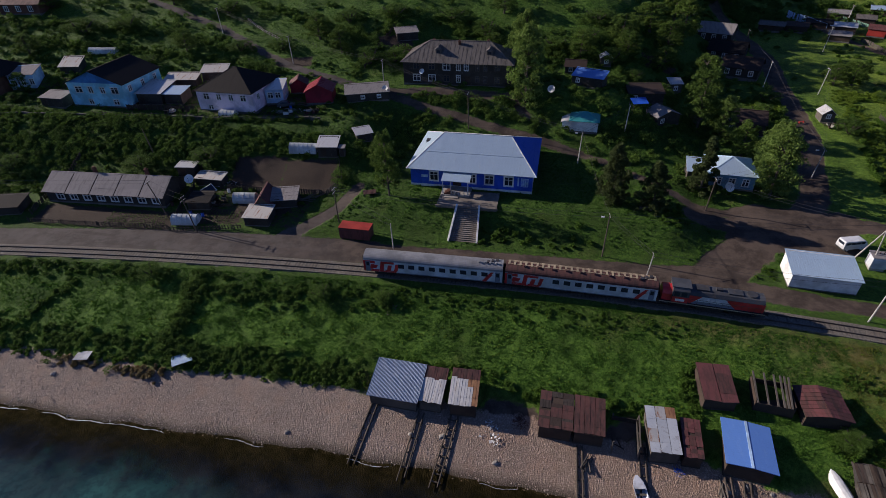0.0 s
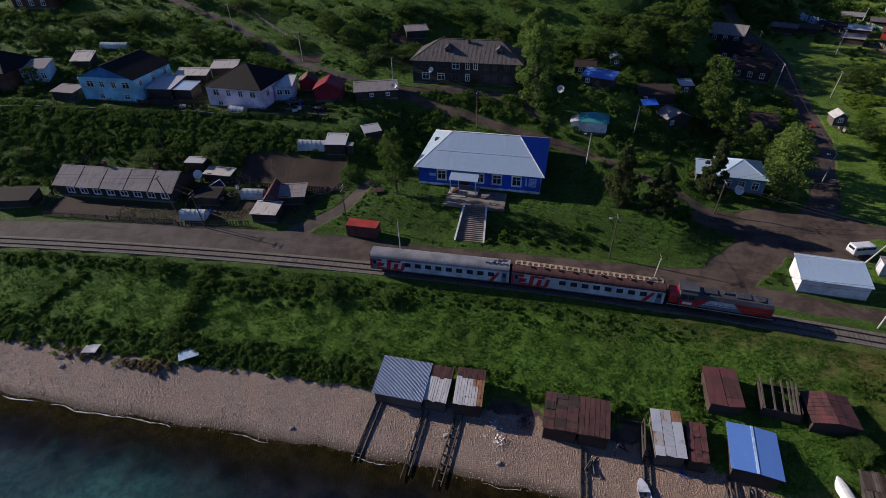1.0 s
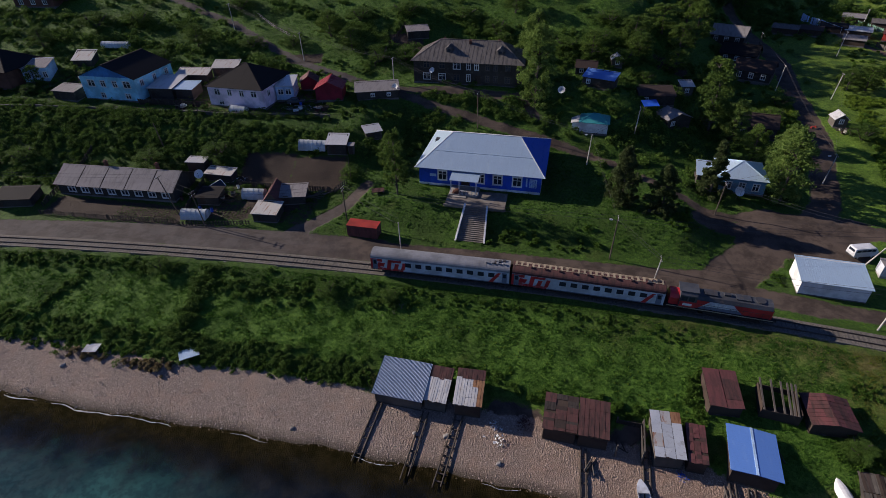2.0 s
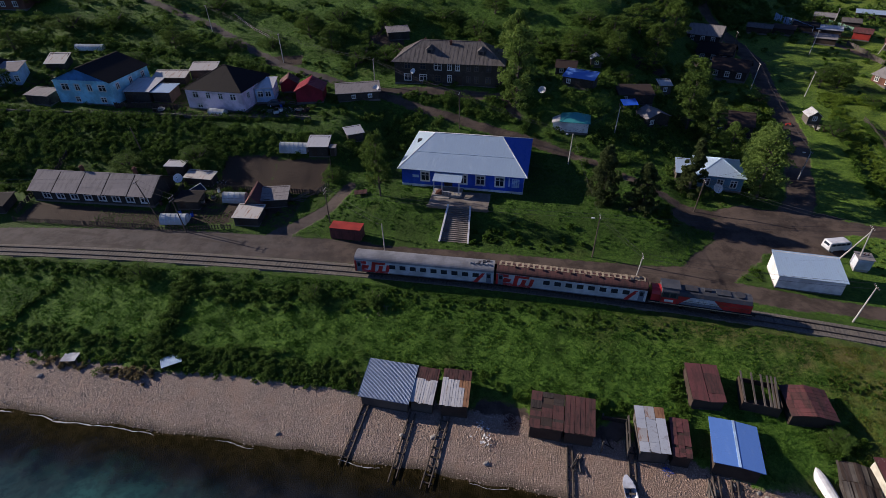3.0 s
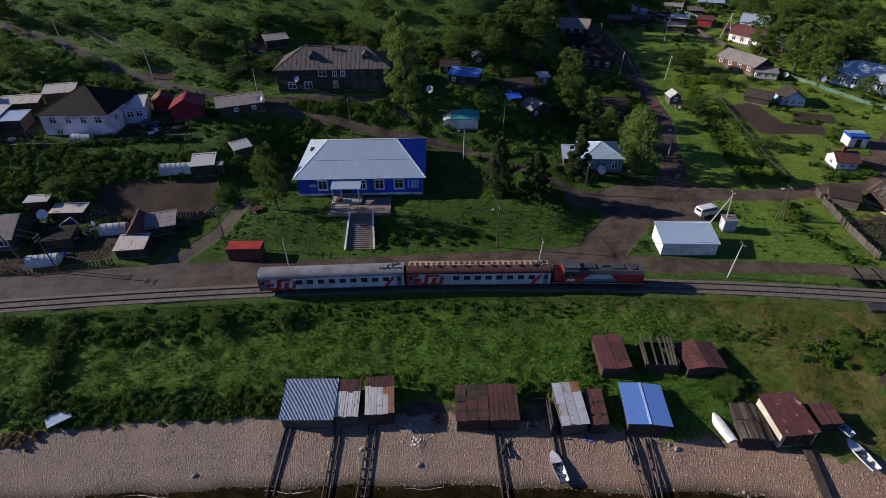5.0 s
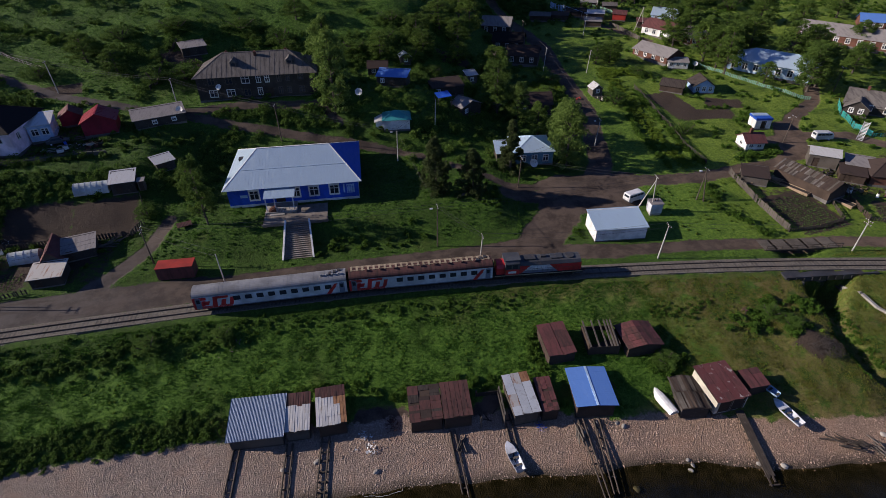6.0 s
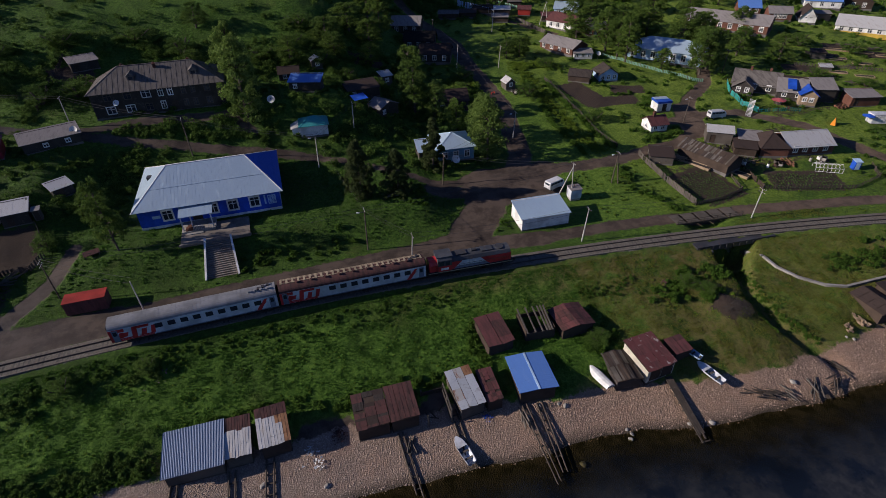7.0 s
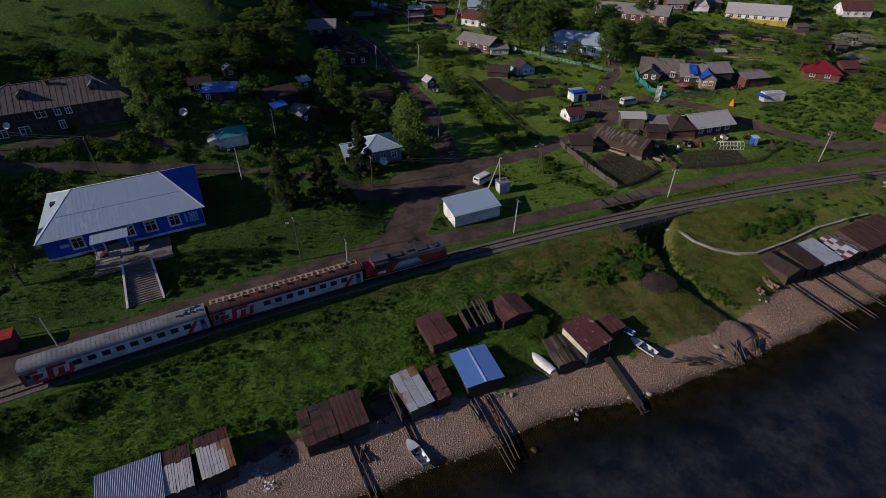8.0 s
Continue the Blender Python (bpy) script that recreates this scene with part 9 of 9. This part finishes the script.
def tufts(label, n, box, size, seed, mat):
    """Blades of tall grass in small tufts."""
    rnd = random.Random(seed)
    base, tall = [], []
    x0, x1, y0, y1 = box
    for _ in range(n):
        x, y = rnd.uniform(x0, x1), rnd.uniform(y0, y1)
        if y > bank_y(x) + 1.2 and free(x, y) and noise.noise((x * .35, y * .35, 1)) > -.6:
            base.append((x, y, ground(x, y) - .03))
            tall.append(.8 + .5 * noise.noise((x * .5, y * .5, 4)))
    r_ = np.random.default_rng(seed)
    b = np.repeat(np.array(base), 5, 0)
    k = len(b)
    b[:, :2] += r_.uniform(-.2, .2, (k, 2))
    a, h = r_.uniform(0, 6.28, k), size * r_.uniform(.5, 1.2, k) * np.repeat(np.array(tall), 5)
    w = np.stack([np.cos(a), np.sin(a), 0 * a], 1) * (h * .22)[:, None]
    tip = b + np.stack([r_.uniform(-.5, .5, k) * h, r_.uniform(-.5, .5, k) * h, h], 1)
    return tagged(new("grass_tufts", loose_faces("grass_tufts", np.stack([b - w, b + w, tip], 1).reshape(-1, 3), 3, mat)), label, "grass", kind="stuff")


tufts("thick grass on the slope below the railway", 99000, (-125, 46, 37, 68), .24, 1, M_GRASS)
tufts("drier olive grass round the stream mouth", 34000, (44, 104, 37, 66), .22, 5, M_DRYGRASS)
tufts("rough grass round the station bluff", 30000, (-45, 45, 79, 118), .17, 2, M_GRASS)
tufts("rough grass in the valley", 60000, (45, 215, 40, 150), .2, 3, M_MEADOW)
tufts("rough grass on terrace and hillside", 40000, (-185, 45, 84, 178), .38, 4, M_GRASS)

# thin foam where ripples break on the shingle
rg = random.Random(40)
for k, (x0, x1, off, wide) in enumerate(((-92, -79, -.1, .34), (-78, -72, -.5, .2), (-69.5, -57, -.35, .2), (-57.5, -49, -.6, .13), (-40, -34, -.5, .08), (-22, -16, -.5, .1), (-4, 1, -.4, .07))):
    fm, v, n_ = Mesh(), [], 60
    for i in range(n_ + 1):
        x = x0 + (x1 - x0) * i / n_
        y = shore_y(x) + off + .22 * noise.noise((x * .5, k, 2)) + .1 * noise.noise((x * 1.9, k, 5))
        wd_ = .015 + wide * max(0, noise.noise((x * 1.1, k, 9)) + .45) * math.sin(math.pi * i / n_) ** .4
        v += [(x, y - wd_ * .4, -6.985), (x, y + wd_, -6.985)]
    fm.add(v, [(2 * i, 2 * i + 2, 2 * i + 3, 2 * i + 1) for i in range(n_)])
    solid("foam_line", fm, M_FOAM, "thin broken foam line along the waterline", "foam", "foam lines")


def stones(label, n, seed):
    """Loose cobbles over the shingle: small eight-sided pebbles, one mesh."""
    r_ = np.random.default_rng(seed)
    base, rad = [], []
    for _ in range(n):
        x = float(r_.uniform(-130, 135))
        a, b = shore_y(x) - .4, bank_y(x) + .3
        y = float(a + (b - a) * r_.uniform(0, 1) ** .9)
        if noise.noise((x * .3, y * .3, 11)) > -.45:
            base.append((x, y, ground(x, y)))
            rad.append(.04 + .12 * float(r_.random()) ** 5)
    c, q = np.array(base), np.array(rad)
    k = len(c)
    ang_ = r_.uniform(0, 6.28, k)
    e1 = np.stack([np.cos(ang_), np.sin(ang_), 0 * ang_], 1) * (q * r_.uniform(.9, 1.6, k))[:, None]
    e2 = np.stack([-np.sin(ang_), np.cos(ang_), 0 * ang_], 1) * (q * r_.uniform(.7, 1.1, k))[:, None]
    up = np.stack([r_.uniform(-.03, .03, k), r_.uniform(-.03, .03, k), q * r_.uniform(.6, 1.0, k)], 1)
    tri = []
    for u, w in ((e1, e2), (e2, -e1), (-e1, -e2), (-e2, e1)):
        tri.append(np.stack([c + u, c + w, c + up], 1))
    return tagged(new("loose_stones", loose_faces("loose_stones", np.stack(tri, 1).reshape(-1, 3), 3, M_COBBLE)), label, "stones", kind="stuff")


stones("grey and brown cobbles strewn on the beach", 34000, 3)
